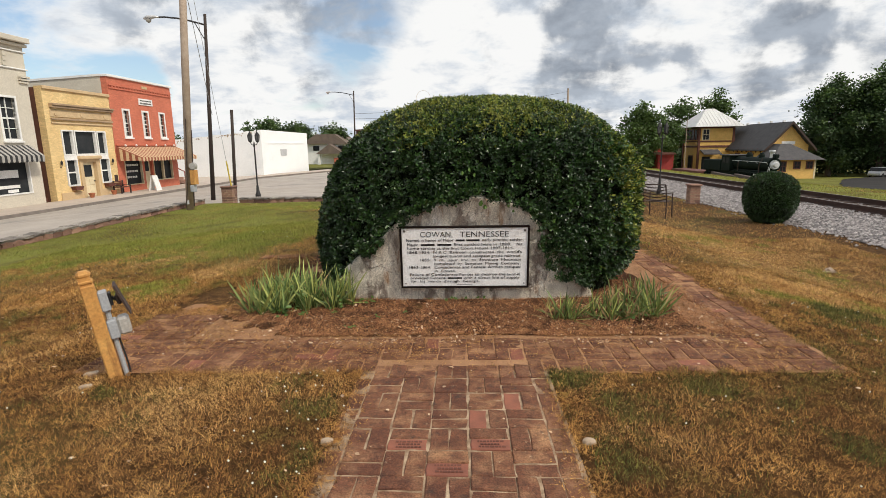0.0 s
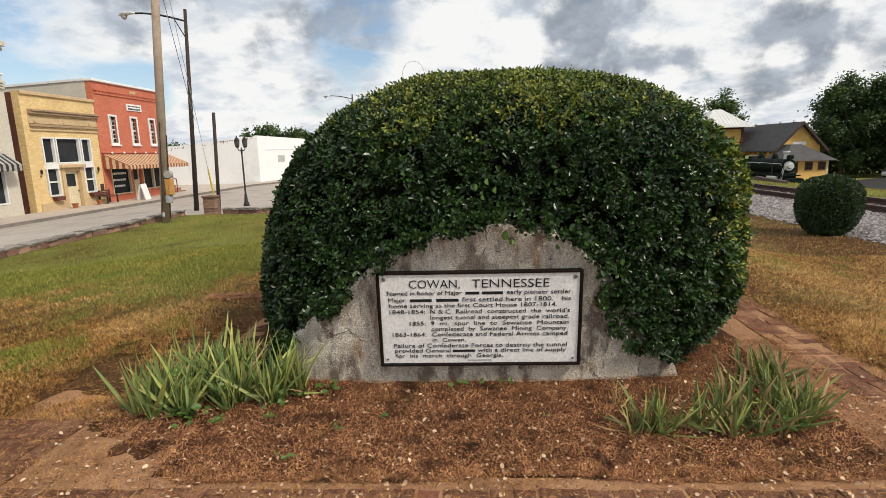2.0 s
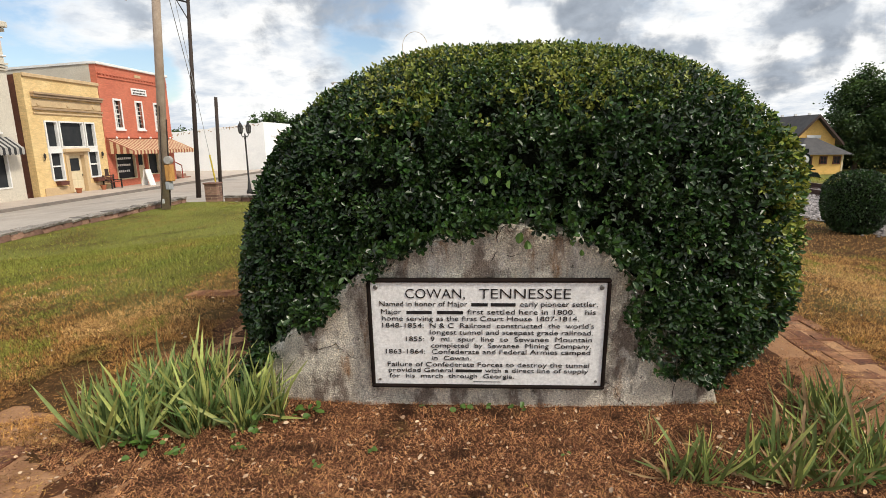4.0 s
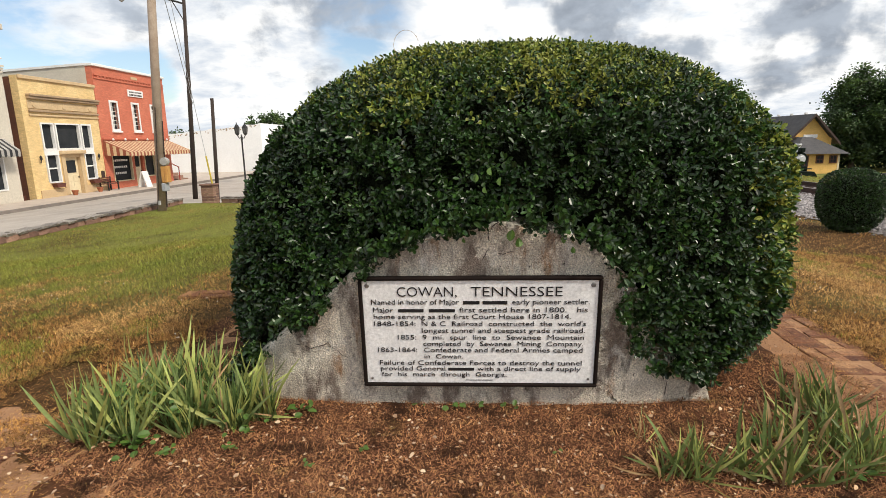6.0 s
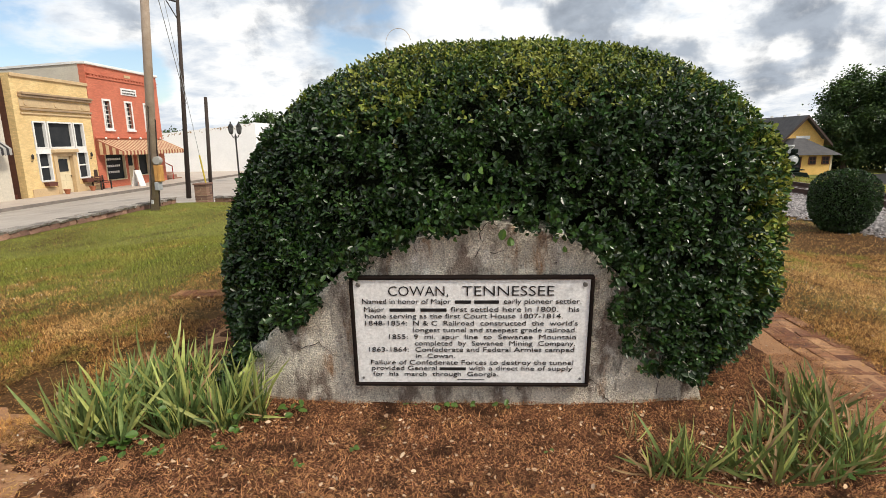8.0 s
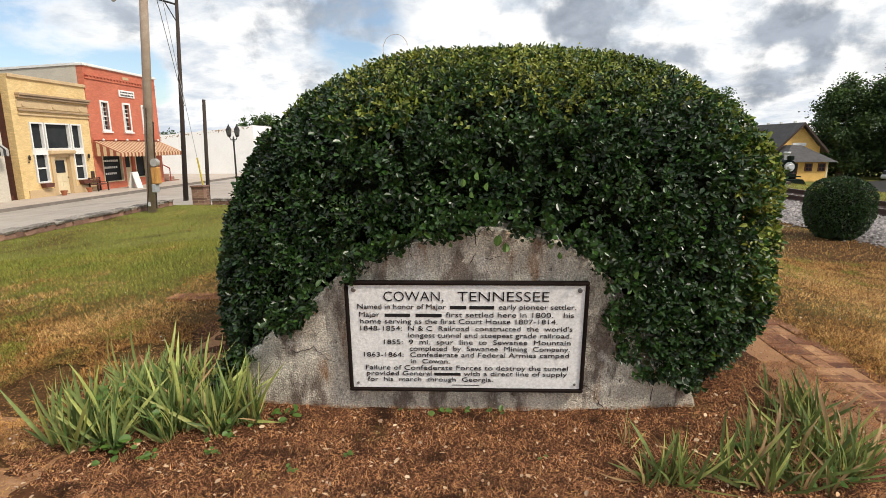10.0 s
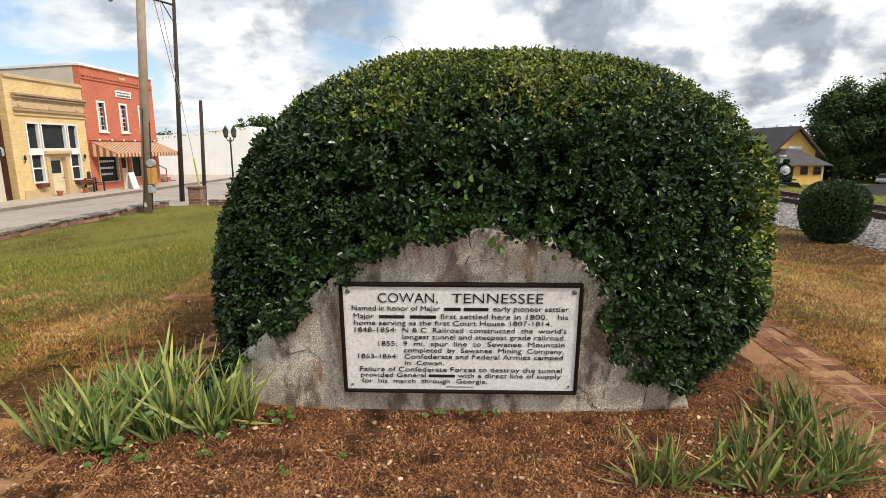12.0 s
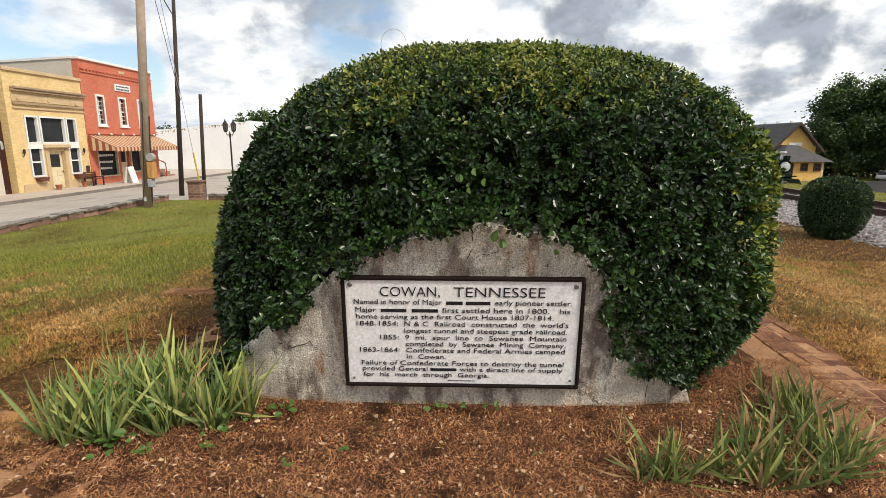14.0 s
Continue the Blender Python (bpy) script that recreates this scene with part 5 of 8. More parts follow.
def build_vine():
    """A broad leaved vine that climbs through the iris leaves."""
    r = random.Random(61)
    w = thing("vine", "bright green broad leaved vine climbing through the iris clump", "vine")
    for x, y, z, n in ((-1.72, 4.66, 0.25, 9), (-1.82, 4.58, 0.17, 5), (-1.52, 4.58, 0.19, 6), (-1.30, 4.62, 0.11, 5), (-1.62, 4.46, 0.05, 6), (-1.18, 4.56, 0.06, 5)):
        for i in range(n):
            a = r.uniform(0, 6.283)
            q = Vector((x + r.gauss(0, 0.055), y + r.gauss(0, 0.04), max(0.02, z + r.gauss(0, 0.035))))
            l = r.uniform(0.022, 0.042)
            v, f = leaf_cloud([(q, Vector((math.cos(a), math.sin(a) - 0.5, r.uniform(-0.6, 0.3))), Vector((r.gauss(0, 0.4), r.gauss(-0.7, 0.4), 0.8)), l, l * r.uniform(0.8, 0.95))])
            pyd("leaf", v, f, M["weed"], w)


def ground_array(x, y):
    z = -0.62 * np.maximum(smooth_array((-x - 2.2) / 8.0), smooth_array((y - 11.0) / 10.0) * smooth_array((3.0 - x) / 6.0))
    return z - 0.50 * smooth_array((x - 2.6) / 3.6) - smooth_array((x - 13.5) / 14.0) * np.minimum(4.1, 0.05 * np.maximum(0.0, y - 8.0))


def on_walk(x, y):
    """Where bricks and bed keep the grass away; the edge wanders."""
    e = 0.16 * (value_noise(x * 5, y * 5, 1) - 0.5) + 0.10 * (value_noise(x * 17, y * 17, 2) - 0.5)
    straight = (x > -0.70 + e) & (x < 0.54 + e) & (y < 3.3)
    cross = (y > 3.26 + e) & (y < 4.0) & (x > -2.7 + e) & (x < 2.56 + e)
    bed = (y > 3.8) & (y < 8.6) & (x > -2.16 + e) & (x < 2.56 + e)
    worn = (y > 3.9) & (y < 8.0) & (x > -2.85 + e) & (x < -2.0) & (value_noise(x * 2.6, y * 2.6, 6) > 0.44 + 0.03 * (y - 4.0))
    corner = (y > 3.9) & (y < 4.5) & (x > -2.65 + e) & (x < 0)
    return straight | cross | bed | worn | corner


TUFTS = ((-2.95, 2.75, 0.22), (-2.35, 2.95, 0.16), (-3.3, 2.5, 0.3), (0.72, 3.12, 0.22), (0.95, 2.7, 0.30), (0.70, 2.2, 0.25), (-0.95, 2.75, 0.25), (-0.85, 2.2, 0.22), (-1.2, 3.05, 0.25), (-0.85, 1.7, 0.2), (1.6, 3.1, 0.3), (1.9, 2.3, 0.2), (3.6, 4.8, 0.3), (4.4, 4.2, 0.2), (0.65, 1.6, 0.2))


STRAW = ((-1.9, 2.9, 0.55), (-2.6, 3.1, 0.3), (2.7, 1.7, 0.45), (3.6, 5.6, 1.0), (5.2, 8.6, 2.2), (6.6, 13.0, 3.4), (3.2, 10.0, 1.6), (-2.9, 6.6, 0.7), (-4.2, 8.0, 0.8))


def build_lawn():
    r = random.Random(5)
    g = np.random.default_rng(5)
    n1, n2, n3, n4 = 1100000, 340000, 150000, 60000
    x = np.r_[g.uniform(-5.4, 5.2, n1), g.uniform(-8.5, 7.4, n2), g.uniform(-10.2, 7.9, n3), g.uniform(13.4, 26, n4), g.uniform(-9.5, 8.5, 240000)]
    y = np.r_[0.9 + 5.4 * g.random(n1) ** 1.2, g.uniform(5.5, 11, n2), g.uniform(10, 20.5, n3), g.uniform(12, 48, n4), g.uniform(-7.0, 1.6, 240000)]
    # the thick of the grass thins out without an edge
    x[:n1] += 0.45 * g.standard_normal(n1)
    y[:n1] += 0.30 * g.standard_normal(n1)
    keep = ~on_walk(x, y)
    x, y = x[keep], y[keep]
    n = len(x)
    u, w = 0.8 * x + 0.6 * y + 60, 0.8 * y - 0.6 * x + 60
    big = 0.7 * (value_noise(u * 0.8, w * 0.8, 11) - 0.5) + 0.6 * (value_noise(w * 2.6, u * 2.6, 4) - 0.5) + 0.45 * (value_noise(u * 7.3, w * 7.3, 14) - 0.5)
    lush = 0.66 * smooth_array((-x - 1.0) / 3.2) * smooth_array((y - 6.0) / 3.5) + 0.6 * (x > 13)
    tuft = np.zeros(n)
    for tx, ty, tr in TUFTS:
        tuft = np.maximum(tuft, smooth_array(1.25 - np.hypot(x - tx, y - ty) / tr))
    score = big + lush + 0.30 * tuft + 0.14 * g.standard_normal(n)
    green = score > 0.36
    gold = np.zeros(n)
    for tx, ty, tr in STRAW:
        gold = np.maximum(gold, smooth_array(1.3 - np.hypot(x - tx, (y - ty) * 0.8) / tr))
    pale = ~green & (0.62 * gold + 0.7 * (value_noise(u * 1.7 + 9, w * 1.7, 24) - 0.5) + 0.5 * (value_noise(u * 6.1, w * 6.1, 25) - 0.5) + 0.16 * g.standard_normal(n) > 0.30)
    near = np.clip((y - 2) / 7, 0, 1)
    bald = value_noise(x * 1.4, y * 1.4 + 9, 15)
    length = g.uniform(0.007, 0.026, n) * (1 + 0.45 * near + 1.0 * (x > 13) + 0.6 * np.clip((1.3 - y) / 2.5, 0, 1)) * np.where(green & (tuft > 0.3), 1.15, 1.0)
    half = g.uniform(0.0007, 0.0020, n) * (1 + 1.4 * near + 3.0 * (x > 13) + 1.6 * np.clip((1.3 - y) / 2.5, 0, 1))
    rise = np.where(green, g.uniform(0.2, 1.8, n), g.uniform(0.0, 1.4, n))
    z = ground_array(x, y) - 0.004 + g.uniform(0, 0.012, n)
    for mask, nm, m, label in ((~green & ~pale, "dry_grass", "dry", "short dry brown grass of the lawn"), (pale, "straw_grass", "straw", "bleached straw coloured grass patches in the lawn"), (green & (y > 5.0), "green_grass", "green", "short green grass patches in the lawn"), (green & (y <= 5.0), "dark_grass", "green_low", "low dark green clover and grass beside the walk")):
        scatter(nm, x[mask], y[mask], z[mask], length[mask], half[mask], rise[mask], g, M[m], label, "grass")

    # longer grass that hangs over the edges of the walk
    m = 30000
    edge = g.integers(0, 5, m)
    t = g.random(m)
    off = 0.045 * g.standard_normal(m)
    fx = np.select([edge == 0, edge == 1, edge == 2, edge == 3, edge == 4], [-0.72 + off, 0.56 + off, -2.85 + 2.1 * t, 0.56 + 2.1 * t, 2.62 + off])
    fy = np.select([edge == 0, edge == 1, edge == 2, edge == 3, edge == 4], [0.9 + 2.35 * t, 0.9 + 2.35 * t, 3.21 + off, 3.21 + off, 3.2 + 5.2 * t])
    keep = g.random(m) < 0.35 + 0.65 * (value_noise(fx * 4, fy * 4, 8) > 0.45)
    fx, fy = fx[keep], fy[keep]
    m = len(fx)
    gr = value_noise(fx * 1.5, fy * 1.5, 12) + 0.1 * g.standard_normal(m) > np.where(fx > 0, 0.56, 0.62)
    for mask, nm, mt, label in ((~gr, "edge_straw", "dry", "dry grass hanging over the edge of the bricks"), (gr, "edge_grass", "green_low", "green grass hanging over the edge of the bricks")):
        k = int(mask.sum())
        scatter(nm, fx[mask], fy[mask], g.uniform(-0.006, 0.012, k), g.uniform(0.010, 0.034, k), g.uniform(0.001, 0.0024, k), g.uniform(0.1, 1.1, k), g, M[mt], label, "grass")

    def walkway(px, py):
        return bool(on_walk(np.array([px]), np.array([py]))[0])
    bm_v, bm_f = [], []
    for i in range(260):
        if r.random() < 0.12:
            x, y = r.uniform(-1.3, -0.72), r.uniform(1.7, 3.2)
        else:
            x, y = r.uniform(-7, 4), r.uniform(1.5, 10)
        if walkway(x, y):
            continue
        s = r.uniform(0.004, 0.008)
        z = ground_z(x, y) + r.uniform(0.03, 0.05)
        k = len(bm_v)
        bm_v += [(x + s, y, z), (x, y + s, z), (x - s, y, z), (x, y - s, z), (x, y, z + s), (x, y, z - s)]
        bm_f += [(k, k + 1, k + 4), (k + 1, k + 2, k + 4), (k + 2, k + 3, k + 4), (k + 3, k, k + 4), (k + 1, k, k + 5), (k + 2, k + 1, k + 5), (k + 3, k + 2, k + 5), (k, k + 3, k + 5)]
    tagged(pyd("clover_flowers", bm_v, bm_f, M["clover"]), "tiny white clover heads in the grass", "flowers", kind="stuff")
    for x, y, s in ((-2.52, 3.00, 0.034), (-2.62, 3.20, 0.040), (5.6, 7.9, 0.075), (-0.75, 2.35, 0.03), (-0.66, 1.75, 0.035), (0.62, 2.35, 0.028)):
        bm = B()
        bmesh.ops.create_icosphere(bm, subdivisions=2, radius=s)
        for v in bm.verts:
            v.co = Vector((v.co.x * 1.2, v.co.y * 0.9, v.co.z * 0.6)) + v.co * 0.7 * noise.noise(v.co * 18 + Vector((x, y, 0)))
        ob = part("rock", bm, M["stone"])
        ob.location = (x, y, ground_z(x, y) + 0.012)
        tagged(ob, "pale tan stone lying in the dry grass", "rock", group="loose stones")


build_slab()
build_plaque()
build_hedge()
build_bed()
build_plants()
build_vine()
build_lawn()


# ---------------------------------------------------------------- the street side
FX = -17.6  # plane of the shop fronts


def holed_wall(bm, x0, x1, y0, y1, z0, z1, holes):
    """One solid wall facing +x, with openings (y0, y1, z0, z1) that go right through it."""
    ys = sorted({y0, y1, *(h[0] for h in holes), *(h[1] for h in holes)})
    zs = sorted({z0, z1, *(h[2] for h in holes), *(h[3] for h in holes)})
    ny, nz = len(ys), len(zs)
    front = [[bm.verts.new((x1, y, z)) for z in zs] for y in ys]
    back = [[bm.verts.new((x0, y, z)) for z in zs] for y in ys]

    def solid(i, j):
        if not (0 <= i < ny - 1 and 0 <= j < nz - 1):
            return False
        cy, cz = (ys[i] + ys[i + 1]) / 2, (zs[j] + zs[j + 1]) / 2
        return not any(h[0] < cy < h[1] and h[2] < cz < h[3] for h in holes)
    for i in range(ny - 1):
        for j in range(nz - 1):
            if not solid(i, j):
                continue
            bm.faces.new((front[i][j], front[i + 1][j], front[i + 1][j + 1], front[i][j + 1]))
            bm.faces.new((back[i][j], back[i][j + 1], back[i + 1][j + 1], back[i + 1][j]))
            for di, dj, a, b in ((-1, 0, (i, j), (i, j + 1)), (1, 0, (i + 1, j), (i + 1, j + 1)), (0, -1, (i, j), (i + 1, j)), (0, 1, (i, j + 1), (i + 1, j + 1))):
                if not solid(i + di, j + dj):
                    bm.faces.new((front[a[0]][a[1]], front[b[0]][b[1]], back[b[0]][b[1]], back[a[0]][a[1]]))
    bmesh.ops.delete(bm, geom=[v for v in bm.verts if not v.link_faces], context="VERTS")
    return bm


def shop_window(parent, y0, y1, z0, z1, cols, rows, trim, mat, sill=True, back=0.10, label="white painted sash window"):
    """Frame as the part, with the pane under it; muntins belong to the frame."""
    bm = B()
    t = trim
    f = FX + 0.03
    box(bm, FX - back, f, y0 - t, y0, z0 - t, z1 + t)
    box(bm, FX - back, f, y1, y1 + t, z0 - t, z1 + t)
    box(bm, FX - back, f, y0, y1, z1, z1 + t)
    box(bm, FX - back, f, y0, y1, z0 - t, z0)
    if sill:
        box(bm, FX - back, f + 0.06, y0 - t * 1.4, y1 + t * 1.4, z0 - t - 0.07, z0 - t)
    for i in range(1, cols):
        y = y0 + (y1 - y0) * i / cols
        box(bm, FX - back - 0.01, FX - back + 0.03, y - 0.012, y + 0.012, z0, z1)
    for i in range(1, rows):
        z = z0 + (z1 - z0) * i / rows
        w = 0.03 if rows % 2 == 0 and i == rows // 2 else 0.012
        box(bm, FX - back - 0.012, FX - back + 0.032, y0, y1, z - w, z + w)
    fr = part("window", bm, mat, parent, label)
    bm = B()
    box(bm, FX - back - 0.03, FX - back - 0.015, y0 - t * 0.5, y1 + t * 0.5, z0 - t * 0.5, z1 + t * 0.5)
    part("pane", bm, M["glass"], fr, "dark reflecting glass")
    return fr


def stripe_awning(parent, y0, y1, z_top, z_low, out, drop, n, mats, label):
    """Sloping striped cloth with a scalloped skirt; each stripe is a piece of cloth."""
    w = (y1 - y0) / n
    bms = [B(), B()]
    for i in range(n):
        a, b = y0 + w * i, y0 + w * (i + 1)
        bm = bms[i % 2]
        hexa(bm, [(FX + 0.02, a, z_top - 0.02), (FX + out, a, z_low - 0.02), (FX + out, b, z_low - 0.02), (FX + 0.02, b, z_top - 0.02),
                  (FX + 0.02, a, z_top), (FX + out, a, z_low), (FX + out, b, z_low), (FX + 0.02, b, z_top)])
        box(bm, FX + out - 0.01, FX + out + 0.01, a, b, z_low - drop, z_low - 0.02)
        prism(bm, [(a, z_low - drop), (b, z_low - drop), ((a + b) / 2, z_low - drop - w * 0.4)], "x", FX + out - 0.01, FX + out + 0.01)
    for y in (y0, y1):
        k = 8
        for i in range(k):
            xa, xb = FX + 0.02 + (out - 0.02) * i / k, FX + 0.02 + (out - 0.02) * (i + 1) / k
            za, zb = z_top - (z_top - z_low) * i / k, z_top - (z_top - z_low) * (i + 1) / k
            hexa(bms[i % 2], [(xa, y - 0.008, z_low - drop), (xb, y - 0.008, z_low - drop), (xb, y + 0.008, z_low - drop), (xa, y + 0.008, z_low - drop),
                              (xa, y - 0.008, za - 0.02), (xb, y - 0.008, zb - 0.02), (xb, y + 0.008, zb - 0.02), (xa, y + 0.008, za - 0.02)])
    aw = tagged(part("awning", bms[0], mats[0], parent, label), kind="stuff")
    tagged(part("light_stripe", bms[1], mats[1], aw), kind="stuff")
    return aw


def door_leaf(parent, y0, y1, z0, z1, mat, label, glazed=True):
    bm = B()
    box(bm, FX - 0.16, FX - 0.11, y0, y1, z0, z1, 0.01)
    for a, b in ((0.08, 0.45), (0.55, 0.92)):
        for c, d in ((0.06, 0.30), (0.34, 0.52)):
            box(bm, FX - 0.112, FX - 0.095, y0 + (y1 - y0) * a, y0 + (y1 - y0) * b, z0 + (z1 - z0) * c, z0 + (z1 - z0) * d, 0.008)
    d = part("door", bm, mat, parent, label)
    bm = B()
    box(bm, FX - 0.112, FX - 0.10, y0 + 0.15, y1 - 0.15, z0 + (z1 - z0) * 0.58, z0 + (z1 - z0) * 0.92)
    part("pane", bm, M["glass"] if glazed else mat, d)
    bm = B()
    bmesh.ops.create_icosphere(bm, subdivisions=1, radius=0.035)
    bmesh.ops.translate(bm, verts=bm.verts, vec=(FX - 0.07, y1 - 0.08, z0 + (z1 - z0) * 0.45))
    part("door_knob", bm, M["blackmetal"], d, "dark door knob")
    return d


def roof_and_back(parent, y0, y1, z0, z1, depth, side, roof_z, coping=None, front_gap=0.3):
    """Side walls, back wall and a flat roof behind a shop front."""
    for nm, a, b in (("side_wall", y0, y0 + 0.3), ("side_wall", y1 - 0.3, y1)):
        bm = B()
        hexa(bm, [(FX - depth, a, z0), (FX - front_gap, a, z0), (FX - front_gap, b, z0), (FX - depth, b, z0), (FX - depth, a, z1 - 0.9), (FX - front_gap, a, z1), (FX - front_gap, b, z1), (FX - depth, b, z1 - 0.9)])
        part(nm, bm, side, parent)
        if coping:
            bm = B()
            hexa(bm, [(FX - depth, a - 0.05, z1 - 0.9), (FX - front_gap, a - 0.05, z1), (FX - front_gap, b + 0.05, z1), (FX - depth, b + 0.05, z1 - 0.9), (FX - depth, a - 0.05, z1 - 0.8), (FX - front_gap, a - 0.05, z1 + 0.1), (FX - front_gap, b + 0.05, z1 + 0.1), (FX - depth, b + 0.05, z1 - 0.8)])
            part("coping", bm, coping, parent, "pale metal coping")
    bm = B()
    box(bm, FX - depth - 0.3, FX - depth, y0, y1, z0, z1 - 1.0)
    part("back_wall", bm, side, parent)
    bm = B()
    box(bm, FX - depth, FX - front_gap, y0 + 0.3, y1 - 0.3, roof_z - 0.2, roof_z)
    part("roof", bm, M["roof_dark"], parent)


def wall_lamp(parent, y, z):
    bm = B()
    path_tube(bm, [(FX, y, z - 0.10), (FX + 0.08, y, z - 0.08), (FX + 0.10, y, z)], 0.012, 6)
    lathe(bm, [(0.02, 0.0), (0.045, 0.03), (0.05, 0.14), (0.015, 0.20)], 8, (FX + 0.10, y, z))
    part("wall_lamp", bm, M["blackmetal"], parent, "black lantern on the wall")


def build_yellow_bank():
    b = thing("shop_building", "single storey buff brick shop with stone cornice and cream door", "building", group="shops along the street")
    y0, y1, z0, z1 = 21.65, 25.95, -0.60, 4.22
    holes = [(22.4, 23.141, 0.05, 2.45), (23.141, 24.675, 1.30, 2.45), (24.675, 25.351, 0.05, 2.45), (23.401, 24.389, -0.60, 1.30)]
    bm = B()
    holed_wall(bm, FX - 0.3, FX, y0, y1, z0, z1, holes)
    part("front_wall", bm, M["yellow"], b, "buff brick front")
    roof_and_back(b, y0, y1, z0, z1 - 0.05, 16, M["brown"], 3.6)
    for nm, a, c, out, m in (("cornice", 3.36, 3.46, 0.16, "trimdark"), ("cornice", 3.46, 3.55, 0.22, "trimdark"), ("frieze", 2.98, 3.30, 0.03, "limestone"), ("band", 2.86, 2.95, 0.10, "trimdark"), ("band", 2.70, 2.78, 0.06, "limestone"), ("coping", 4.10, 4.24, 0.08, "limestone"), ("plinth", -0.62, -0.25, 0.05, "limestone")):
        bm = B()
        if nm == "plinth":
            for ya, yb in ((y0 + 0.25, 23.31), (24.48, y1 - 0.05)):
                bm = B()
                box(bm, FX, FX + out, ya, yb, a, c, 0.01)
                part(nm, bm, M[m], b, "weathered stone band")
            continue
        box(bm, FX, FX + out, y0 + (0.0 if nm == "coping" else 0.28), y1, a, c, 0.015)
        part(nm, bm, M[m], b, "weathered stone band")
    for y in (22.25, 23.85, 25.45):
        bm = B()
        tube(bm, (FX + 0.02, y, 3.14), (FX + 0.06, y, 3.14), 0.12, 0.10, 16)
        part("roundel", bm, M["limestone"], b, "round stone ornament")
    for ya, yb, za, zb, c, r in ((22.53, 23.011, 1.46, 2.36, 1, 1), (23.297, 24.519, 1.46, 2.36, 1, 1), (24.805, 25.247, 1.46, 2.36, 1, 1), (22.556, 23.05, 0.10, 1.10, 1, 2), (24.779, 25.273, 0.10, 1.10, 1, 2)):
        shop_window(b, ya - 0.045, yb + 0.045, za - 0.04, zb + 0.04, c, r, 0.06, M["whitepaint"], False, label="white framed shop window")
    bm = B()
    box(bm, FX - 0.2, FX + 0.02, 22.4, 25.351, 1.14, 1.36)
    part("transom_bar", bm, M["whitepaint"], b, "white transom bar")
    bm = B()
    box(bm, FX - 0.02, FX + 0.20, 23.18, 24.61, 1.16, 1.32, 0.03)
    part("door_hood", bm, M["limestone"], b, "moulded stone hood")
    bm = B()
    for ya, yb in ((23.245, 23.44), (24.35, 24.545)):
        box(bm, FX - 0.2, FX + 0.06, ya, yb, -0.60, 1.16)
    box(bm, FX - 0.2, FX + 0.04, 23.44, 24.35, 1.02, 1.16)
    part("door_surround", bm, M["limestone"], b, "tan stone door surround")
    door_leaf(b, 23.453, 24.337, -0.56, 1.02, M["cream"], "cream panelled door")
    for y in (22.08, 25.52):
        wall_lamp(b, y, 0.95)
    bm = B()
    box(bm, FX, FX + 0.03, 25.62, 25.86, 0.02, 0.34, 0.01)
    part("wall_plate", bm, M["rustmetal"], b, "small bronze wall plate")
    for y in (22.777, 25.013):
        bm = B()
        prism(bm, [(y - 0.26, -0.02), (y + 0.26, -0.02), (y + 0.20, -0.18), (y - 0.20, -0.18)], "x", FX + 0.02, FX + 0.24)
        ob = part("window_box", bm, M["redbrown"], b, "brown planter box under the window")
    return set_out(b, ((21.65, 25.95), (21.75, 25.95)))


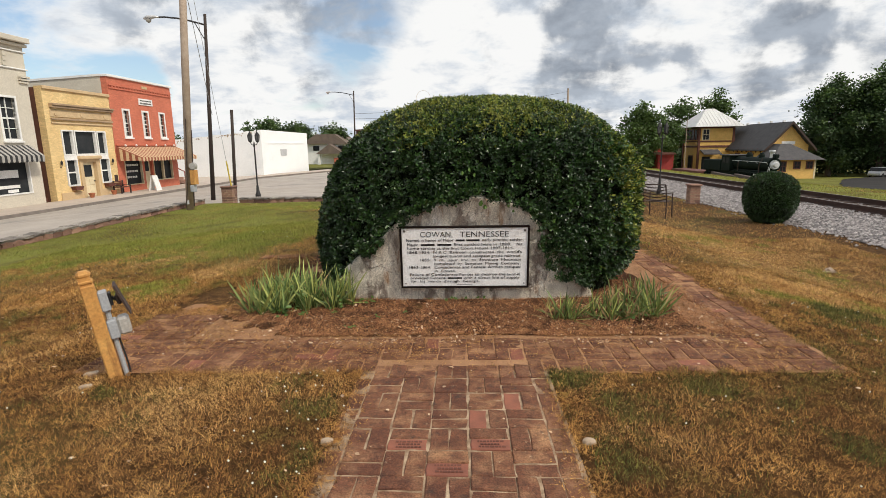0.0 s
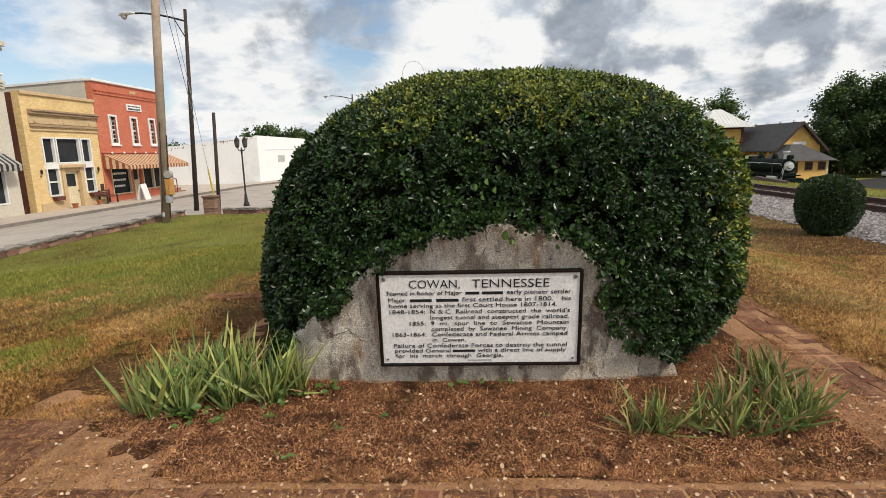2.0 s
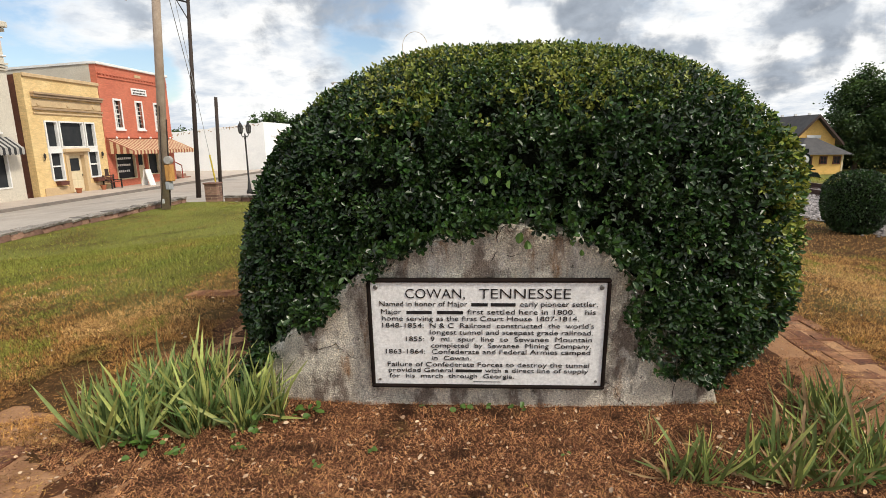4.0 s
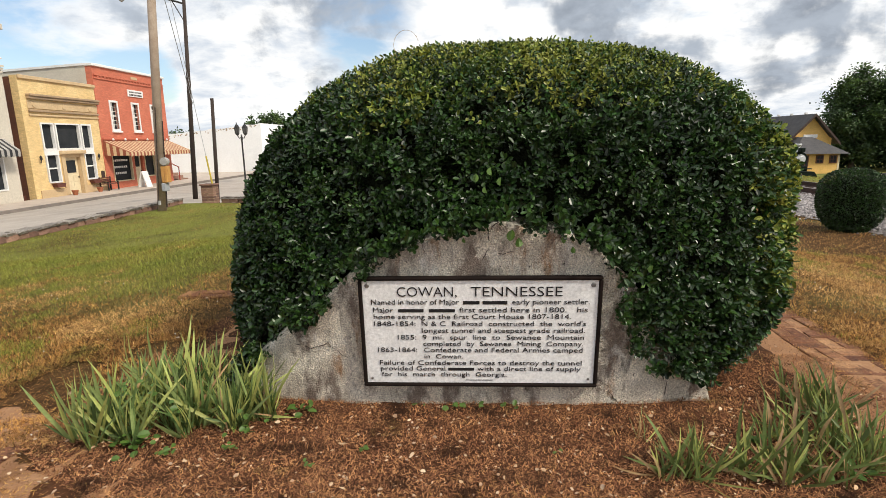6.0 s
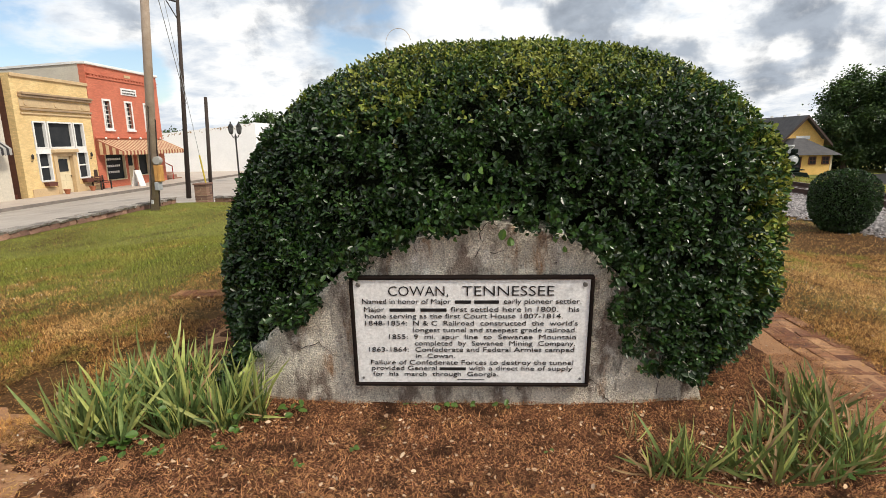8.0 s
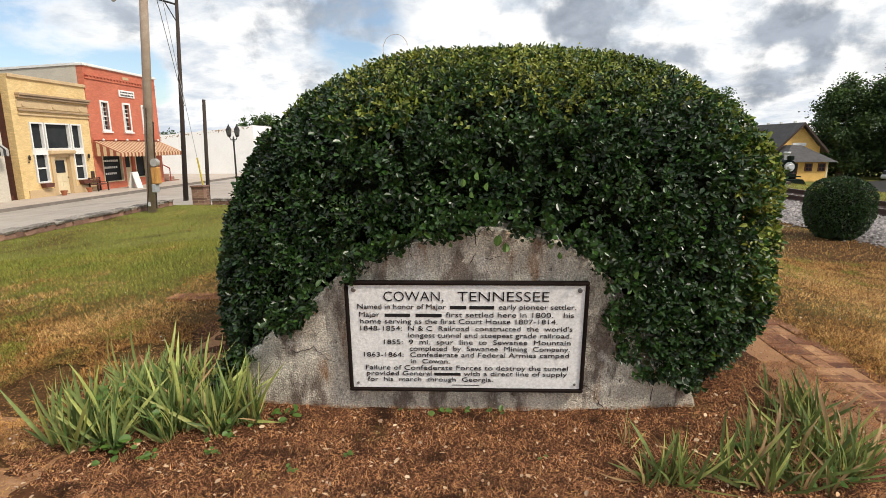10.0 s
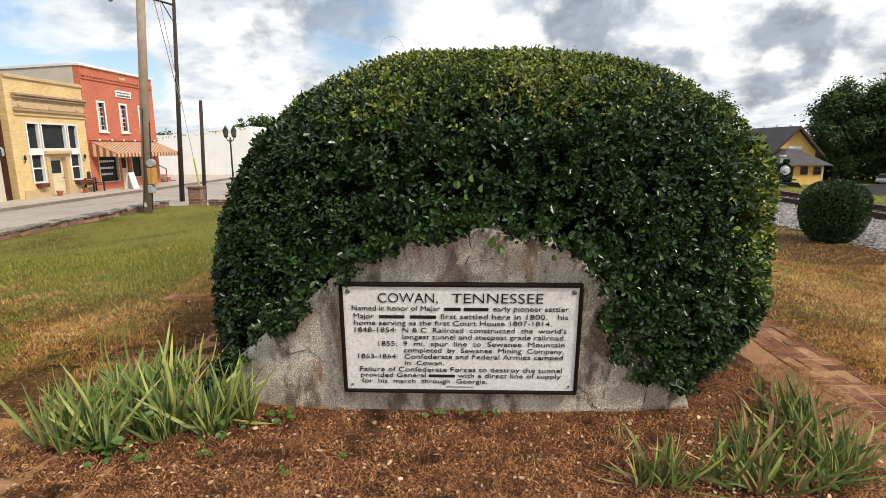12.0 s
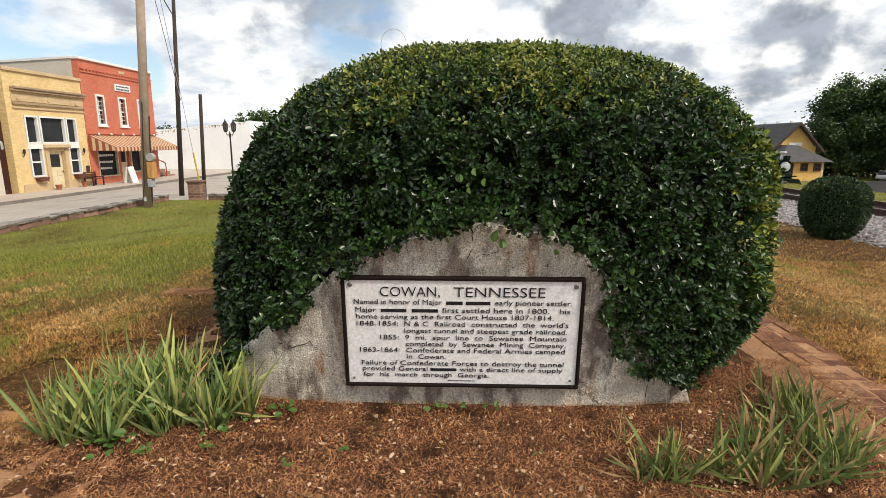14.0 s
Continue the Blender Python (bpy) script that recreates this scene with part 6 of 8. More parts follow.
def build_red_shop():
    b = thing("shop_building", "two storey painted red brick shop with white windows and striped awning", "building", group="shops along the street")
    y0, y1, z0, z1 = 25.98, 31.85, -0.60, 5.10
    wins = [(26.98, 27.45), (28.72, 29.20), (30.38, 30.86)]
    holes = [(a, c, 2.28, 3.55) for a, c in wins] + [(26.55, 28.10, -0.25, 1.15), (28.35, 29.05, -0.60, 1.15), (29.20, 31.20, -0.15, 1.15)]
    bm = B()
    holed_wall(bm, FX - 0.3, FX, y0, y1, z0, z1, holes)
    part("front_wall", bm, M["red"], b, "painted red brick front")
    roof_and_back(b, y0, y1, z0, z1 + 0.02, 18, M["greywall"], 4.4, M["whitepaint"])
    bm = B()
    box(bm, FX - 0.32, FX + 0.10, y0 - 0.05, y1 + 0.05, z1, z1 + 0.12, 0.02)
    part("coping", bm, M["whitepaint"], b, "white metal coping")
    for za, zb, out in ((4.55, 4.62, 0.05), (4.70, 4.76, 0.07), (1.78, 1.84, 0.08)):
        bm = B()
        box(bm, FX, FX + out, y0 + 0.05, y1 - 0.05, za, zb)
        part("brick_band", bm, M["red"], b)
    for i in range(22):
        y = y0 + 0.25 + i * 0.25
        bm = B()
        box(bm, FX, FX + 0.06, y, y + 0.12, 4.62, 4.70)
        part("dentil", bm, M["red"], b)
    for a, c in wins:
        shop_window(b, a, c, 2.28, 3.55, 2, 6, 0.09, M["whitepaint"])
    for ya, yb, za, zb in ((26.60, 28.05, -0.20, 1.10), (29.25, 30.15, -0.10, 1.10), (30.25, 31.15, -0.10, 1.10)):
        shop_window(b, ya, yb, za, zb, 1, 1, 0.05, M["cream"], False, label="cream framed shop window")
    door_leaf(b, 28.37, 29.03, -0.58, 1.10, M["cream"], "pale glazed shop door")
    bm = B()
    for z, a, c in ((0.72, 26.75, 27.85), (0.40, 26.80, 27.75), (0.10, 26.85, 27.65)):
        y = a
        while y < c:
            box(bm, FX - 0.112, FX - 0.106, y, y + 0.11, z, z + 0.10)
            y += 0.15
    tagged(part("window_lettering", bm, M["whitepaint"], b, "white marks on the glass"), kind="stuff")
    stripe_awning(b, 26.02, 31.80, 1.72, 1.18, 1.25, 0.16, 40, (M["aw_red"], M["aw_cream"]), "rust and cream striped cloth awning")
    bm = B()
    box(bm, FX, FX + 0.05, 28.45, 29.75, 3.92, 4.26, 0.01)
    sign = part("sign", bm, M["whitepaint"], b, "white sign board")
    for za, zb in ((4.12, 4.18), (3.97, 4.05)):
        bm = B()
        y = 28.55
        while y < 29.60:
            box(bm, FX + 0.05, FX + 0.056, y, y + 0.09, za, zb)
            y += 0.12
        part("sign_bar", bm, M["paper"], sign)
    bm = B()
    box(bm, FX, FX + 0.04, 28.90, 29.40, 4.78, 4.92, 0.01)
    part("date_stone", bm, M["limestone"], b, "pale date stone")
    for i in range(6):
        y = 26.7 + i * 0.95
        bm = B()
        lathe(bm, [(0.04, 0), (0.06, 0.05), (0.03, 0.1)], 8, (FX + 0.1, y, 1.74))
        part("awning_lamp", bm, M["whitepaint"], b, "small white lamp")
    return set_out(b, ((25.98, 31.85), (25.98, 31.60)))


def build_grey_shop():
    b = thing("shop_building", "two storey painted grey brick shop with bracketed cornice and shop window", "building", group="shops along the street")
    y0, y1, z0, z1 = 12.0, 21.35, -0.60, 5.85
    wins = [(15.6, 16.3), (17.8, 18.5), (19.85, 20.55)]
    holes = [(a, c, 2.05, 3.60) for a, c in wins] + [(17.2, 20.75, -0.10, 1.75)]
    bm = B()
    holed_wall(bm, FX - 0.3, FX, y0, y1, z0, z1, holes)
    part("front_wall", bm, M["greywall"], b, "painted grey front")
    roof_and_back(b, y0, y1, z0, z1, 18, M["greywall"], 5.2)
    for za, zb, out, m in ((5.72, 5.92, 0.30, "greywall"), (5.58, 5.70, 0.16, "greywall"), (4.70, 4.76, 0.06, "whitepaint"), (5.36, 5.42, 0.06, "whitepaint")):
        bm = B()
        box(bm, FX, FX + out, y0, y1 + 0.08, za, zb, 0.02)
        part("cornice", bm, M[m], b)
    y = 13.0
    while y < 20.4:
        bm = B()
        for k in range(3):
            box(bm, FX, FX + 0.05 + 0.025 * k, y, y + 0.16, 4.80 + 0.17 * k, 4.80 + 0.17 * (k + 1))
        part("bracket", bm, M["greywall"], b, "corbelled brick bracket")
        y += 0.33
    for za in (4.20, 4.30, 4.40):
        bm = B()
        box(bm, FX, FX + 0.08 + (za - 4.2) * 0.4, 20.9, 21.33, za, za + 0.07)
        part("corbel", bm, M["greywall"], b)
    for a, c in wins:
        shop_window(b, a, c, 2.05, 3.60, 2, 4, 0.08, M["whitepaint"])
    shop_window(b, 17.25, 20.70, -0.05, 1.70, 2, 1, 0.05, M["whitepaint"], False, label="wide shop window")
    aw = stripe_awning(b, 16.9, 20.95, 1.80, 1.40, 0.55, 0.22, 34, (M["aw_black"], M["aw_grey"]), "black and white striped awning")
    bm = B()
    for i, (y, z, w, h) in enumerate(((19.4, 0.55, 0.9, 0.30), (19.2, 0.15, 1.1, 0.12), (19.7, -0.02, 0.5, 0.12), (18.0, 0.5, 0.6, 0.2))):
        box(bm, FX - 0.112, FX - 0.104, y, y + w, z, z + h, 0.003)
    tagged(part("window_lettering", bm, M["whitepaint"], b, "white shapes painted on the glass"), kind="stuff")
    bm = B()
    for i in range(5):
        box(bm, FX - 0.4 - 0.28 * (i + 1), FX - 0.4 - 0.28 * i, 21.16, 21.71, -0.6, -0.6 + 0.18 * (i + 1))
    set_out(tagged(part("side_steps", bm, M["redbrown"]), "dark brick steps in the alley between the shops", "steps"))
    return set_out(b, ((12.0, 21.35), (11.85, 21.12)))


def build_white_building():
    b = thing("commercial_building", "long low whitewashed building with a peeling parapet", "building", group="shops along the street")
    x, y = -16.35, 42.0
    bm = B()
    n = 36
    r = random.Random(8)
    outline = [(x - 0.55 * n, -0.9), (x, -0.9), (x, 2.98)]
    for i in range(1, n + 1):
        outline.append((x - 0.55 * i, 2.95 - 0.092 * 0.55 * i + r.uniform(-0.05, 0.05)))
    prism(bm, outline, "y", y, y + 0.35)
    part("side_wall", bm, M["whitewall"], b, "whitewashed side wall with ragged top")
    bm = B()
    for i in range(190):
        xa = x - r.uniform(0.2, 18.5)
        za = 2.90 - 0.092 * (x - xa) - abs(r.gauss(0, 0.10))
        w, h = r.uniform(0.02, 0.10), r.uniform(0.02, 0.12)
        prism(bm, [(xa - w, za), (xa - w * 0.3, za - h * r.uniform(0.3, 0.7)), (xa + w * 0.2, za - h), (xa + w, za - h * 0.2), (xa + w * 0.4, za + h * 0.15)], "y", y - 0.004, y + 0.1)
    tagged(part("peeling_patches", bm, M["trimdark"], b, "dark peeled patches under the parapet"), kind="stuff")
    x2, y2 = -15.15, 50.3
    bm = B()
    hexa(bm, [(x - 0.35, y + 0.35, -0.9), (x, y, -0.9), (x2, y2, -0.9), (x2 - 0.35, y2, -0.9), (x - 0.35, y + 0.35, 2.98), (x, y, 2.98), (x2, y2, 2.86), (x2 - 0.35, y2, 2.86)])
    part("front_wall", bm, M["whitewall"], b, "white street front")

    def front(v, out):
        return (x + (x2 - x) * (v - y) / (y2 - y) + out)
    bm = B()
    hexa(bm, [(front(45, 0.005), 45, 0.9), (front(46.1, 0.005), 46.1, 0.9), (front(46.1, 0.03), 46.1, 0.9), (front(45, 0.03), 45, 0.9), (front(45, 0.005), 45, 1.45), (front(46.1, 0.005), 46.1, 1.45), (front(46.1, 0.03), 46.1, 1.45), (front(45, 0.03), 45, 1.45)])
    part("vent_window", bm, M["silver"], b, "small grey vent window")
    bm = B()
    hexa(bm, [(front(43, 0.005), 43, 1.9), (front(49.5, 0.005), 49.5, 1.9), (front(49.5, 0.05), 49.5, 1.9), (front(43, 0.05), 43, 1.9), (front(43, 0.005), 43, 1.98), (front(49.5, 0.005), 49.5, 1.98), (front(49.5, 0.05), 49.5, 1.98), (front(43, 0.05), 43, 1.98)])
    part("ledge", bm, M["whitewall"], b)
    bm = B()
    hexa(bm, [(-35.5, y + 0.35, 0.6), (x - 0.35, y + 0.35, 2.3), (x2 - 0.35, y2, 2.3), (-34, y2, 0.6), (-35.5, y + 0.35, 0.8), (x - 0.35, y + 0.35, 2.5), (x2 - 0.35, y2, 2.5), (-34, y2, 0.8)])
    part("roof", bm, M["roof_dark"], b)
    bm = B()
    box(bm, -35.5, x2 - 0.35, y2, y2 + 0.3, -0.9, 2.5)
    box(bm, -35.8, -35.5, y, y2 + 0.3, -0.9, 1.2)
    part("back_wall", bm, M["whitewall"], b)
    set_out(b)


def build_far_houses():
    h = thing("house", "far white house with brown tiled roof and porch gable", "house", group="far houses")
    bm = B()
    box(bm, -23.5, -18.0, 78, 86, -0.9, 2.1)
    part("wall", bm, M["whitepaint"], h)
    bm = B()
    prism(bm, [(-24.2, 2.0), (-17.3, 2.0), (-19.2, 3.4), (-22.0, 3.4)], "y", 77.4, 86.6)
    part("roof", bm, M["roof_brown"], h)
    bm = B()
    prism(bm, [(-21.6, 0.6), (-17.6, 0.6), (-19.6, 2.0)], "y", 75.6, 78.0)
    part("porch_roof", bm, M["roof_brown"], h, "brown porch gable")
    for x in (-21.2, -18.0):
        bm = B()
        box(bm, x - 0.15, x + 0.15, 75.8, 76.1, -0.9, 0.6)
        part("porch_post", bm, M["whitepaint"], h)
    for x in (-22.6, -20.4, -18.9):
        bm = B()
        box(bm, x, x + 0.9, 77.95, 78.0, 1.05, 1.75)
        part("window", bm, M["glass"], h, "dark window")
    b = thing("brick_building", "far low red brick building beyond the white house", "building", group="far houses")
    bm = B()
    box(bm, -19.0, -6.0, 92, 104, -0.9, 4.2)
    part("wall", bm, M["brown"], b)
    bm = B()
    box(bm, -19.2, -5.8, 91.8, 104.2, 4.2, 4.45)
    part("parapet", bm, M["redbrown"], b)
    for x in (-17.5, -14.0, -10.5):
        bm = B()
        box(bm, x, x + 1.6, 91.9, 91.98, 1.4, 3.0)
        part("window", bm, M["glass"], b)
    f = thing("brick_fence", "low red brick garden wall by the street corner", "wall")
    bm = B()
    box(bm, -15.6, -9.5, 62, 62.3, -0.9, 0.25, 0.02)
    part("wall_run", bm, M["red"], f)
    bm = B()
    box(bm, -15.7, -9.4, 61.95, 62.35, 0.25, 0.33, 0.02)
    part("coping", bm, M["redbrown"], f)
    for ob in (h, b, f):
        set_out(ob)


build_grey_shop()
build_yellow_bank()
build_red_shop()
build_white_building()
build_far_houses()


# ---------------------------------------------------------------- street furniture
def build_kerb_wall():
    w = thing("garden_wall", "low rough stone wall with grey capstones edging the lawn", "wall", kind="structure")
    r = random.Random(14)
    caps = []
    for s in range(5):
        bm = B()
        bmesh.ops.create_cube(bm, size=1.0)
        bmesh.ops.subdivide_edges(bm, edges=bm.edges, cuts=1)
        for v in bm.verts:
            v.co += Vector((r.uniform(-0.10, 0.10), r.uniform(-0.09, 0.09), r.uniform(-0.20, 0.20)))
        me = bpy.data.meshes.new("stone")
        bm.to_mesh(me)
        bm.free()
        caps.append(me)
    reds = [m.copy() for m in caps]
    for m in caps:
        m.materials.append(M["kerbstone"])
    for m in reds:
        m.materials.append(M["redstone"])

    def run(p0, p1):
        d = Vector(p1) - Vector(p0)
        n = int(d.length / 0.31)
        a = math.degrees(math.atan2(d.y, d.x))
        for i in range(n):
            q = Vector(p0) + d * ((i + 0.5) / n)
            z = min(ground_z(q.x + 0.3, q.y), ground_z(q.x, q.y))
            for lvl, h, wd, set_, out in ((0, 0.15, 0.32, reds, 0.0), (1, 0.06, 0.36, caps, 0.0)):
                ob = new("capstone" if set_ is caps else "stone", set_[r.randrange(5)])
                ob.parent = w
                zz = z - 0.02 + (0.065 if lvl == 0 else 0.17)
                ob.matrix_basis = pose(q.x + r.uniform(-0.02, 0.02), q.y, zz, r.uniform(-3, 3), r.uniform(-3, 3), a + r.uniform(-3, 3)) @ Matrix.Diagonal((d.length / n * r.uniform(0.93, 1.0), wd, h * r.uniform(0.9, 1.15), 1))
    run((-10.58, 4.0, 0), (-10.58, 20.9, 0))
    run((-9.1, 21.2, 0), (1.0, 21.2, 0))


def brick_pier(x, y, z0, z1, w, label):
    p = thing("brick_pier", label, "pier", group="brick piers")
    r = random.Random(int(x * 10))
    n = max(3, int((z1 - z0 - 0.06) / 0.085))
    h = (z1 - z0 - 0.06) / n
    bm = B()
    box(bm, -0.5, 0.5, -0.5, 0.5, -0.5, 0.5, 0.05)
    me_a = bpy.data.meshes.new("brick")
    bm.to_mesh(me_a)
    bm.free()
    me_a.materials.append(M["redstone"])
    bm = B()
    box(bm, x - w / 2 + 0.012, x + w / 2 - 0.012, y - w / 2 + 0.012, y + w / 2 - 0.012, z0, z1 - 0.06)
    part("mortar", bm, M["joint"], p, "pale mortar core")
    for i in range(n):
        for sx, sy, lx, ly in (((-w / 4, -w / 4, w / 2, w / 2), (w / 4, -w / 4, w / 2, w / 2), (-w / 4, w / 4, w / 2, w / 2), (w / 4, w / 4, w / 2, w / 2)) if i % 2 else ((0, -w / 4, w, w / 2), (0, w / 4, w, w / 2))):
            ob = new("brick", me_a)
            ob.parent = p
            ob.matrix_basis = pose(x + sx, y + sy, z0 + h * (i + 0.5), 0, 0, r.uniform(-1.5, 1.5)) @ Matrix.Diagonal((lx - 0.012, ly - 0.012, h - 0.012, 1))
    bm = B()
    box(bm, x - w / 2 - 0.03, x + w / 2 + 0.03, y - w / 2 - 0.03, y + w / 2 + 0.03, z1 - 0.06, z1, 0.015)
    part("cap", bm, M["redstone"], p, "flat stone cap")


def build_utility_pole():
    p = thing("utility_pole", "weathered grey brown wooden utility pole with meter boxes", "pole")
    a, b = Vector((-9.98, 18.77, -0.9)), Vector((-9.20, 18.77, 9.9))
    bm = B()
    tube(bm, a, b, 0.140, 0.108, 16)
    part("pole", bm, M["oldwood"], p, smooth=True)

    def on(z, out=0.0):
        q = a.lerp(b, (z - a.z) / (b.z - a.z))
        return q + Vector((out, 0, 0))
    for z, w, h, m, nm in ((0.55, 0.20, 0.52, "pine", "meter_box"), (0.15, 0.14, 0.26, "greyplast", "junction_box")):
        q = on(z)
        bm = B()
        box(bm, q.x + 0.13, q.x + 0.13 + w, q.y - 0.22, q.y + 0.02, z - h / 2, z + h / 2, 0.02)
        part(nm, bm, M[m], p, "weathered box on the pole")
    bm = B()
    q = on(0.95)
    tube(bm, (q.x + 0.24, q.y - 0.24, 0.95), (q.x + 0.24, q.y - 0.10, 0.95), 0.12, 0.13, 14)
    part("meter", bm, M["clearplast"], p, "round glass meter")
    bm = B()
    path_tube(bm, [on(-0.55, -0.05) + Vector((0, -0.19, 0)), on(0.1, 0.0) + Vector((0, -0.17, 0)), on(2.6, 0.03) + Vector((0, -0.165, 0))], 0.014, 6)
    part("conduit", bm, M["darkwood"], p, "dark cable riser")
    bm = B()
    path_tube(bm, [on(-0.5, 0.15), on(0.3, 0.15), on(2.2, 0.14)], 0.02, 6)
    part("conduit", bm, M["darkwood"], p, "dark cable riser")
    bm = B()
    q = on(-0.35)
    box(bm, q.x - 0.05, q.x + 0.05, q.y - 0.18, q.y - 0.15, -0.42, -0.28, 0.01)
    part("tag_plate", bm, M["silver"], p, "small metal tag")
    for k, (za, e, r0) in enumerate(((8.6, (-9.45, 21.35, -0.40), 0.009), (7.4, (-10.9, 23.27, 3.0), 0.012))):
        c = thing("guy_wire", "steel guy wire from the pole to its anchor", "cable", group="wires")
        bm = B()
        tube(bm, on(za), e, r0, r0, 5)
        part("strand", bm, M["greyplast"], c)
        if k == 0:
            bm = B()
            s = on(za)
            tube(bm, Vector(e), Vector(e).lerp(s, 0.16), 0.03, 0.03, 8)
            part("guard", bm, M["guard"], c, "yellow plastic guard")
    for s, e, sag in ((on(6.55), (-30.0, 22.0, 12.6), 0.1), (Vector((-11.15, 56.0, 4.9)), (14.0, 72.0, 8.2), 0.5), (Vector((-11.15, 56.0, 4.4)), (14.0, 72.0, 7.4), 0.6)):
        c = thing("overhead_cable", "thin black overhead cable between the poles", "cable", group="wires")
        bm = B()
        e = Vector(e)
        pts = [s.lerp(e, k / 14) - Vector((0, 0, sag * 4 * (k / 14) * (1 - k / 14))) for k in range(15)]
        path_tube(bm, pts, 0.014, 5)
        part("strand", bm, M["blackmetal"], c)


def street_lamp(x, y, z, lean, reach, h, label):
    p = thing("street_lamp", label, "street lamp", group="tall street lamps")
    a, b = Vector((x, y, z)), Vector((x + lean, y, z + h))
    bm = B()
    tube(bm, a, b, 0.10, 0.06, 14)
    part("pole", bm, M["darkwood"], p, "dark tapered pole", smooth=True)
    bm = B()
    s = a.lerp(b, 0.945)
    pts = [s + Vector((-reach * t, 0, 0.36 * math.sin(t * 1.9) * 1.0)) for t in (0, 0.12, 0.28, 0.5, 0.75, 0.86)]
    path_tube(bm, pts, 0.035, 8)
    path_tube(bm, [a.lerp(b, 0.86), s + Vector((-reach * 0.2, 0, 0.12)), pts[3]], 0.02, 6)
    part("arm", bm, M["blackmetal"], p, "curved bracket arm")
    e = pts[-1]
    bm = B()
    prof = [(-0.02, 0.05, 0.0), (0.18, 0.10, 0.02), (0.42, 0.15, 0.0), (0.58, 0.12, -0.03), (0.66, 0.03, -0.05)]
    rings = []
    for d, w, dz in prof:
        rings.append([bm.verts.new((e.x - d, e.y + w * math.cos(k * math.pi / 4), e.z + dz + w * 0.6 * math.sin(k * math.pi / 4))) for k in range(8)])
    for r0, r1 in zip(rings, rings[1:]):
        for k in range(8):
            bm.faces.new((r0[k], r0[(k + 1) % 8], r1[(k + 1) % 8], r1[k]))
    bm.faces.new(rings[0])
    bm.faces.new(rings[-1])
    hd = part("lamp_head", bm, M["silver"], p, "grey cobra lamp head", smooth=True)
    bm = B()
    lathe(bm, [(0.03, -0.22), (0.10, -0.16), (0.12, -0.07)], 10, (e.x - 0.45, e.y, e.z))
    part("lens", bm, M["clearplast"], hd, "cloudy lens")


def lantern_post(x, y, z, h, spread, label, slim=1.0):
    p = thing("lantern_post", label, "street lamp", group="twin lantern posts")
    bm = B()
    lathe(bm, [(0.16, 0), (0.16, 0.10), (0.10, 0.22), (0.07, 0.5), (0.045, 0.6), (0.04, h - 0.75), (0.06, h - 0.7), (0.04, h - 0.6), (0.02, h - 0.5)], 12, (x, y, z))
    part("post", bm, M["blackmetal"], p, "fluted black post", smooth=True)
    for s in (-1, 1):
        bm = B()
        path_tube(bm, [(x, y, z + h - 0.62), (x + s * spread * 0.6, y, z + h - 0.66), (x + s * spread, y, z + h - 0.52)], 0.02, 6)
        part("arm", bm, M["blackmetal"], p)
        lx = x + s * spread
        bm = B()
        lathe(bm, [(0.05, 0), (0.10, 0.04), (0.13, 0.28)], 6, (lx, y, z + h - 0.50))
        ln = part("lantern", bm, M["lamp_glass"], p, "smoky glass lantern")
        bm = B()
        for k in range(6):
            a = k * math.pi / 3
            c, sn = math.cos(a), math.sin(a)
            tube(bm, (lx + 0.10 * c, y + 0.10 * sn, z + h - 0.46), (lx + 0.135 * c, y + 0.135 * sn, z + h - 0.22), 0.014, 0.014, 5)
        tube(bm, (lx, y, z + h - 0.52), (lx, y, z + h - 0.45), 0.07, 0.115, 6)
        part("cage", bm, M["blackmetal"], ln, "black iron cage")
        bm = B()
        lathe(bm, [(0.155, 0.28), (0.11, 0.36), (0.04, 0.44), (0.012, 0.52)], 6, (lx, y, z + h - 0.50))
        part("lantern_cap", bm, M["blackmetal"], ln, "black pointed cap")
    for c in p.children:
        c.matrix_basis = Matrix.Translation((x, y, z)) @ Matrix.Diagonal((slim, slim, 1, 1)) @ Matrix.Translation((-x, -y, -z))


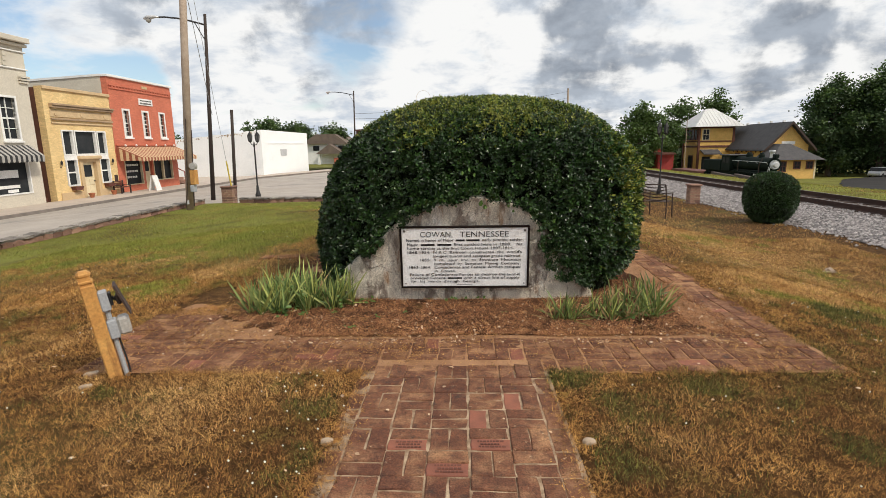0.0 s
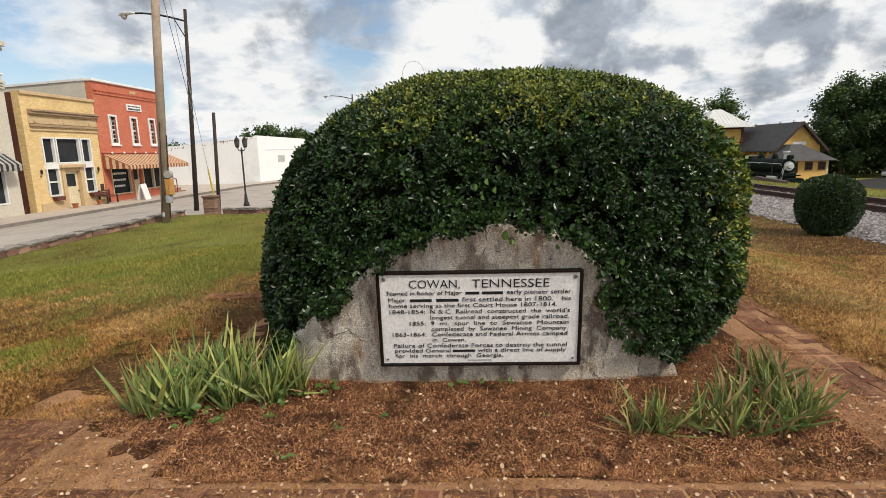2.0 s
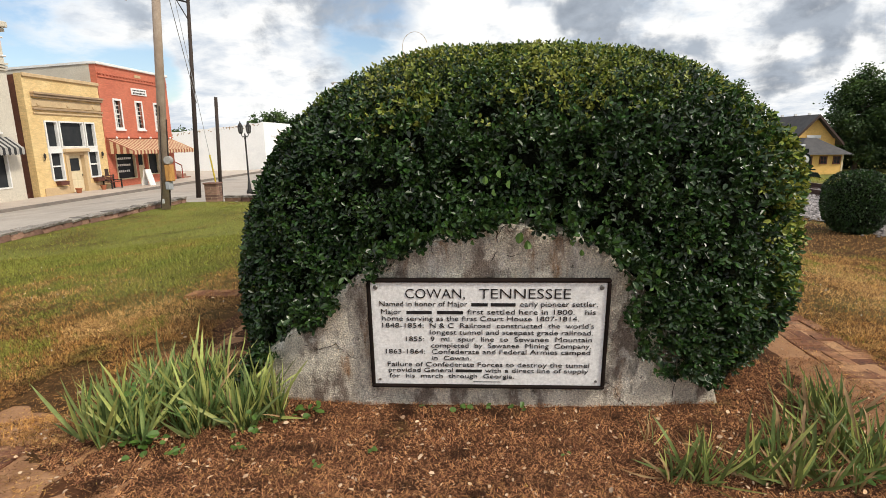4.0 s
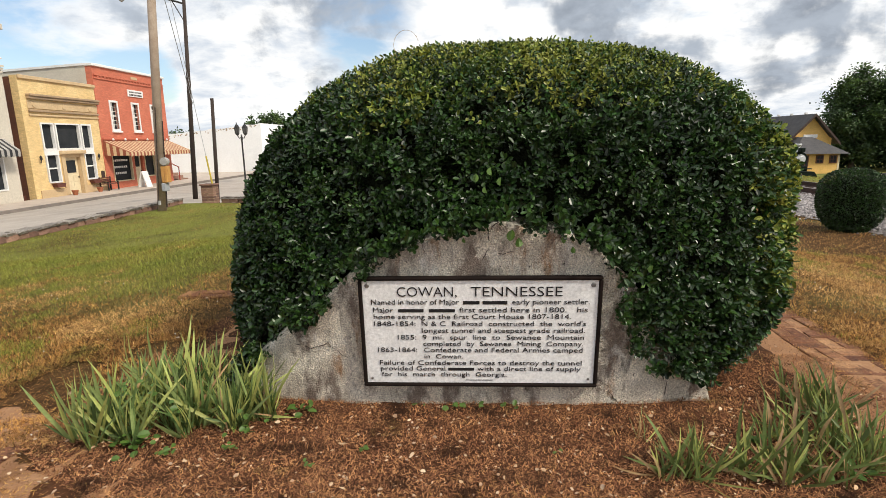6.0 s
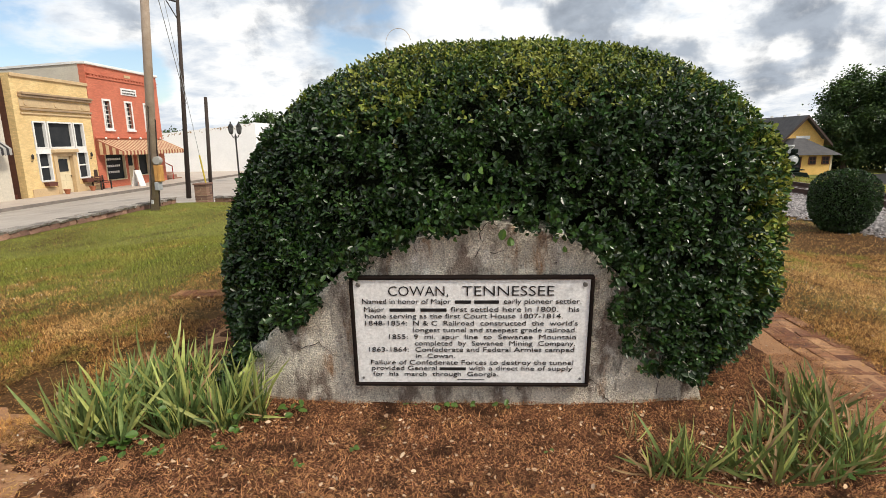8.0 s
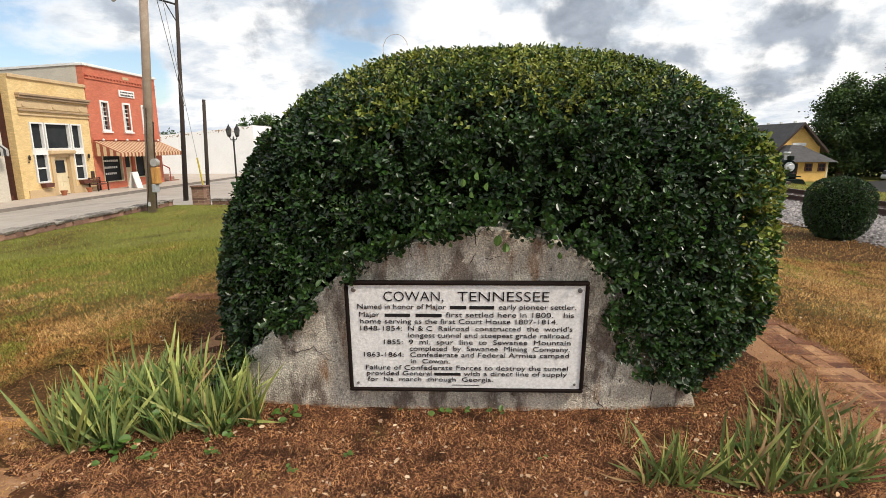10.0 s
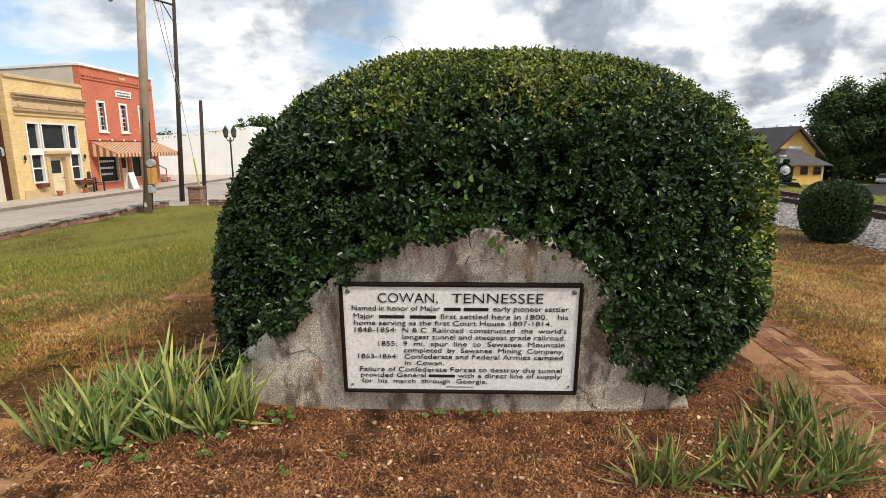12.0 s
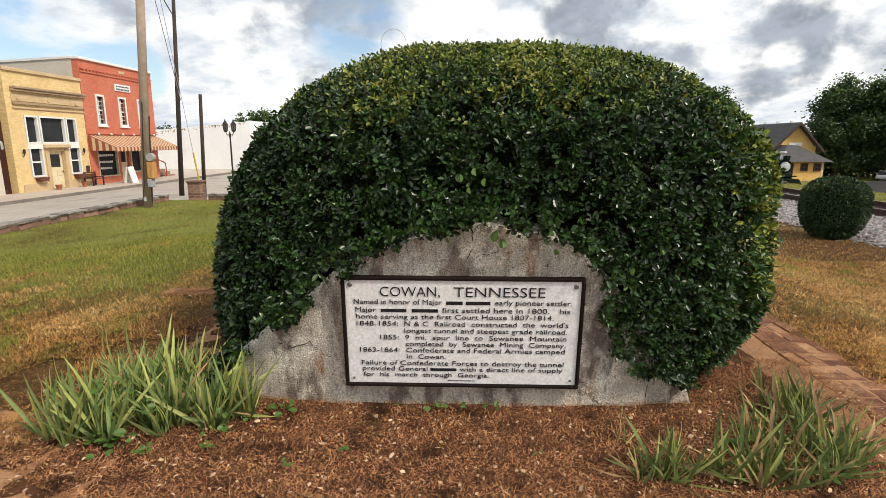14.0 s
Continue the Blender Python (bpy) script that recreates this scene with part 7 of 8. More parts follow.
def build_street_things():
    build_kerb_wall()
    u = thing("utility_pole", "distant slim wooden utility pole carrying the cables", "pole")
    bm = B()
    tube(bm, (14.0, 72.0, -1.5), (14.0, 72.0, 8.6), 0.16, 0.11, 10)
    part("pole", bm, M["oldwood"], u)
    brick_pier(-9.52, 21.15, -0.66, 0.05, 0.46, "short red brick pier at the corner of the lawn")
    build_utility_pole()
    street_lamp(-11.22, 23.27, -0.72, 0.42, 2.3, 7.85, "tall dark street lamp leaning over the road")
    street_lamp(-11.2, 56.0, -0.9, 0.15, 2.6, 8.1, "distant street lamp with a long curved arm")
    lantern_post(-9.98, 25.4, -0.79, 3.14, 0.21, "black cast iron post with two lanterns beside the road", 0.85)
    p = thing("timber_post", "slim dark old timber post standing by the brick pier", "post")
    bm = B()
    tube(bm, (-9.46, 21.55, -0.85), (-9.29, 21.55, 3.08), 0.07, 0.058, 10)
    part("post", bm, M["darkwood"], p, smooth=True)
    # sandwich board
    s = thing("sandwich_board", "white folding sandwich board on the pavement", "sign")
    for sgn in (-1, 1):
        bm = B()
        hexa(bm, [(-16.62 + sgn * 0.22, 27.10, -0.57), (-16.58 + sgn * 0.22, 27.10, -0.57), (-16.58 + sgn * 0.22, 27.55, -0.57), (-16.62 + sgn * 0.22, 27.55, -0.57),
                  (-16.62 + sgn * 0.02, 27.10, 0.22), (-16.58 + sgn * 0.02, 27.10, 0.22), (-16.58 + sgn * 0.02, 27.55, 0.22), (-16.62 + sgn * 0.02, 27.55, 0.22)])
        part("board", bm, M["whitepaint"], s)
    set_out(s)
    # pavement bench
    b = thing("pavement_bench", "brown slatted bench against the buff shop", "bench")
    for k in range(3):
        bm = B()
        box(bm, -17.45 + 0.14 * k, -17.34 + 0.14 * k, 25.25, 26.05, -0.27, -0.24, 0.006)
        part("seat_slat", bm, M["redbrown"], b)
    for k in range(3):
        bm = B()
        box(bm, -17.50, -17.46, 25.25, 26.05, -0.16 + 0.075 * k, -0.105 + 0.075 * k, 0.006)
        part("back_slat", bm, M["redbrown"], b)
    for y in (25.28, 25.98):
        bm = B()
        box(bm, -17.50, -17.45, y, y + 0.05, -0.57, 0.06)
        box(bm, -17.12, -17.07, y, y + 0.05, -0.57, -0.16)
        box(bm, -17.50, -17.07, y, y + 0.05, -0.19, -0.16)
        part("end_frame", bm, M["blackmetal"], b)
    set_out(b)
    for y in (23.4, 24.95):
        pot = thing("flower_pot", "terracotta pot on the pavement by the door", "pot", group="pots")
        bm = B()
        lathe(bm, [(0.08, 0), (0.12, 0.16), (0.135, 0.17), (0.135, 0.21)], 12, (-17.25, y, -0.57))
        part("pot", bm, M["terracotta"], pot)
        set_out(pot)
    st = thing("red_handrail", "small red painted steps and handrail beside the shop", "steps")
    bm = B()
    for k in range(3):
        box(bm, -17.9 - 0.3 * k, -17.6 - 0.3 * k, 32.1, 33.2, -0.66, -0.5 + 0.16 * k)
    part("steps", bm, M["redstone"], st)
    bm = B()
    path_tube(bm, [(-17.5, 32.1, -0.6), (-17.5, 32.1, 0.2), (-18.6, 32.1, 0.75), (-18.6, 32.1, -0.6)], 0.03, 6)
    part("rail", bm, M["caboose"], st, "red painted handrail")
    set_out(st)


build_street_things()


# ---------------------------------------------------------------- post with sockets by the walk
def build_service_post():
    p = thing("service_post", "leaning yellow pine post with grey sockets and flood lamp", "post")
    p.matrix_basis = pose(-2.43, 3.18, -0.03, 0, -8.0, 34)
    w = 0.042
    bm = B()
    box(bm, -w, w, -w, w, -0.25, 0.70, 0.008)
    box(bm, -w, w, -w, w, 0.712, 0.735, 0.006)
    box(bm, -w, w, -w, w, 0.747, 0.80, 0.02)
    box(bm, -w + 0.008, w - 0.008, -w + 0.008, w - 0.008, 0.69, 0.76)
    part("post", bm, M["pine"], p, "yellow treated pine with two grooves")
    bm = B()
    box(bm, w, w + 0.055, -0.042, 0.042, 0.50, 0.64, 0.008)
    part("socket_box", bm, M["greyplast"], p, "grey metal socket box")
    bm = B()
    path_tube(bm, [(w + 0.055, 0, 0.575), (w + 0.085, 0, 0.575), (w + 0.105, 0, 0.56)], 0.016, 8)
    box(bm, w + 0.055, w + 0.075, -0.03, 0.03, 0.53, 0.62, 0.006)
    part("lamp_bracket", bm, M["blackmetal"], p, "black swivel bracket")
    bm = B()
    hexa(bm, [(w + 0.150, -0.085, 0.455), (w + 0.160, -0.085, 0.455), (w + 0.160, 0.085, 0.455), (w + 0.150, 0.085, 0.455),
              (w + 0.098, -0.085, 0.665), (w + 0.112, -0.085, 0.67), (w + 0.112, 0.085, 0.67), (w + 0.098, 0.085, 0.665)])
    box(bm, w + 0.095, w + 0.125, -0.05, 0.05, 0.53, 0.60, 0.01)
    part("flood_lamp", bm, M["rustmetal"], p, "flat dark brown flood lamp")
    bm = B()
    box(bm, w, w + 0.06, -0.045, 0.045, 0.30, 0.435, 0.008)
    part("socket_box", bm, M["greyplast"], p, "grey socket box")
    bm = B()
    box(bm, w + 0.06, w + 0.135, -0.055, 0.055, 0.315, 0.44, 0.015)
    part("socket_cover", bm, M["clearplast"], p, "cloudy plastic rain cover")
    bm = B()
    path_tube(bm, [(w + 0.025, 0, 0.50), (w + 0.025, 0, 0.435)], 0.018, 8)
    path_tube(bm, [(w + 0.022, 0, 0.30), (w + 0.022, 0, -0.2)], 0.016, 8)
    part("conduit", bm, M["greyplast"], p, "grey conduit")
    bm = B()
    path_tube(bm, [(w + 0.045, 0.01, 0.30), (w + 0.05, 0.012, 0.1), (w + 0.045, 0.0, -0.1)], 0.006, 6)
    part("cord", bm, M["blackmetal"], p, "thin black cord")


build_service_post()


# ---------------------------------------------------------------- railway and station side
RAIL_X = (11.15, 12.60)
TRACK_Z = -0.50


def build_track():
    verts, faces = [], []
    ys = [-12, 0, 6, 10, 14, 18, 24, 32, 45, 60, 90]
    sect = [(7.95, -0.05), (8.5, 0.02), (10.6, 0.03), (10.95, 0.03), (12.95, 0.03), (13.4, -0.06)]
    for y in ys:
        for x, z in sect:
            verts.append((x + 0.2 * noise.noise((x, y * 0.7, 0)) * (x < 8.2), y, z + TRACK_Z))
    n = len(sect)
    faces = [(j * n + i, j * n + i + 1, (j + 1) * n + i + 1, (j + 1) * n + i) for j in range(len(ys) - 1) for i in range(n - 1)]
    bed = pyd("ballast_bed", verts, faces, M["ballast_bed"])
    bed.data.materials.append(M["trackbed"])
    for p in bed.data.polygons:
        if p.center.x > 10.9:
            p.material_index = 1
    tagged(bed, "grey gravel bed of the railway track", "gravel", kind="structure")
    r = random.Random(17)
    v, f = [], []
    tops = [(0, 0, 1), (0.9, 0.1, 0.25), (0.2, 0.95, 0.15), (-0.9, 0.2, 0.3), (-0.1, -0.9, 0.2), (0, 0, -0.7)]
    tri = ((0, 1, 2), (0, 2, 3), (0, 3, 4), (0, 4, 1), (5, 2, 1), (5, 3, 2), (5, 4, 3), (5, 1, 4))
    for i in range(20000):
        y = 7.0 + 30 * r.random() ** 1.5
        x = 7.95 + abs(r.gauss(0, 0.16)) * (r.random() < 0.15) * -1 + r.uniform(0, 3.1) if r.random() < 0.97 else r.uniform(11.2, 13.0)
        s = r.uniform(0.025, 0.06)
        z = TRACK_Z + interp(x, [(7.0, -0.01), (7.95, 0.0), (8.5, 0.02), (10.6, 0.035), (14.3, 0.03)])
        a = r.uniform(0, 6.283)
        c, sn = math.cos(a), math.sin(a)
        k = len(v)
        for px, py, pz in tops:
            px, py, pz = px * r.uniform(0.7, 1.2), py * r.uniform(0.6, 1.1), pz * r.uniform(0.5, 0.9)
            v.append((x + s * (px * c - py * sn), y + s * (px * sn + py * c), z + s * pz))
        f += [tuple(k + j for j in t) for t in tri]
    tagged(pyd("ballast_stones", v, f, M["ballast"]), "loose grey crushed stone along the track", "gravel", kind="stuff")
    t = thing("railway_track", "rusty railway track with tarred sleepers in gravel", "railway track")
    for x in RAIL_X:
        bm = B()
        prism(bm, [(x + u, w + TRACK_Z) for u, w in ((-0.07, 0.035), (0.07, 0.035), (0.07, 0.05), (0.012, 0.065), (0.012, 0.15), (0.035, 0.16), (0.035, 0.205), (-0.035, 0.205), (-0.035, 0.16), (-0.012, 0.15), (-0.012, 0.065), (-0.07, 0.05))], "y", -12, 90)
        rail = part("rail", bm, M["rail"], t, "rust brown rail")
        bm = B()
        box(bm, x - 0.028, x + 0.028, -12, 90, TRACK_Z + 0.205, TRACK_Z + 0.209)
        part("rail_head", bm, M["railtop"], rail, "worn shiny rail head")
    bm = B()
    box(bm, -1.25, 1.25, -0.11, 0.11, -0.1, 0.05, 0.01)
    me = bpy.data.meshes.new("sleeper")
    bm.to_mesh(me)
    bm.free()
    me.materials.append(M["sleeper"])
    for i in range(110):
        ob = new("sleeper", me)
        ob.parent = t
        ob.matrix_basis = pose(11.88 + r.uniform(-0.04, 0.04), 3.0 + i * 0.55, TRACK_Z, 0, 0, r.uniform(-1, 1))
    # old timbers lying beyond the track
    for x, y, l, a in ((17.5, 36.0, 5.5, 80), (16.4, 31.0, 4.5, 78), (17.6, 21.0, 2.4, 62), (20.5, 43.0, 6.0, 82)):
        bm = B()
        box(bm, -l / 2, l / 2, -0.12, 0.12, -0.05, 0.18, 0.02)
        ob = part("old_timber", bm, M["sleeper"])
        ob.matrix_basis = pose(x, y, ground_z(x, y), 0, 0, a)
        tagged(ob, "dark old timber lying in the grass past the track", "timber", group="old timbers")


def build_round_shrub():
    s = thing("round_shrub", "clipped round dark green shrub beside the track", "shrub")
    r = random.Random(77)
    cx, cy, a, h, zb = 7.68, 13.30, 0.555, 1.26, -0.52
    # near-black shell again, the shade among the twigs put into its colour
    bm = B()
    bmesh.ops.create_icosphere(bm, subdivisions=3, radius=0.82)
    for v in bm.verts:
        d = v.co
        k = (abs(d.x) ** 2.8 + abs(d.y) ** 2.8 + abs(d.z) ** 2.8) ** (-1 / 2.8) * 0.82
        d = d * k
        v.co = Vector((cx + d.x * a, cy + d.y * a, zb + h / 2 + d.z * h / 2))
    part("core", bm, M["dark_core"], s, "near-black shell painted as the twigs and shade inside", smooth=True)
    items = []
    for i in range(15000):
        d = Vector((r.gauss(0, 1), r.gauss(0, 1), r.gauss(0, 1))).normalized()
        k = (abs(d.x) ** 2.8 + abs(d.y) ** 2.8 + abs(d.z) ** 2.8) ** (-1 / 2.8)
        q = d * k * (1.0 - min(0.2, r.expovariate(18)) + 0.05 * noise.noise(d * 3))
        squeeze = 1 - 0.16 * smoothstep((0.0 - q.z))
        p = Vector((cx + q.x * a * squeeze, cy + q.y * a * squeeze, zb + h / 2 + q.z * h / 2))
        items.append((p, d + Vector((r.gauss(0, 0.6), r.gauss(0, 0.6), r.gauss(0, 0.6))), d + Vector((r.gauss(0, 0.5), r.gauss(0, 0.5), r.gauss(0.2, 0.5))), r.uniform(0.03, 0.05), r.uniform(0.016, 0.026)))
    v, f = leaf_cloud(items[:11600])
    tagged(pyd("foliage", v, f, M["leaf"], s), kind="stuff")
    v, f = leaf_cloud(items[11600:])
    tagged(pyd("foliage", v, f, M["leaf_light"], s), kind="stuff")


def build_metal_seat():
    """A dark iron garden chair, with ladder slats that dip in the middle."""
    b = thing("garden_chair", "dark iron garden chair with curved ladder back on the lawn", "chair")
    b.matrix_basis = pose(5.08, 13.75, ground_z(5.1, 13.7), 0, 0, 140) @ Matrix.Scale(1.08, 4)
    L, D = 0.27, 0.40
    for x in (-L, L):
        bm = B()
        path_tube(bm, [(x, D / 2, 0), (x, D / 2 - 0.02, 0.40), (x, D / 2 + 0.10, 0.80)], 0.016, 6)
        part("back_leg", bm, M["rustmetal"], b)
        bm = B()
        path_tube(bm, [(x, -D / 2 - 0.03, 0), (x, -D / 2, 0.40)], 0.016, 6)
        part("front_leg", bm, M["rustmetal"], b)
        bm = B()
        path_tube(bm, [(x, -D / 2, 0.38), (x, -D / 2, 0.58), (x, D / 2 + 0.05, 0.60)], 0.014, 6)
        part("arm", bm, M["rustmetal"], b)
    for k in range(6):
        bm = B()
        y = -D / 2 + D * k / 5
        box(bm, -L, L, y - 0.028, y + 0.028, 0.385, 0.40, 0.004)
        part("seat_slat", bm, M["rustmetal"], b)
    for k in range(5):
        z = 0.46 + 0.075 * k
        y = D / 2 + 0.02 + 0.02 * k
        bm = B()
        path_tube(bm, [(-L + 2 * L * q / 10, y, z - 0.04 * math.sin(math.pi * q / 10)) for q in range(11)], 0.013, 6)
        part("back_slat", bm, M["rustmetal"], b)
    bm = B()
    path_tube(bm, [(-L, D / 2 + 0.1, 0.80), (L, D / 2 + 0.1, 0.80)], 0.016, 6)
    part("top_rail", bm, M["rustmetal"], b)


STATION = Matrix.Translation((-0.029, -0.167, 1.534)) @ pose(0, 0, 0, 0, 0, 0.3) @ Matrix.Scale(1.42, 4) @ Matrix.Translation((0.029, 0.167, -1.534))


def station_out(ob):
    for c in ob.children:
        c.matrix_basis = STATION @ c.matrix_basis
    return ob


def plain_window(parent, face, a0, a1, z0, z1, plane, cols=2, rows=2, mat="redbrown"):
    """A framed window on a wall of plane x or y (face 'x' or 'y'), the glass set in the frame."""
    def bx(bm, p0, p1, u0, u1, w0, w1):
        if face == "x":
            box(bm, p0, p1, u0, u1, w0, w1)
        else:
            box(bm, u0, u1, p0, p1, w0, w1)
    bm = B()
    t = 0.09
    bx(bm, plane - 0.05, plane + 0.1, a0, a0 + t, z0, z1)
    bx(bm, plane - 0.05, plane + 0.1, a1 - t, a1, z0, z1)
    bx(bm, plane - 0.05, plane + 0.1, a0 + t, a1 - t, z1 - t, z1)
    bx(bm, plane - 0.05, plane + 0.1, a0 + t, a1 - t, z0, z0 + t)
    for i in range(1, cols):
        u = a0 + (a1 - a0) * i / cols
        bx(bm, plane - 0.03, plane + 0.05, u - 0.025, u + 0.025, z0 + t, z1 - t)
    for i in range(1, rows):
        z = z0 + (z1 - z0) * i / rows
        bx(bm, plane - 0.028, plane + 0.052, a0 + t, a1 - t, z - 0.025, z + 0.025)
    w = part("window", bm, M[mat], parent, "dark framed window")
    bm = B()
    bx(bm, plane - 0.02, plane - 0.012, a0 + t, a1 - t, z0 + t, z1 - t)
    part("pane", bm, M["glass"], w)


def build_depot():
    d = thing("station_depot", "ochre yellow wooden railway depot with dark gable roof", "building", group="station buildings")
    x0, x1, y0, y1, zb, ze, zr = 33.9, 38.4, 60.0, 74.0, -2.5, 1.06, 3.45
    xm = (x0 + x1) / 2
    for nm, args in (("side_wall", (x0, x0 + 0.2, y0, y1, zb, ze)), ("side_wall", (x1 - 0.2, x1, y0, y1, zb, ze))):
        bm = B()
        box(bm, *args)
        part(nm, bm, M["ochre"], d)
    for ya in (y0, y1 - 0.2):
        bm = B()
        prism(bm, [(x0 + 0.2, zb), (x1 - 0.2, zb), (x1 - 0.2, ze), (xm, zr - 0.15), (x0 + 0.2, ze)], "y", ya + 0.001, ya + 0.2)
        part("gable_wall", bm, M["ochre"], d, "ochre boarded gable")
    for s in (-1, 1):
        bm = B()
        xe = xm + s * (xm - x0 + 0.55)
        k = (zr - ze) / (xm - x0)
        zl = ze - 0.55 * k
        hexa(bm, [(xm, y0 - 0.6, zr - 0.1), (xe, y0 - 0.6, zl - 0.1), (xe, y1 + 0.4, zl - 0.1), (xm, y1 + 0.4, zr - 0.1), (xm, y0 - 0.6, zr + 0.06), (xe, y0 - 0.6, zl + 0.06), (xe, y1 + 0.4, zl + 0.06), (xm, y1 + 0.4, zr + 0.06)])
        part("roof_slope", bm, M["roof_dark"], d, "dark shingle roof")
        bm = B()
        hexa(bm, [(xm, y0 - 0.66, zr - 0.22), (xe, y0 - 0.66, zl - 0.22), (xe, y0 - 0.601, zl - 0.22), (xm, y0 - 0.601, zr - 0.22), (xm, y0 - 0.66, zr + 0.07), (xe, y0 - 0.66, zl + 0.07), (xe, y0 - 0.601, zl + 0.07), (xm, y0 - 0.601, zr + 0.07)])
        part("barge_board", bm, M["rustmetal"], d)
    for y in (61, 63.5, 66, 68.5):
        bm = B()
        box(bm, xm - 0.1, xm + 0.1, y, y + 0.25, zr + 0.05, zr + 0.25)
        part("ridge_vent", bm, M["whitepaint"], d)
    for i in range(13):
        y = y0 + 1.0 + i
        bm = B()
        prism(bm, [(x0 - 0.5, ze - 0.35), (x0, ze - 0.9), (x0, ze - 0.35)], "y", y, y + 0.1)
        part("eave_bracket", bm, M["redbrown"], d)
    for y in (62.5, 65.5, 68.5):
        plain_window(d, "x", y, y + 1.0, -1.4, 0.1, x0 - 0.05)
    bm = B()
    box(bm, xm - 0.7, xm + 0.75, y0 - 0.06, y0 - 0.002, 1.05, 1.4, 0.02)
    part("sign_board", bm, M["whitepaint"], d, "white sign board")
    # low hipped annex before the gable
    a0, a1, b0, b1, az, ez = 33.1, 37.3, 56.8, 60.0, -2.5, -0.45
    bm = B()
    box(bm, a0, a1, b0, b1 - 0.002, az, ez)
    part("annex_wall", bm, M["ochre"], d, "ochre annex wall")
    bm = B()
    e = 0.6
    prism_pts = [(a0 - e, b0 - e, ez - 0.05), (a1 + e, b0 - e, ez - 0.05), (a1 + e, b1 - 0.01, ez - 0.05), (a0 - e, b1 - 0.01, ez - 0.05)]
    v = [bm.verts.new(p) for p in prism_pts] + [bm.verts.new((a0 + 1.5, b0 + 1.9, 1.15)), bm.verts.new((a1 - 1.7, b0 + 1.9, 1.15)), bm.verts.new((a1 - 1.7, b1 - 0.01, 1.15)), bm.verts.new((a0 + 1.5, b1 - 0.01, 1.15))]
    for f in ((0, 1, 5, 4), (1, 2, 6, 5), (2, 3, 7, 6), (3, 0, 4, 7), (4, 5, 6, 7), (3, 2, 1, 0)):
        bm.faces.new([v[i] for i in f])
    part("annex_roof", bm, M["roof_dark"], d, "grey hipped roof")
    for xa in (33.55, 35.0, 36.3):
        plain_window(d, "y", xa, xa + 0.72, -1.75 if xa < 34 else -1.45, -0.65, b0 - 0.05)
    bm = B()
    box(bm, a0 - 0.02, a0 + 0.14, b0 - 0.03, b0 - 0.002, az, ez)
    box(bm, a1 - 0.14, a1 + 0.02, b0 - 0.03, b0 - 0.002, az, ez)
    part("corner_board", bm, M["cream"], d)
    station_out(d)

    t = thing("signal_tower", "two storey ochre station tower with white metal pyramid roof", "building", group="station buildings")
    x0, x1, y0, y1, zb, zm, ze = 30.0, 34.2, 68.0, 72.4, -2.9, 0.9, 3.35
    bm = B()
    box(bm, x0, x1, y0, y1, zb, ze)
    part("wall", bm, M["ochre"], t)
    for za, zc, o in ((zm - 0.12, zm + 0.12, 0.08), (1.45, 1.6, 0.06), (ze - 0.25, ze, 0.10)):
        bm = B()
        box(bm, x0 - o, x1 + o, y0 - o, y1 + o, za, zc)
        part("band", bm, M["redbrown"], t)
    for x, y in ((x0, y0), (x0, y1), (x1, y0)):
        bm = B()
        box(bm, x - 0.12, x + 0.12, y - 0.12, y + 0.12, zb, ze - 0.25)
        part("corner_board", bm, M["redbrown"], t)
    for k in range(4):
        ya = y0 + 0.35 + k * 0.95
        plain_window(t, "x", ya, ya + 0.85, 1.7, 3.05, x0 - 0.05, 2, 1)
    plain_window(t, "x", y0 + 1.3, y0 + 2.6, -2.2, -0.2, x0 - 0.05)
    plain_window(t, "y", x0 + 0.35, x0 + 1.25, 1.65, 3.05, y0 - 0.05, 2, 2, "cream")
    bm = B()
    e = 1.0
    v = [bm.verts.new(p) for p in ((x0 - e, y0 - e, ze - 0.05), (x1 + e, y0 - e, ze - 0.05), (x1 + e, y1 + e, ze - 0.05), (x0 - e, y1 + e, ze - 0.05), (x0 + 1.6, (y0 + y1) / 2, 5.6), (x1 - 1.6, (y0 + y1) / 2, 5.6))]
    for f in ((0, 1, 5, 4), (1, 2, 5), (2, 3, 4, 5), (3, 0, 4), (3, 2, 1, 0)):
        bm.faces.new([v[i] for i in f])
    part("roof", bm, M["roof_white"], t, "white standing seam metal roof")
    for k in range(14):
        x = x0 - 0.7 + k * 0.43
        top = min(1.0, max(0.0, min((x - x0 + e) / 2.6, (x1 + e - x) / 2.6)))
        bm = B()
        tube(bm, (x, y0 - e, ze + 0.0), (x, y0 - e + 3.2 * top, ze + 2.27 * top * 0.99), 0.03, 0.03, 5)
        part("roof_seam", bm, M["whitepaint"], t)
    bm = B()
    prism(bm, [(y0 - 1.2, 0.05), (y0, 0.55), (y0, 0.4), (y0 - 1.2, -0.08)], "x", x0 + 0.2, x0 + 2.4)
    part("porch_roof", bm, M["roof_dark"], t)
    bm = B()
    box(bm, x0 + 0.5, x0 + 1.5, y0 - 0.06, y0 - 0.01, zb, -0.35)
    part("door", bm, M["glass"], t, "dark doorway")
    station_out(t)


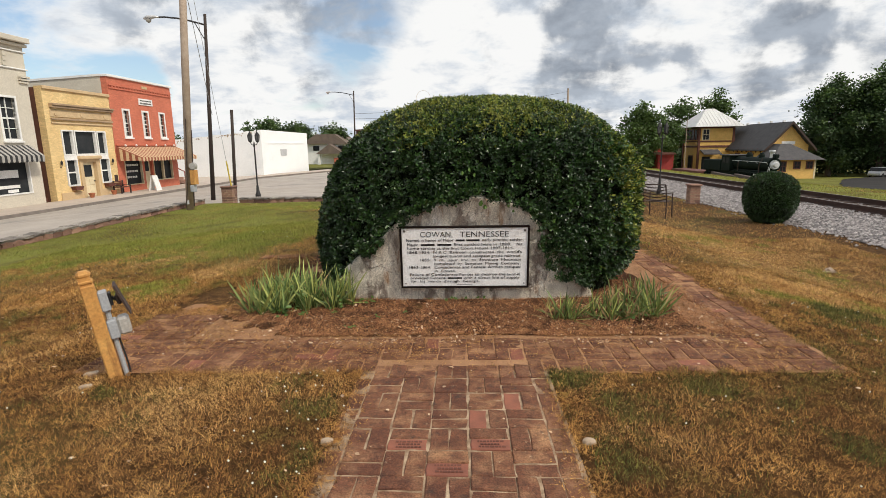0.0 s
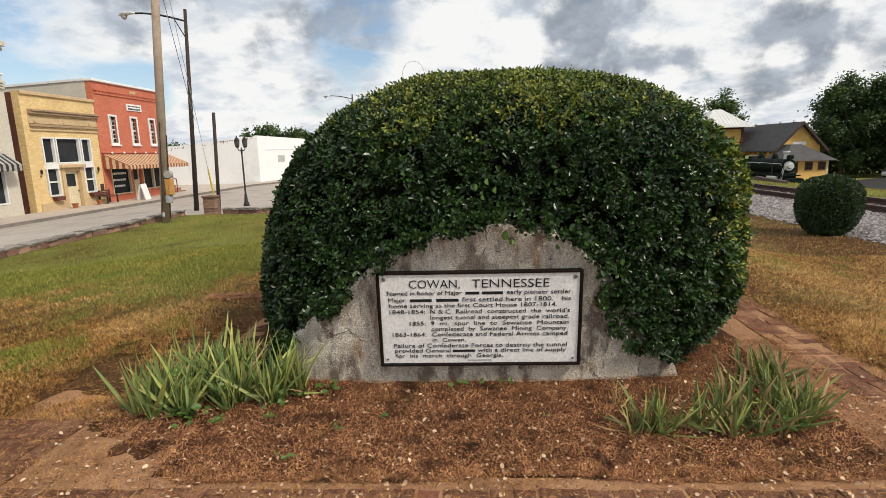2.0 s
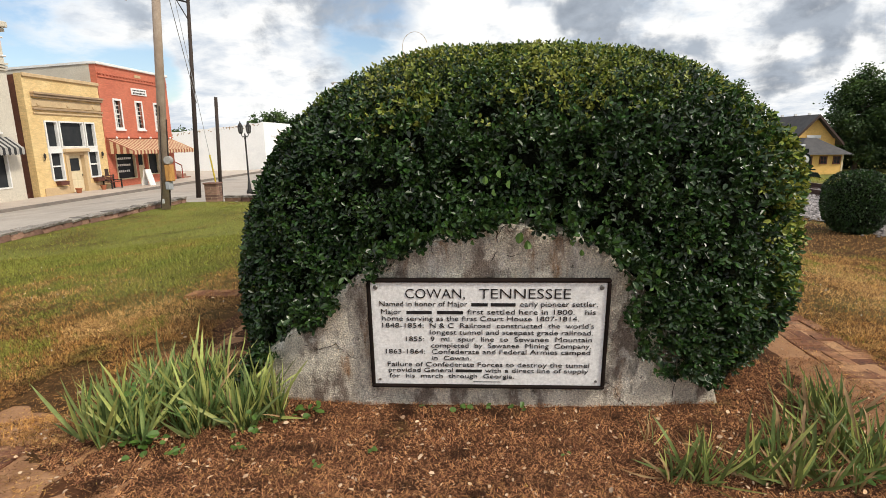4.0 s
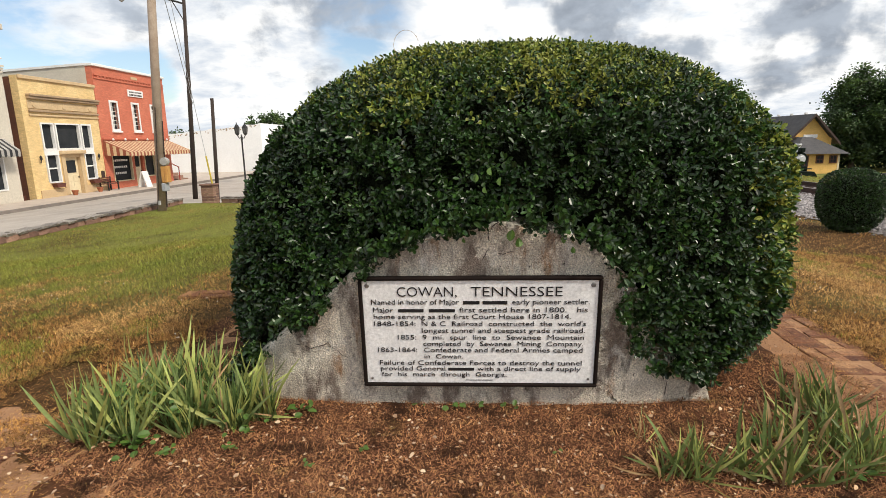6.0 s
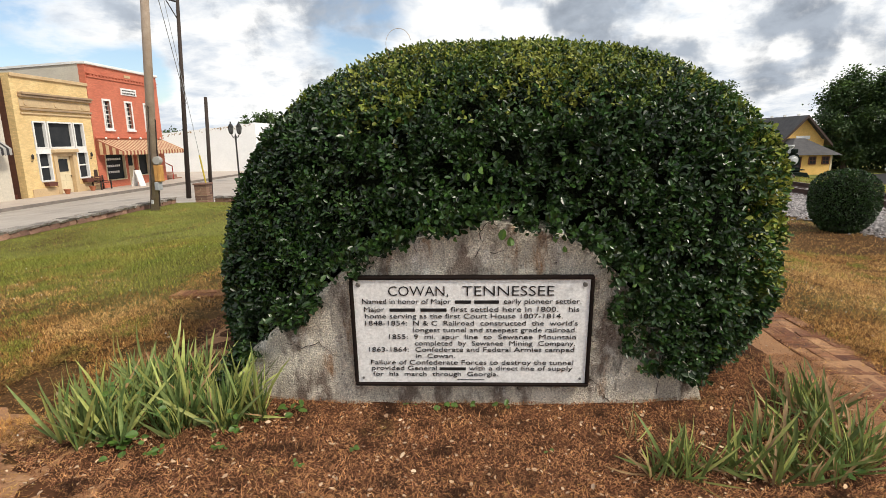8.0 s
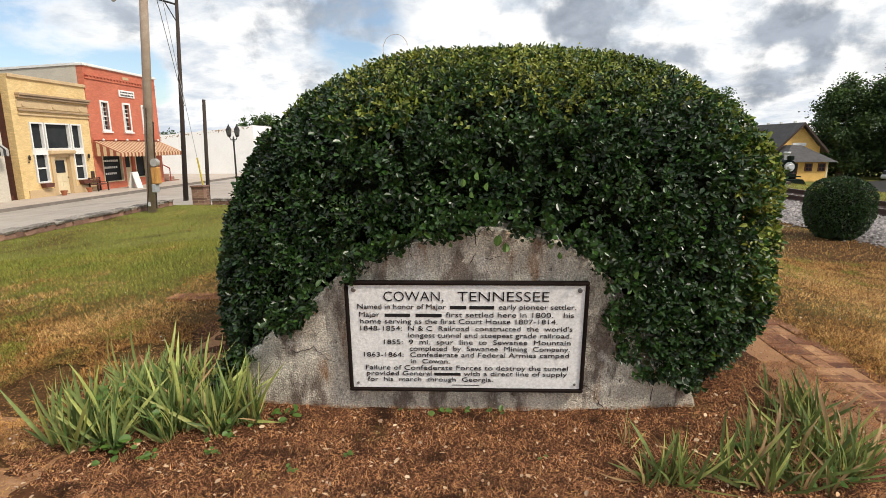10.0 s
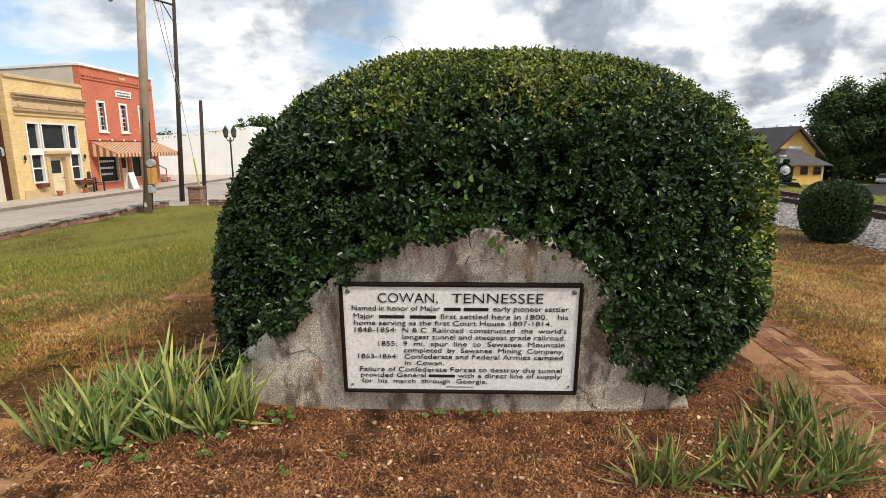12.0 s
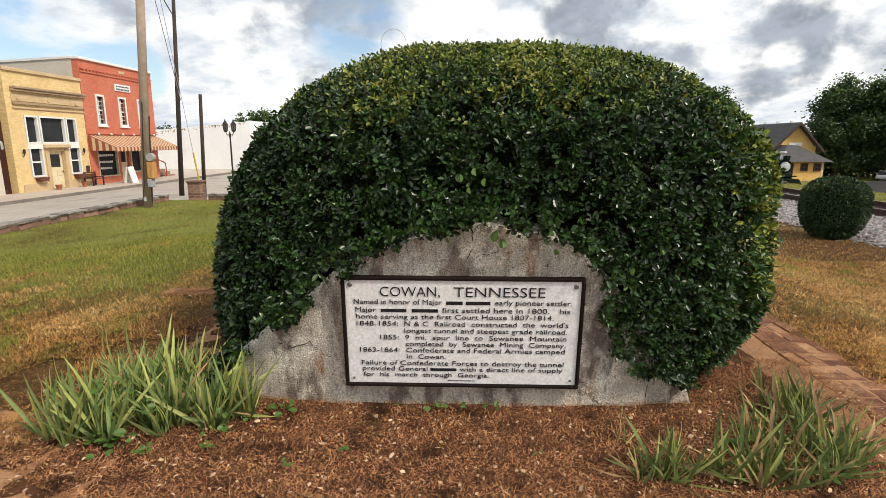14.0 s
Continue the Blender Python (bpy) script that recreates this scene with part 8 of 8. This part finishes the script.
def wheel(parent, x, y, z, r, mat="loco"):
    bm = B()
    n = 20
    for ra, rb, w in ((r, r * 0.85, 0.06),):
        outer = [[bm.verts.new((x + s * w, y + q * math.cos(2 * math.pi * i / n), z + q * math.sin(2 * math.pi * i / n))) for i in range(n)] for s in (-1, 1) for q in (ra, rb)]
        for a, b in ((0, 2), (2, 3), (3, 1), (1, 0)):
            for i in range(n):
                j = (i + 1) % n
                bm.faces.new((outer[a][i], outer[a][j], outer[b][j], outer[b][i]))
    tube(bm, (x - 0.08, y, z), (x + 0.08, y, z), r * 0.2, r * 0.2, 10)
    for k in range(8):
        a = k * math.pi / 4
        tube(bm, (x, y, z), (x, y + r * 0.86 * math.cos(a), z + r * 0.86 * math.sin(a)), 0.03, 0.025, 5)
    return part("wheel", bm, M[mat], parent, "spoked iron wheel")


def build_train():
    lo = thing("steam_locomotive", "dark green old steam locomotive with silver smokebox front", "locomotive")
    X, zr = 24.0, -1.75
    bm = B()
    tube(bm, (X, 41.2, zr + 1.45), (X, 46.6, zr + 1.45), 0.52, 0.58, 20)
    part("boiler", bm, M["loco"], lo, "dark green boiler", smooth=False)
    bm = B()
    tube(bm, (X, 41.05, zr + 1.45), (X, 41.2, zr + 1.45), 0.32, 0.36, 20)
    fr = part("smokebox", bm, M["silver"], lo, "silver smokebox front")
    bm = B()
    tube(bm, (X, 40.92, zr + 1.45), (X, 41.06, zr + 1.45), 0.16, 0.24, 14)
    part("smokebox_door", bm, M["silver"], fr)
    for y, r0, r1, h in ((41.6, 0.16, 0.24, 0.62), (43.0, 0.24, 0.16, 0.40), (44.8, 0.26, 0.18, 0.42)):
        bm = B()
        lathe(bm, [(r0, 0), (r0 * 0.9, h * 0.6), (r1, h * 0.85), (r1 * 0.9, h)], 14, (X, y, zr + 1.92))
        part("stack" if y < 42 else "dome", bm, M["silver"] if y < 42 else M["loco"], lo)
    bm = B()
    box(bm, X - 0.16, X + 0.16, 40.9, 41.3, zr + 1.95, zr + 2.25, 0.04)
    part("headlamp", bm, M["loco"], lo)
    bm = B()
    box(bm, X - 0.85, X + 0.85, 46.2, 47.7, zr + 0.75, zr + 2.05, 0.03)
    cab = part("cab", bm, M["loco"], lo, "square green cab")
    bm = B()
    box(bm, X - 0.95, X + 0.95, 46.0, 47.9, zr + 2.05, zr + 2.15, 0.04)
    part("cab_roof", bm, M["roof_dark"], cab)
    for y in (46.4, 47.0):
        bm = B()
        box(bm, X - 0.87, X - 0.84, y, y + 0.45, zr + 1.45, zr + 1.9)
        part("cab_window", bm, M["glass"], cab)
    bm = B()
    box(bm, X - 0.8, X + 0.8, 47.95, 51.2, zr + 0.7, zr + 1.65, 0.05)
    part("tender", bm, M["loco"], lo, "dark green tender")
    bm = B()
    box(bm, X - 0.55, X + 0.55, 41.1, 51.2, zr + 0.22, zr + 0.95, 0.02)
    part("frame", bm, M["loco"], lo, "dark iron frame")
    bm = B()
    box(bm, X - 0.80, X - 0.60, 41.3, 42.6, zr + 0.35, zr + 0.72, 0.05)
    part("cylinder", bm, M["silver"], lo, "steam cylinder beside the frame")
    bm = B()
    tube(bm, (X - 0.76, 42.4, zr + 0.45), (X - 0.76, 45.5, zr + 0.40), 0.04, 0.04, 6)
    part("side_rod", bm, M["silver"], lo, "pale steel side rod")
    bm = B()
    path_tube(bm, [(X - 0.60, 41.2, zr + 1.62), (X - 0.64, 43.5, zr + 1.66), (X - 0.66, 46.2, zr + 1.66)], 0.02, 6)
    for yy in (41.2, 42.6, 44.0, 45.4):
        tube(bm, (X - 0.52, yy, zr + 1.5), (X - 0.64, yy, zr + 1.66), 0.015, 0.015, 5)
    part("handrail", bm, M["silver"], lo, "pale handrail along the boiler")
    bm = B()
    path_tube(bm, [(X - 0.35, 42.2, zr + 1.9), (X - 0.58, 42.2, zr + 1.45), (X - 0.60, 42.2, zr + 0.75)], 0.035, 6)
    part("steam_pipe", bm, M["rustmetal"], lo, "rusty steam pipe")
    bm = B()
    path_tube(bm, [(X - 0.35, 45.3, zr + 1.9), (X - 0.62, 45.3, zr + 1.45), (X - 0.60, 45.3, zr + 0.75)], 0.03, 6)
    part("steam_pipe", bm, M["rustmetal"], lo, "rusty steam pipe")
    for yy in (41.15, 40.98):
        bm = B()
        path_tube(bm, [(X - 0.6, yy, zr + 0.3), (X - 0.42, yy, zr + 1.3)], 0.025, 6)
        part("brace_rod", bm, M["silver"], lo)
    bm = B()
    box(bm, X - 0.75, X + 0.75, 40.9, 51.3, zr + 0.72, zr + 0.80)
    part("running_board", bm, M["loco"], lo)
    bm = B()
    prism(bm, [(X - 0.85, zr + 0.1), (X + 0.85, zr + 0.1), (X + 0.5, zr + 0.6), (X - 0.5, zr + 0.6)], "y", 40.2, 40.95)
    part("pilot", bm, M["loco"], lo, "sloping pilot")
    for y, r in ((41.6, 0.24), (42.3, 0.24), (43.4, 0.42), (44.4, 0.42), (45.4, 0.42), (48.5, 0.26), (49.2, 0.26), (50.2, 0.26), (50.9, 0.26)):
        for s in (-0.66, 0.66):
            wheel(lo, X + s, y, zr + r + 0.02, r)
    station_out(lo)
    fl = thing("flat_wagon", "dark red empty flat railway wagon behind the tender", "wagon", group="wagons")
    bm = B()
    box(bm, X - 0.9, X + 0.9, 51.9, 58.4, -1.6, -1.28, 0.02)
    part("deck", bm, M["redbrown"], fl)
    bm = B()
    box(bm, X - 0.92, X - 0.86, 52.0, 58.3, -1.85, -1.6)
    part("side_sill", bm, M["redbrown"], fl)
    for y in (52.6, 53.4, 56.9, 57.7):
        for s in (-0.66, 0.66):
            wheel(fl, X + s, y, -1.85, 0.24)
    station_out(fl)
    ca = thing("caboose", "faded red wooden caboose with cupola", "wagon", group="wagons")
    bm = B()
    box(bm, X - 0.9, X + 0.9, 59.6, 68.0, -1.65, 0.15, 0.02)
    part("body", bm, M["caboose"], ca, "red boarded body")
    bm = B()
    prism(bm, [(X - 1.0, 0.12), (X + 1.0, 0.12), (X + 0.6, 0.34), (X - 0.6, 0.34)], "y", 58.9, 68.8)
    part("roof", bm, M["redbrown"], ca)
    bm = B()
    box(bm, X - 0.8, X + 0.8, 63.0, 65.0, 0.34, 0.85, 0.02)
    part("cupola", bm, M["caboose"], ca)
    for y in (60.2, 61.8, 63.8, 66.2):
        plain_window(ca, "x", y, y + 0.7, -0.95, -0.1, X - 0.95, 1, 2, "caboose")
    bm = B()
    for y in (58.95, 59.5):
        tube(bm, (X - 0.85, y, -1.6), (X - 0.85, y, 0.15), 0.03, 0.03, 6)
    path_tube(bm, [(X - 0.85, 58.95, -0.7), (X - 0.85, 59.5, -0.7)], 0.03, 6)
    part("end_rail", bm, M["caboose"], ca)
    for y in (60.5, 61.3, 66.3, 67.1):
        for s in (-0.66, 0.66):
            wheel(ca, X + s, y, -1.85, 0.24)
    for c in ca.children:
        c.matrix_basis = Matrix.Translation((0, 3.0, 0)) @ c.matrix_basis
    station_out(ca)
    st = thing("siding_track", "rusty siding rails under the old train", "railway track")
    for s in (-0.66, 0.66):
        bm = B()
        box(bm, X + s - 0.04, X + s + 0.04, 36, 75, -2.2, -2.09)
        part("rail", bm, M["rail"], st)
    bm = B()
    box(bm, X - 1.4, X + 1.4, 36, 75, -2.9, -2.19)
    part("bank", bm, M["ballast_bed"], st, "low gravel bank")
    station_out(st)
    m = thing("telegraph_mast", "slim pale telegraph mast beside the tower", "pole")
    bm = B()
    tube(bm, (25.9, 62.0, -2.6), (25.9, 62.0, 4.0), 0.055, 0.04, 8)
    part("mast", bm, M["oldwood"], m)
    station_out(m)


def parked_car(x, y, turn, paint, label):
    c = thing("parked_car", label, "car", group="parked cars")
    z = ground_z(x, y)
    c.matrix_basis = pose(x, y, z, 0, 0, turn)
    bm = B()
    prism(bm, [(-2.2, 0.3), (2.2, 0.3), (2.25, 0.75), (1.2, 0.92), (-2.1, 0.95), (-2.25, 0.6)], "y", -0.85, 0.85)
    bmesh.ops.bevel(bm, geom=list(bm.edges), offset=0.06, segments=2, affect="EDGES")
    part("body", bm, M[paint], c)
    bm = B()
    prism(bm, [(-2.0, 0.93), (1.0, 0.91), (0.35, 1.45), (-1.7, 1.5)], "y", -0.75, 0.75)
    part("windows", bm, M["glass"], c, "dark glass")
    bm = B()
    box(bm, -1.65, 0.3, -0.7, 0.7, 1.46, 1.54, 0.03)
    part("roof", bm, M[paint], c)
    for wx in (-1.35, 1.35):
        for wy in (-0.82, 0.82):
            bm = B()
            tube(bm, (wx, wy - 0.1, 0.32), (wx, wy + 0.1, 0.32), 0.32, 0.32, 14)
            part("wheel", bm, M["rubber"], c)


def tree(x, y, h, rx, rz, leaves, size, mat, seed, label, trunk_h=0.35, conical=False, z0=None):
    t = thing("tree", label, "tree", group="trees")
    r = random.Random(seed)
    z = ground_z(x, y) if z0 is None else z0
    bm = B()
    top = Vector((x + r.uniform(-0.3, 0.3), y, z + h * 0.8))
    base = Vector((x, y, z - 0.3))
    tr = h * 0.028
    pts = [base.lerp(top, k / 6) + Vector((r.uniform(-1, 1), r.uniform(-1, 1), 0)) * h * 0.012 for k in range(7)]
    for i in range(6):
        tube(bm, pts[i], pts[i + 1], tr * (1 - i / 7), tr * (1 - (i + 1) / 7), 8)
    part("trunk", bm, M["bark"], t, "tapered trunk")
    centers = []
    bm = B()
    n = 26 if not conical else 34
    for i in range(n):
        k = trunk_h + (0.98 - trunk_h) * (i / n)
        s = base.lerp(top, min(1.0, k * 1.05))
        a = i * 2.4 + r.uniform(-0.4, 0.4)
        f = (k - trunk_h) / (1 - trunk_h)
        reach = rx * ((1 - f) * 0.95 + 0.08 if conical else (0.55 + 0.45 * math.sin(math.pi * min(1, f * 0.9 + 0.12)))) * r.uniform(0.6, 1.0)
        e = s + Vector((math.cos(a) * reach, math.sin(a) * reach, (0.05 if conical else r.uniform(0.1, 0.6)) * reach))
        e.z = min(e.z, z + h)
        tube(bm, s, e, tr * 0.32, tr * 0.08, 5)
        centers += [e, s.lerp(e, 0.6)]
    tagged(part("branchwork", bm, M["bark"], t, "spreading limbs"), kind="stuff")
    items = []
    top_c = Vector((x, y, z + h * 0.93))
    centers += [top_c, top_c - Vector((0, 0, h * 0.1))]
    for i in range(leaves):
        c = centers[r.randrange(len(centers))]
        s = rx * (0.12 if conical else 0.15)
        p = c + Vector((r.gauss(0, s), r.gauss(0, s), r.gauss(0, s * 0.8)))
        l = size * r.uniform(0.6, 1.3)
        items.append((p, Vector((r.gauss(0, 1), r.gauss(0, 1), r.gauss(-0.2, 0.7))), Vector((r.gauss(0, 0.7), r.gauss(0, 0.7), 1)), l, l * 0.7))
    # sunlight painted with lighter leaves high up and on the +x side, in patches
    paler = [q for q in items if noise.noise(q[0] * 0.55) + 0.05 * (q[0].z - z - h * 0.6) + 0.08 * (q[0].x - x) / rx > 0.22]
    chosen = {id(q) for q in paler}
    for group, m in (([q for q in items if id(q) not in chosen], mat), (paler, "tree_a")):
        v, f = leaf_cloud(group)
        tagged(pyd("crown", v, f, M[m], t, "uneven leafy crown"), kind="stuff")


def build_trees():
    for x, y, h, rx, n, s, m, seed, lab in (
        (30.5, 92, 13.0, 3.6, 9000, 0.40, "tree_a", 1, "tall leafy tree behind the red caboose"),
        (36.5, 100, 11.0, 3.8, 6000, 0.42, "tree_a", 2, "leafy tree beyond the station tower"),
        (53.0, 114, 17.0, 4.6, 8000, 0.45, "tree_a", 3, "leafy tree rising behind the depot roof"),
        (46.0, 114, 15.5, 4.2, 7000, 0.45, "tree_a", 4, "leafy tree rising behind the depot roof"),
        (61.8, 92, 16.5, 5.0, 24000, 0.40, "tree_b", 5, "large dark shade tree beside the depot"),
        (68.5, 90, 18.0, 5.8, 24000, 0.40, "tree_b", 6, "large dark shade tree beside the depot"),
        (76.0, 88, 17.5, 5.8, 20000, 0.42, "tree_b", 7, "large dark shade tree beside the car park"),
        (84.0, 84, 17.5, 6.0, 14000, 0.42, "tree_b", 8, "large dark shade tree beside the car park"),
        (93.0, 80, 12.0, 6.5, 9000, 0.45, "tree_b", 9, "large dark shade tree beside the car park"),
    ):
        tree(x, y, h, rx, 0, n, s, m, seed, lab, trunk_h=0.14)
    for x, y, h, rx, n, m, seed, con, lab in (
        (-40.0, 112, 10.0, 4.5, 4200, "tree_b", 21, False, "round dark tree over the white building"),
        (-34.5, 112, 9.4, 4.0, 3600, "tree_b", 22, False, "round dark tree over the white building"),
        (-27.0, 112, 9.0, 3.6, 3600, "tree_b", 23, False, "round dark tree behind the far house"),
        (-46.5, 116, 10.2, 2.2, 2400, "tree_b", 24, True, "pointed conifer over the white building"),
        (-60.0, 112, 6.6, 4.2, 3000, "tree_b", 25, False, "low dark tree behind the red shop"),
        (-18.5, 125, 8.4, 4.0, 3200, "tree_b", 26, False, "round dark tree behind the far house"),
    ):
        tree(x, y, h, rx, 0, n, 0.5, m, seed, lab, trunk_h=0.25, conical=con, z0=-2.6)
    r = random.Random(91)
    items = []
    for i in range(34000):
        x = r.uniform(10, 130) if i < 22000 else r.uniform(52, 112)
        y = 122 - 0.36 * (x - 10) + r.gauss(0, 1.5)
        if x < 34:
            y += 18
        hh = 5.2 + 1.6 * noise.noise((x * 0.15, 0, 0)) + 0.8 * noise.noise((x * 0.6, 3, 0))
        # undergrowth thickened and raised here to stand in for shade under the trees
        hh += 2.5 if x > 52 else 0.0
        z = -5.0 + hh * r.random() ** 0.7
        l = r.uniform(0.4, 0.9)
        items.append((Vector((x, y, z)), Vector((r.gauss(0, 1), r.gauss(0, 1), r.gauss(0, 0.7))), Vector((r.gauss(0, 0.7), r.gauss(-0.4, 0.7), 1)), l, l * 0.7))
    for i in range(5000):
        x = r.uniform(-120, 10)
        y = 150 + r.gauss(0, 3)
        hh = 4.6 + 1.4 * noise.noise((x * 0.12, 0, 0))
        l = r.uniform(0.5, 1.0)
        items.append((Vector((x, y, -3.0 + hh * r.random() ** 0.7)), Vector((r.gauss(0, 1), r.gauss(0, 1), r.gauss(0, 0.7))), Vector((r.gauss(0, 0.7), r.gauss(-0.4, 0.7), 1)), l, l * 0.7))
    v, f = leaf_cloud(items)
    tagged(pyd("far_woods", v, f, M["tree_b"]), "dark belt of far woods and undergrowth", "woods", kind="stuff")


def build_car_park():
    """Asphalt past the track, the trees' shade put into its dark colour, laid on the falling ground."""
    verts, faces = [], []
    ny, nx = 30, 24
    for j in range(ny + 1):
        y = 35.0 + 57.0 * j / ny
        for i in range(nx + 1):
            x0 = 0.70 * y + 0.8 * noise.noise((y * 0.2, 0, 5)) + 6.0 * smoothstep((y - 70) / 20)
            x = x0 + (135.0 - x0) * (i / nx) ** 1.3
            verts.append((x, y, ground_z(x, y) + 0.06))
    w = nx + 1
    faces = [(j * w + i, j * w + i + 1, (j + 1) * w + i + 1, (j + 1) * w + i) for j in range(ny) for i in range(nx)]
    tagged(pyd("car_park", verts, faces, M["lot"], smooth=True), "worn asphalt car park, dark with the painted shade of the trees", "car park", kind="structure")


build_car_park()
build_track()
build_round_shrub()
build_metal_seat()
brick_pier(7.70, 17.75, -0.56, 0.15, 0.34, "short old red brick pier at the edge of the gravel")
lantern_post(7.95, 21.5, -0.52, 2.85, 0.20, "black post with two lanterns by the track", 0.66)
build_depot()
build_train()
build_trees()
parked_car(66.0, 86.0, 30, "carpaint", "silver car parked in the shade of the trees")
parked_car(70.0, 84.0, 20, "carred", "dark red car parked in the shade of the trees")
parked_car(74.5, 82.5, 25, "carpaint", "grey car parked in the shade of the trees")


build_walk()


# ---------------------------------------------------------------- each thing stands on its own foot
def set_feet():
    """Moves the Empty of every thing from the plan's origin to the middle of its base; the parts stay where they are."""
    still = Matrix.Identity(4)
    for ob in [o for o in bpy.data.objects if o.data is None and o.parent is None and o.children and o.matrix_basis == still]:
        pts = [c.matrix_basis @ Vector(p) for c in ob.children if c.data is not None for p in c.bound_box]
        foot = Vector(((min(p.x for p in pts) + max(p.x for p in pts)) / 2, (min(p.y for p in pts) + max(p.y for p in pts)) / 2, min(p.z for p in pts)))
        ob.matrix_basis = Matrix.Translation(foot)
        for c in ob.children:
            c.matrix_basis = Matrix.Translation(-foot) @ c.matrix_basis


bpy.context.view_layer.update()
set_feet()
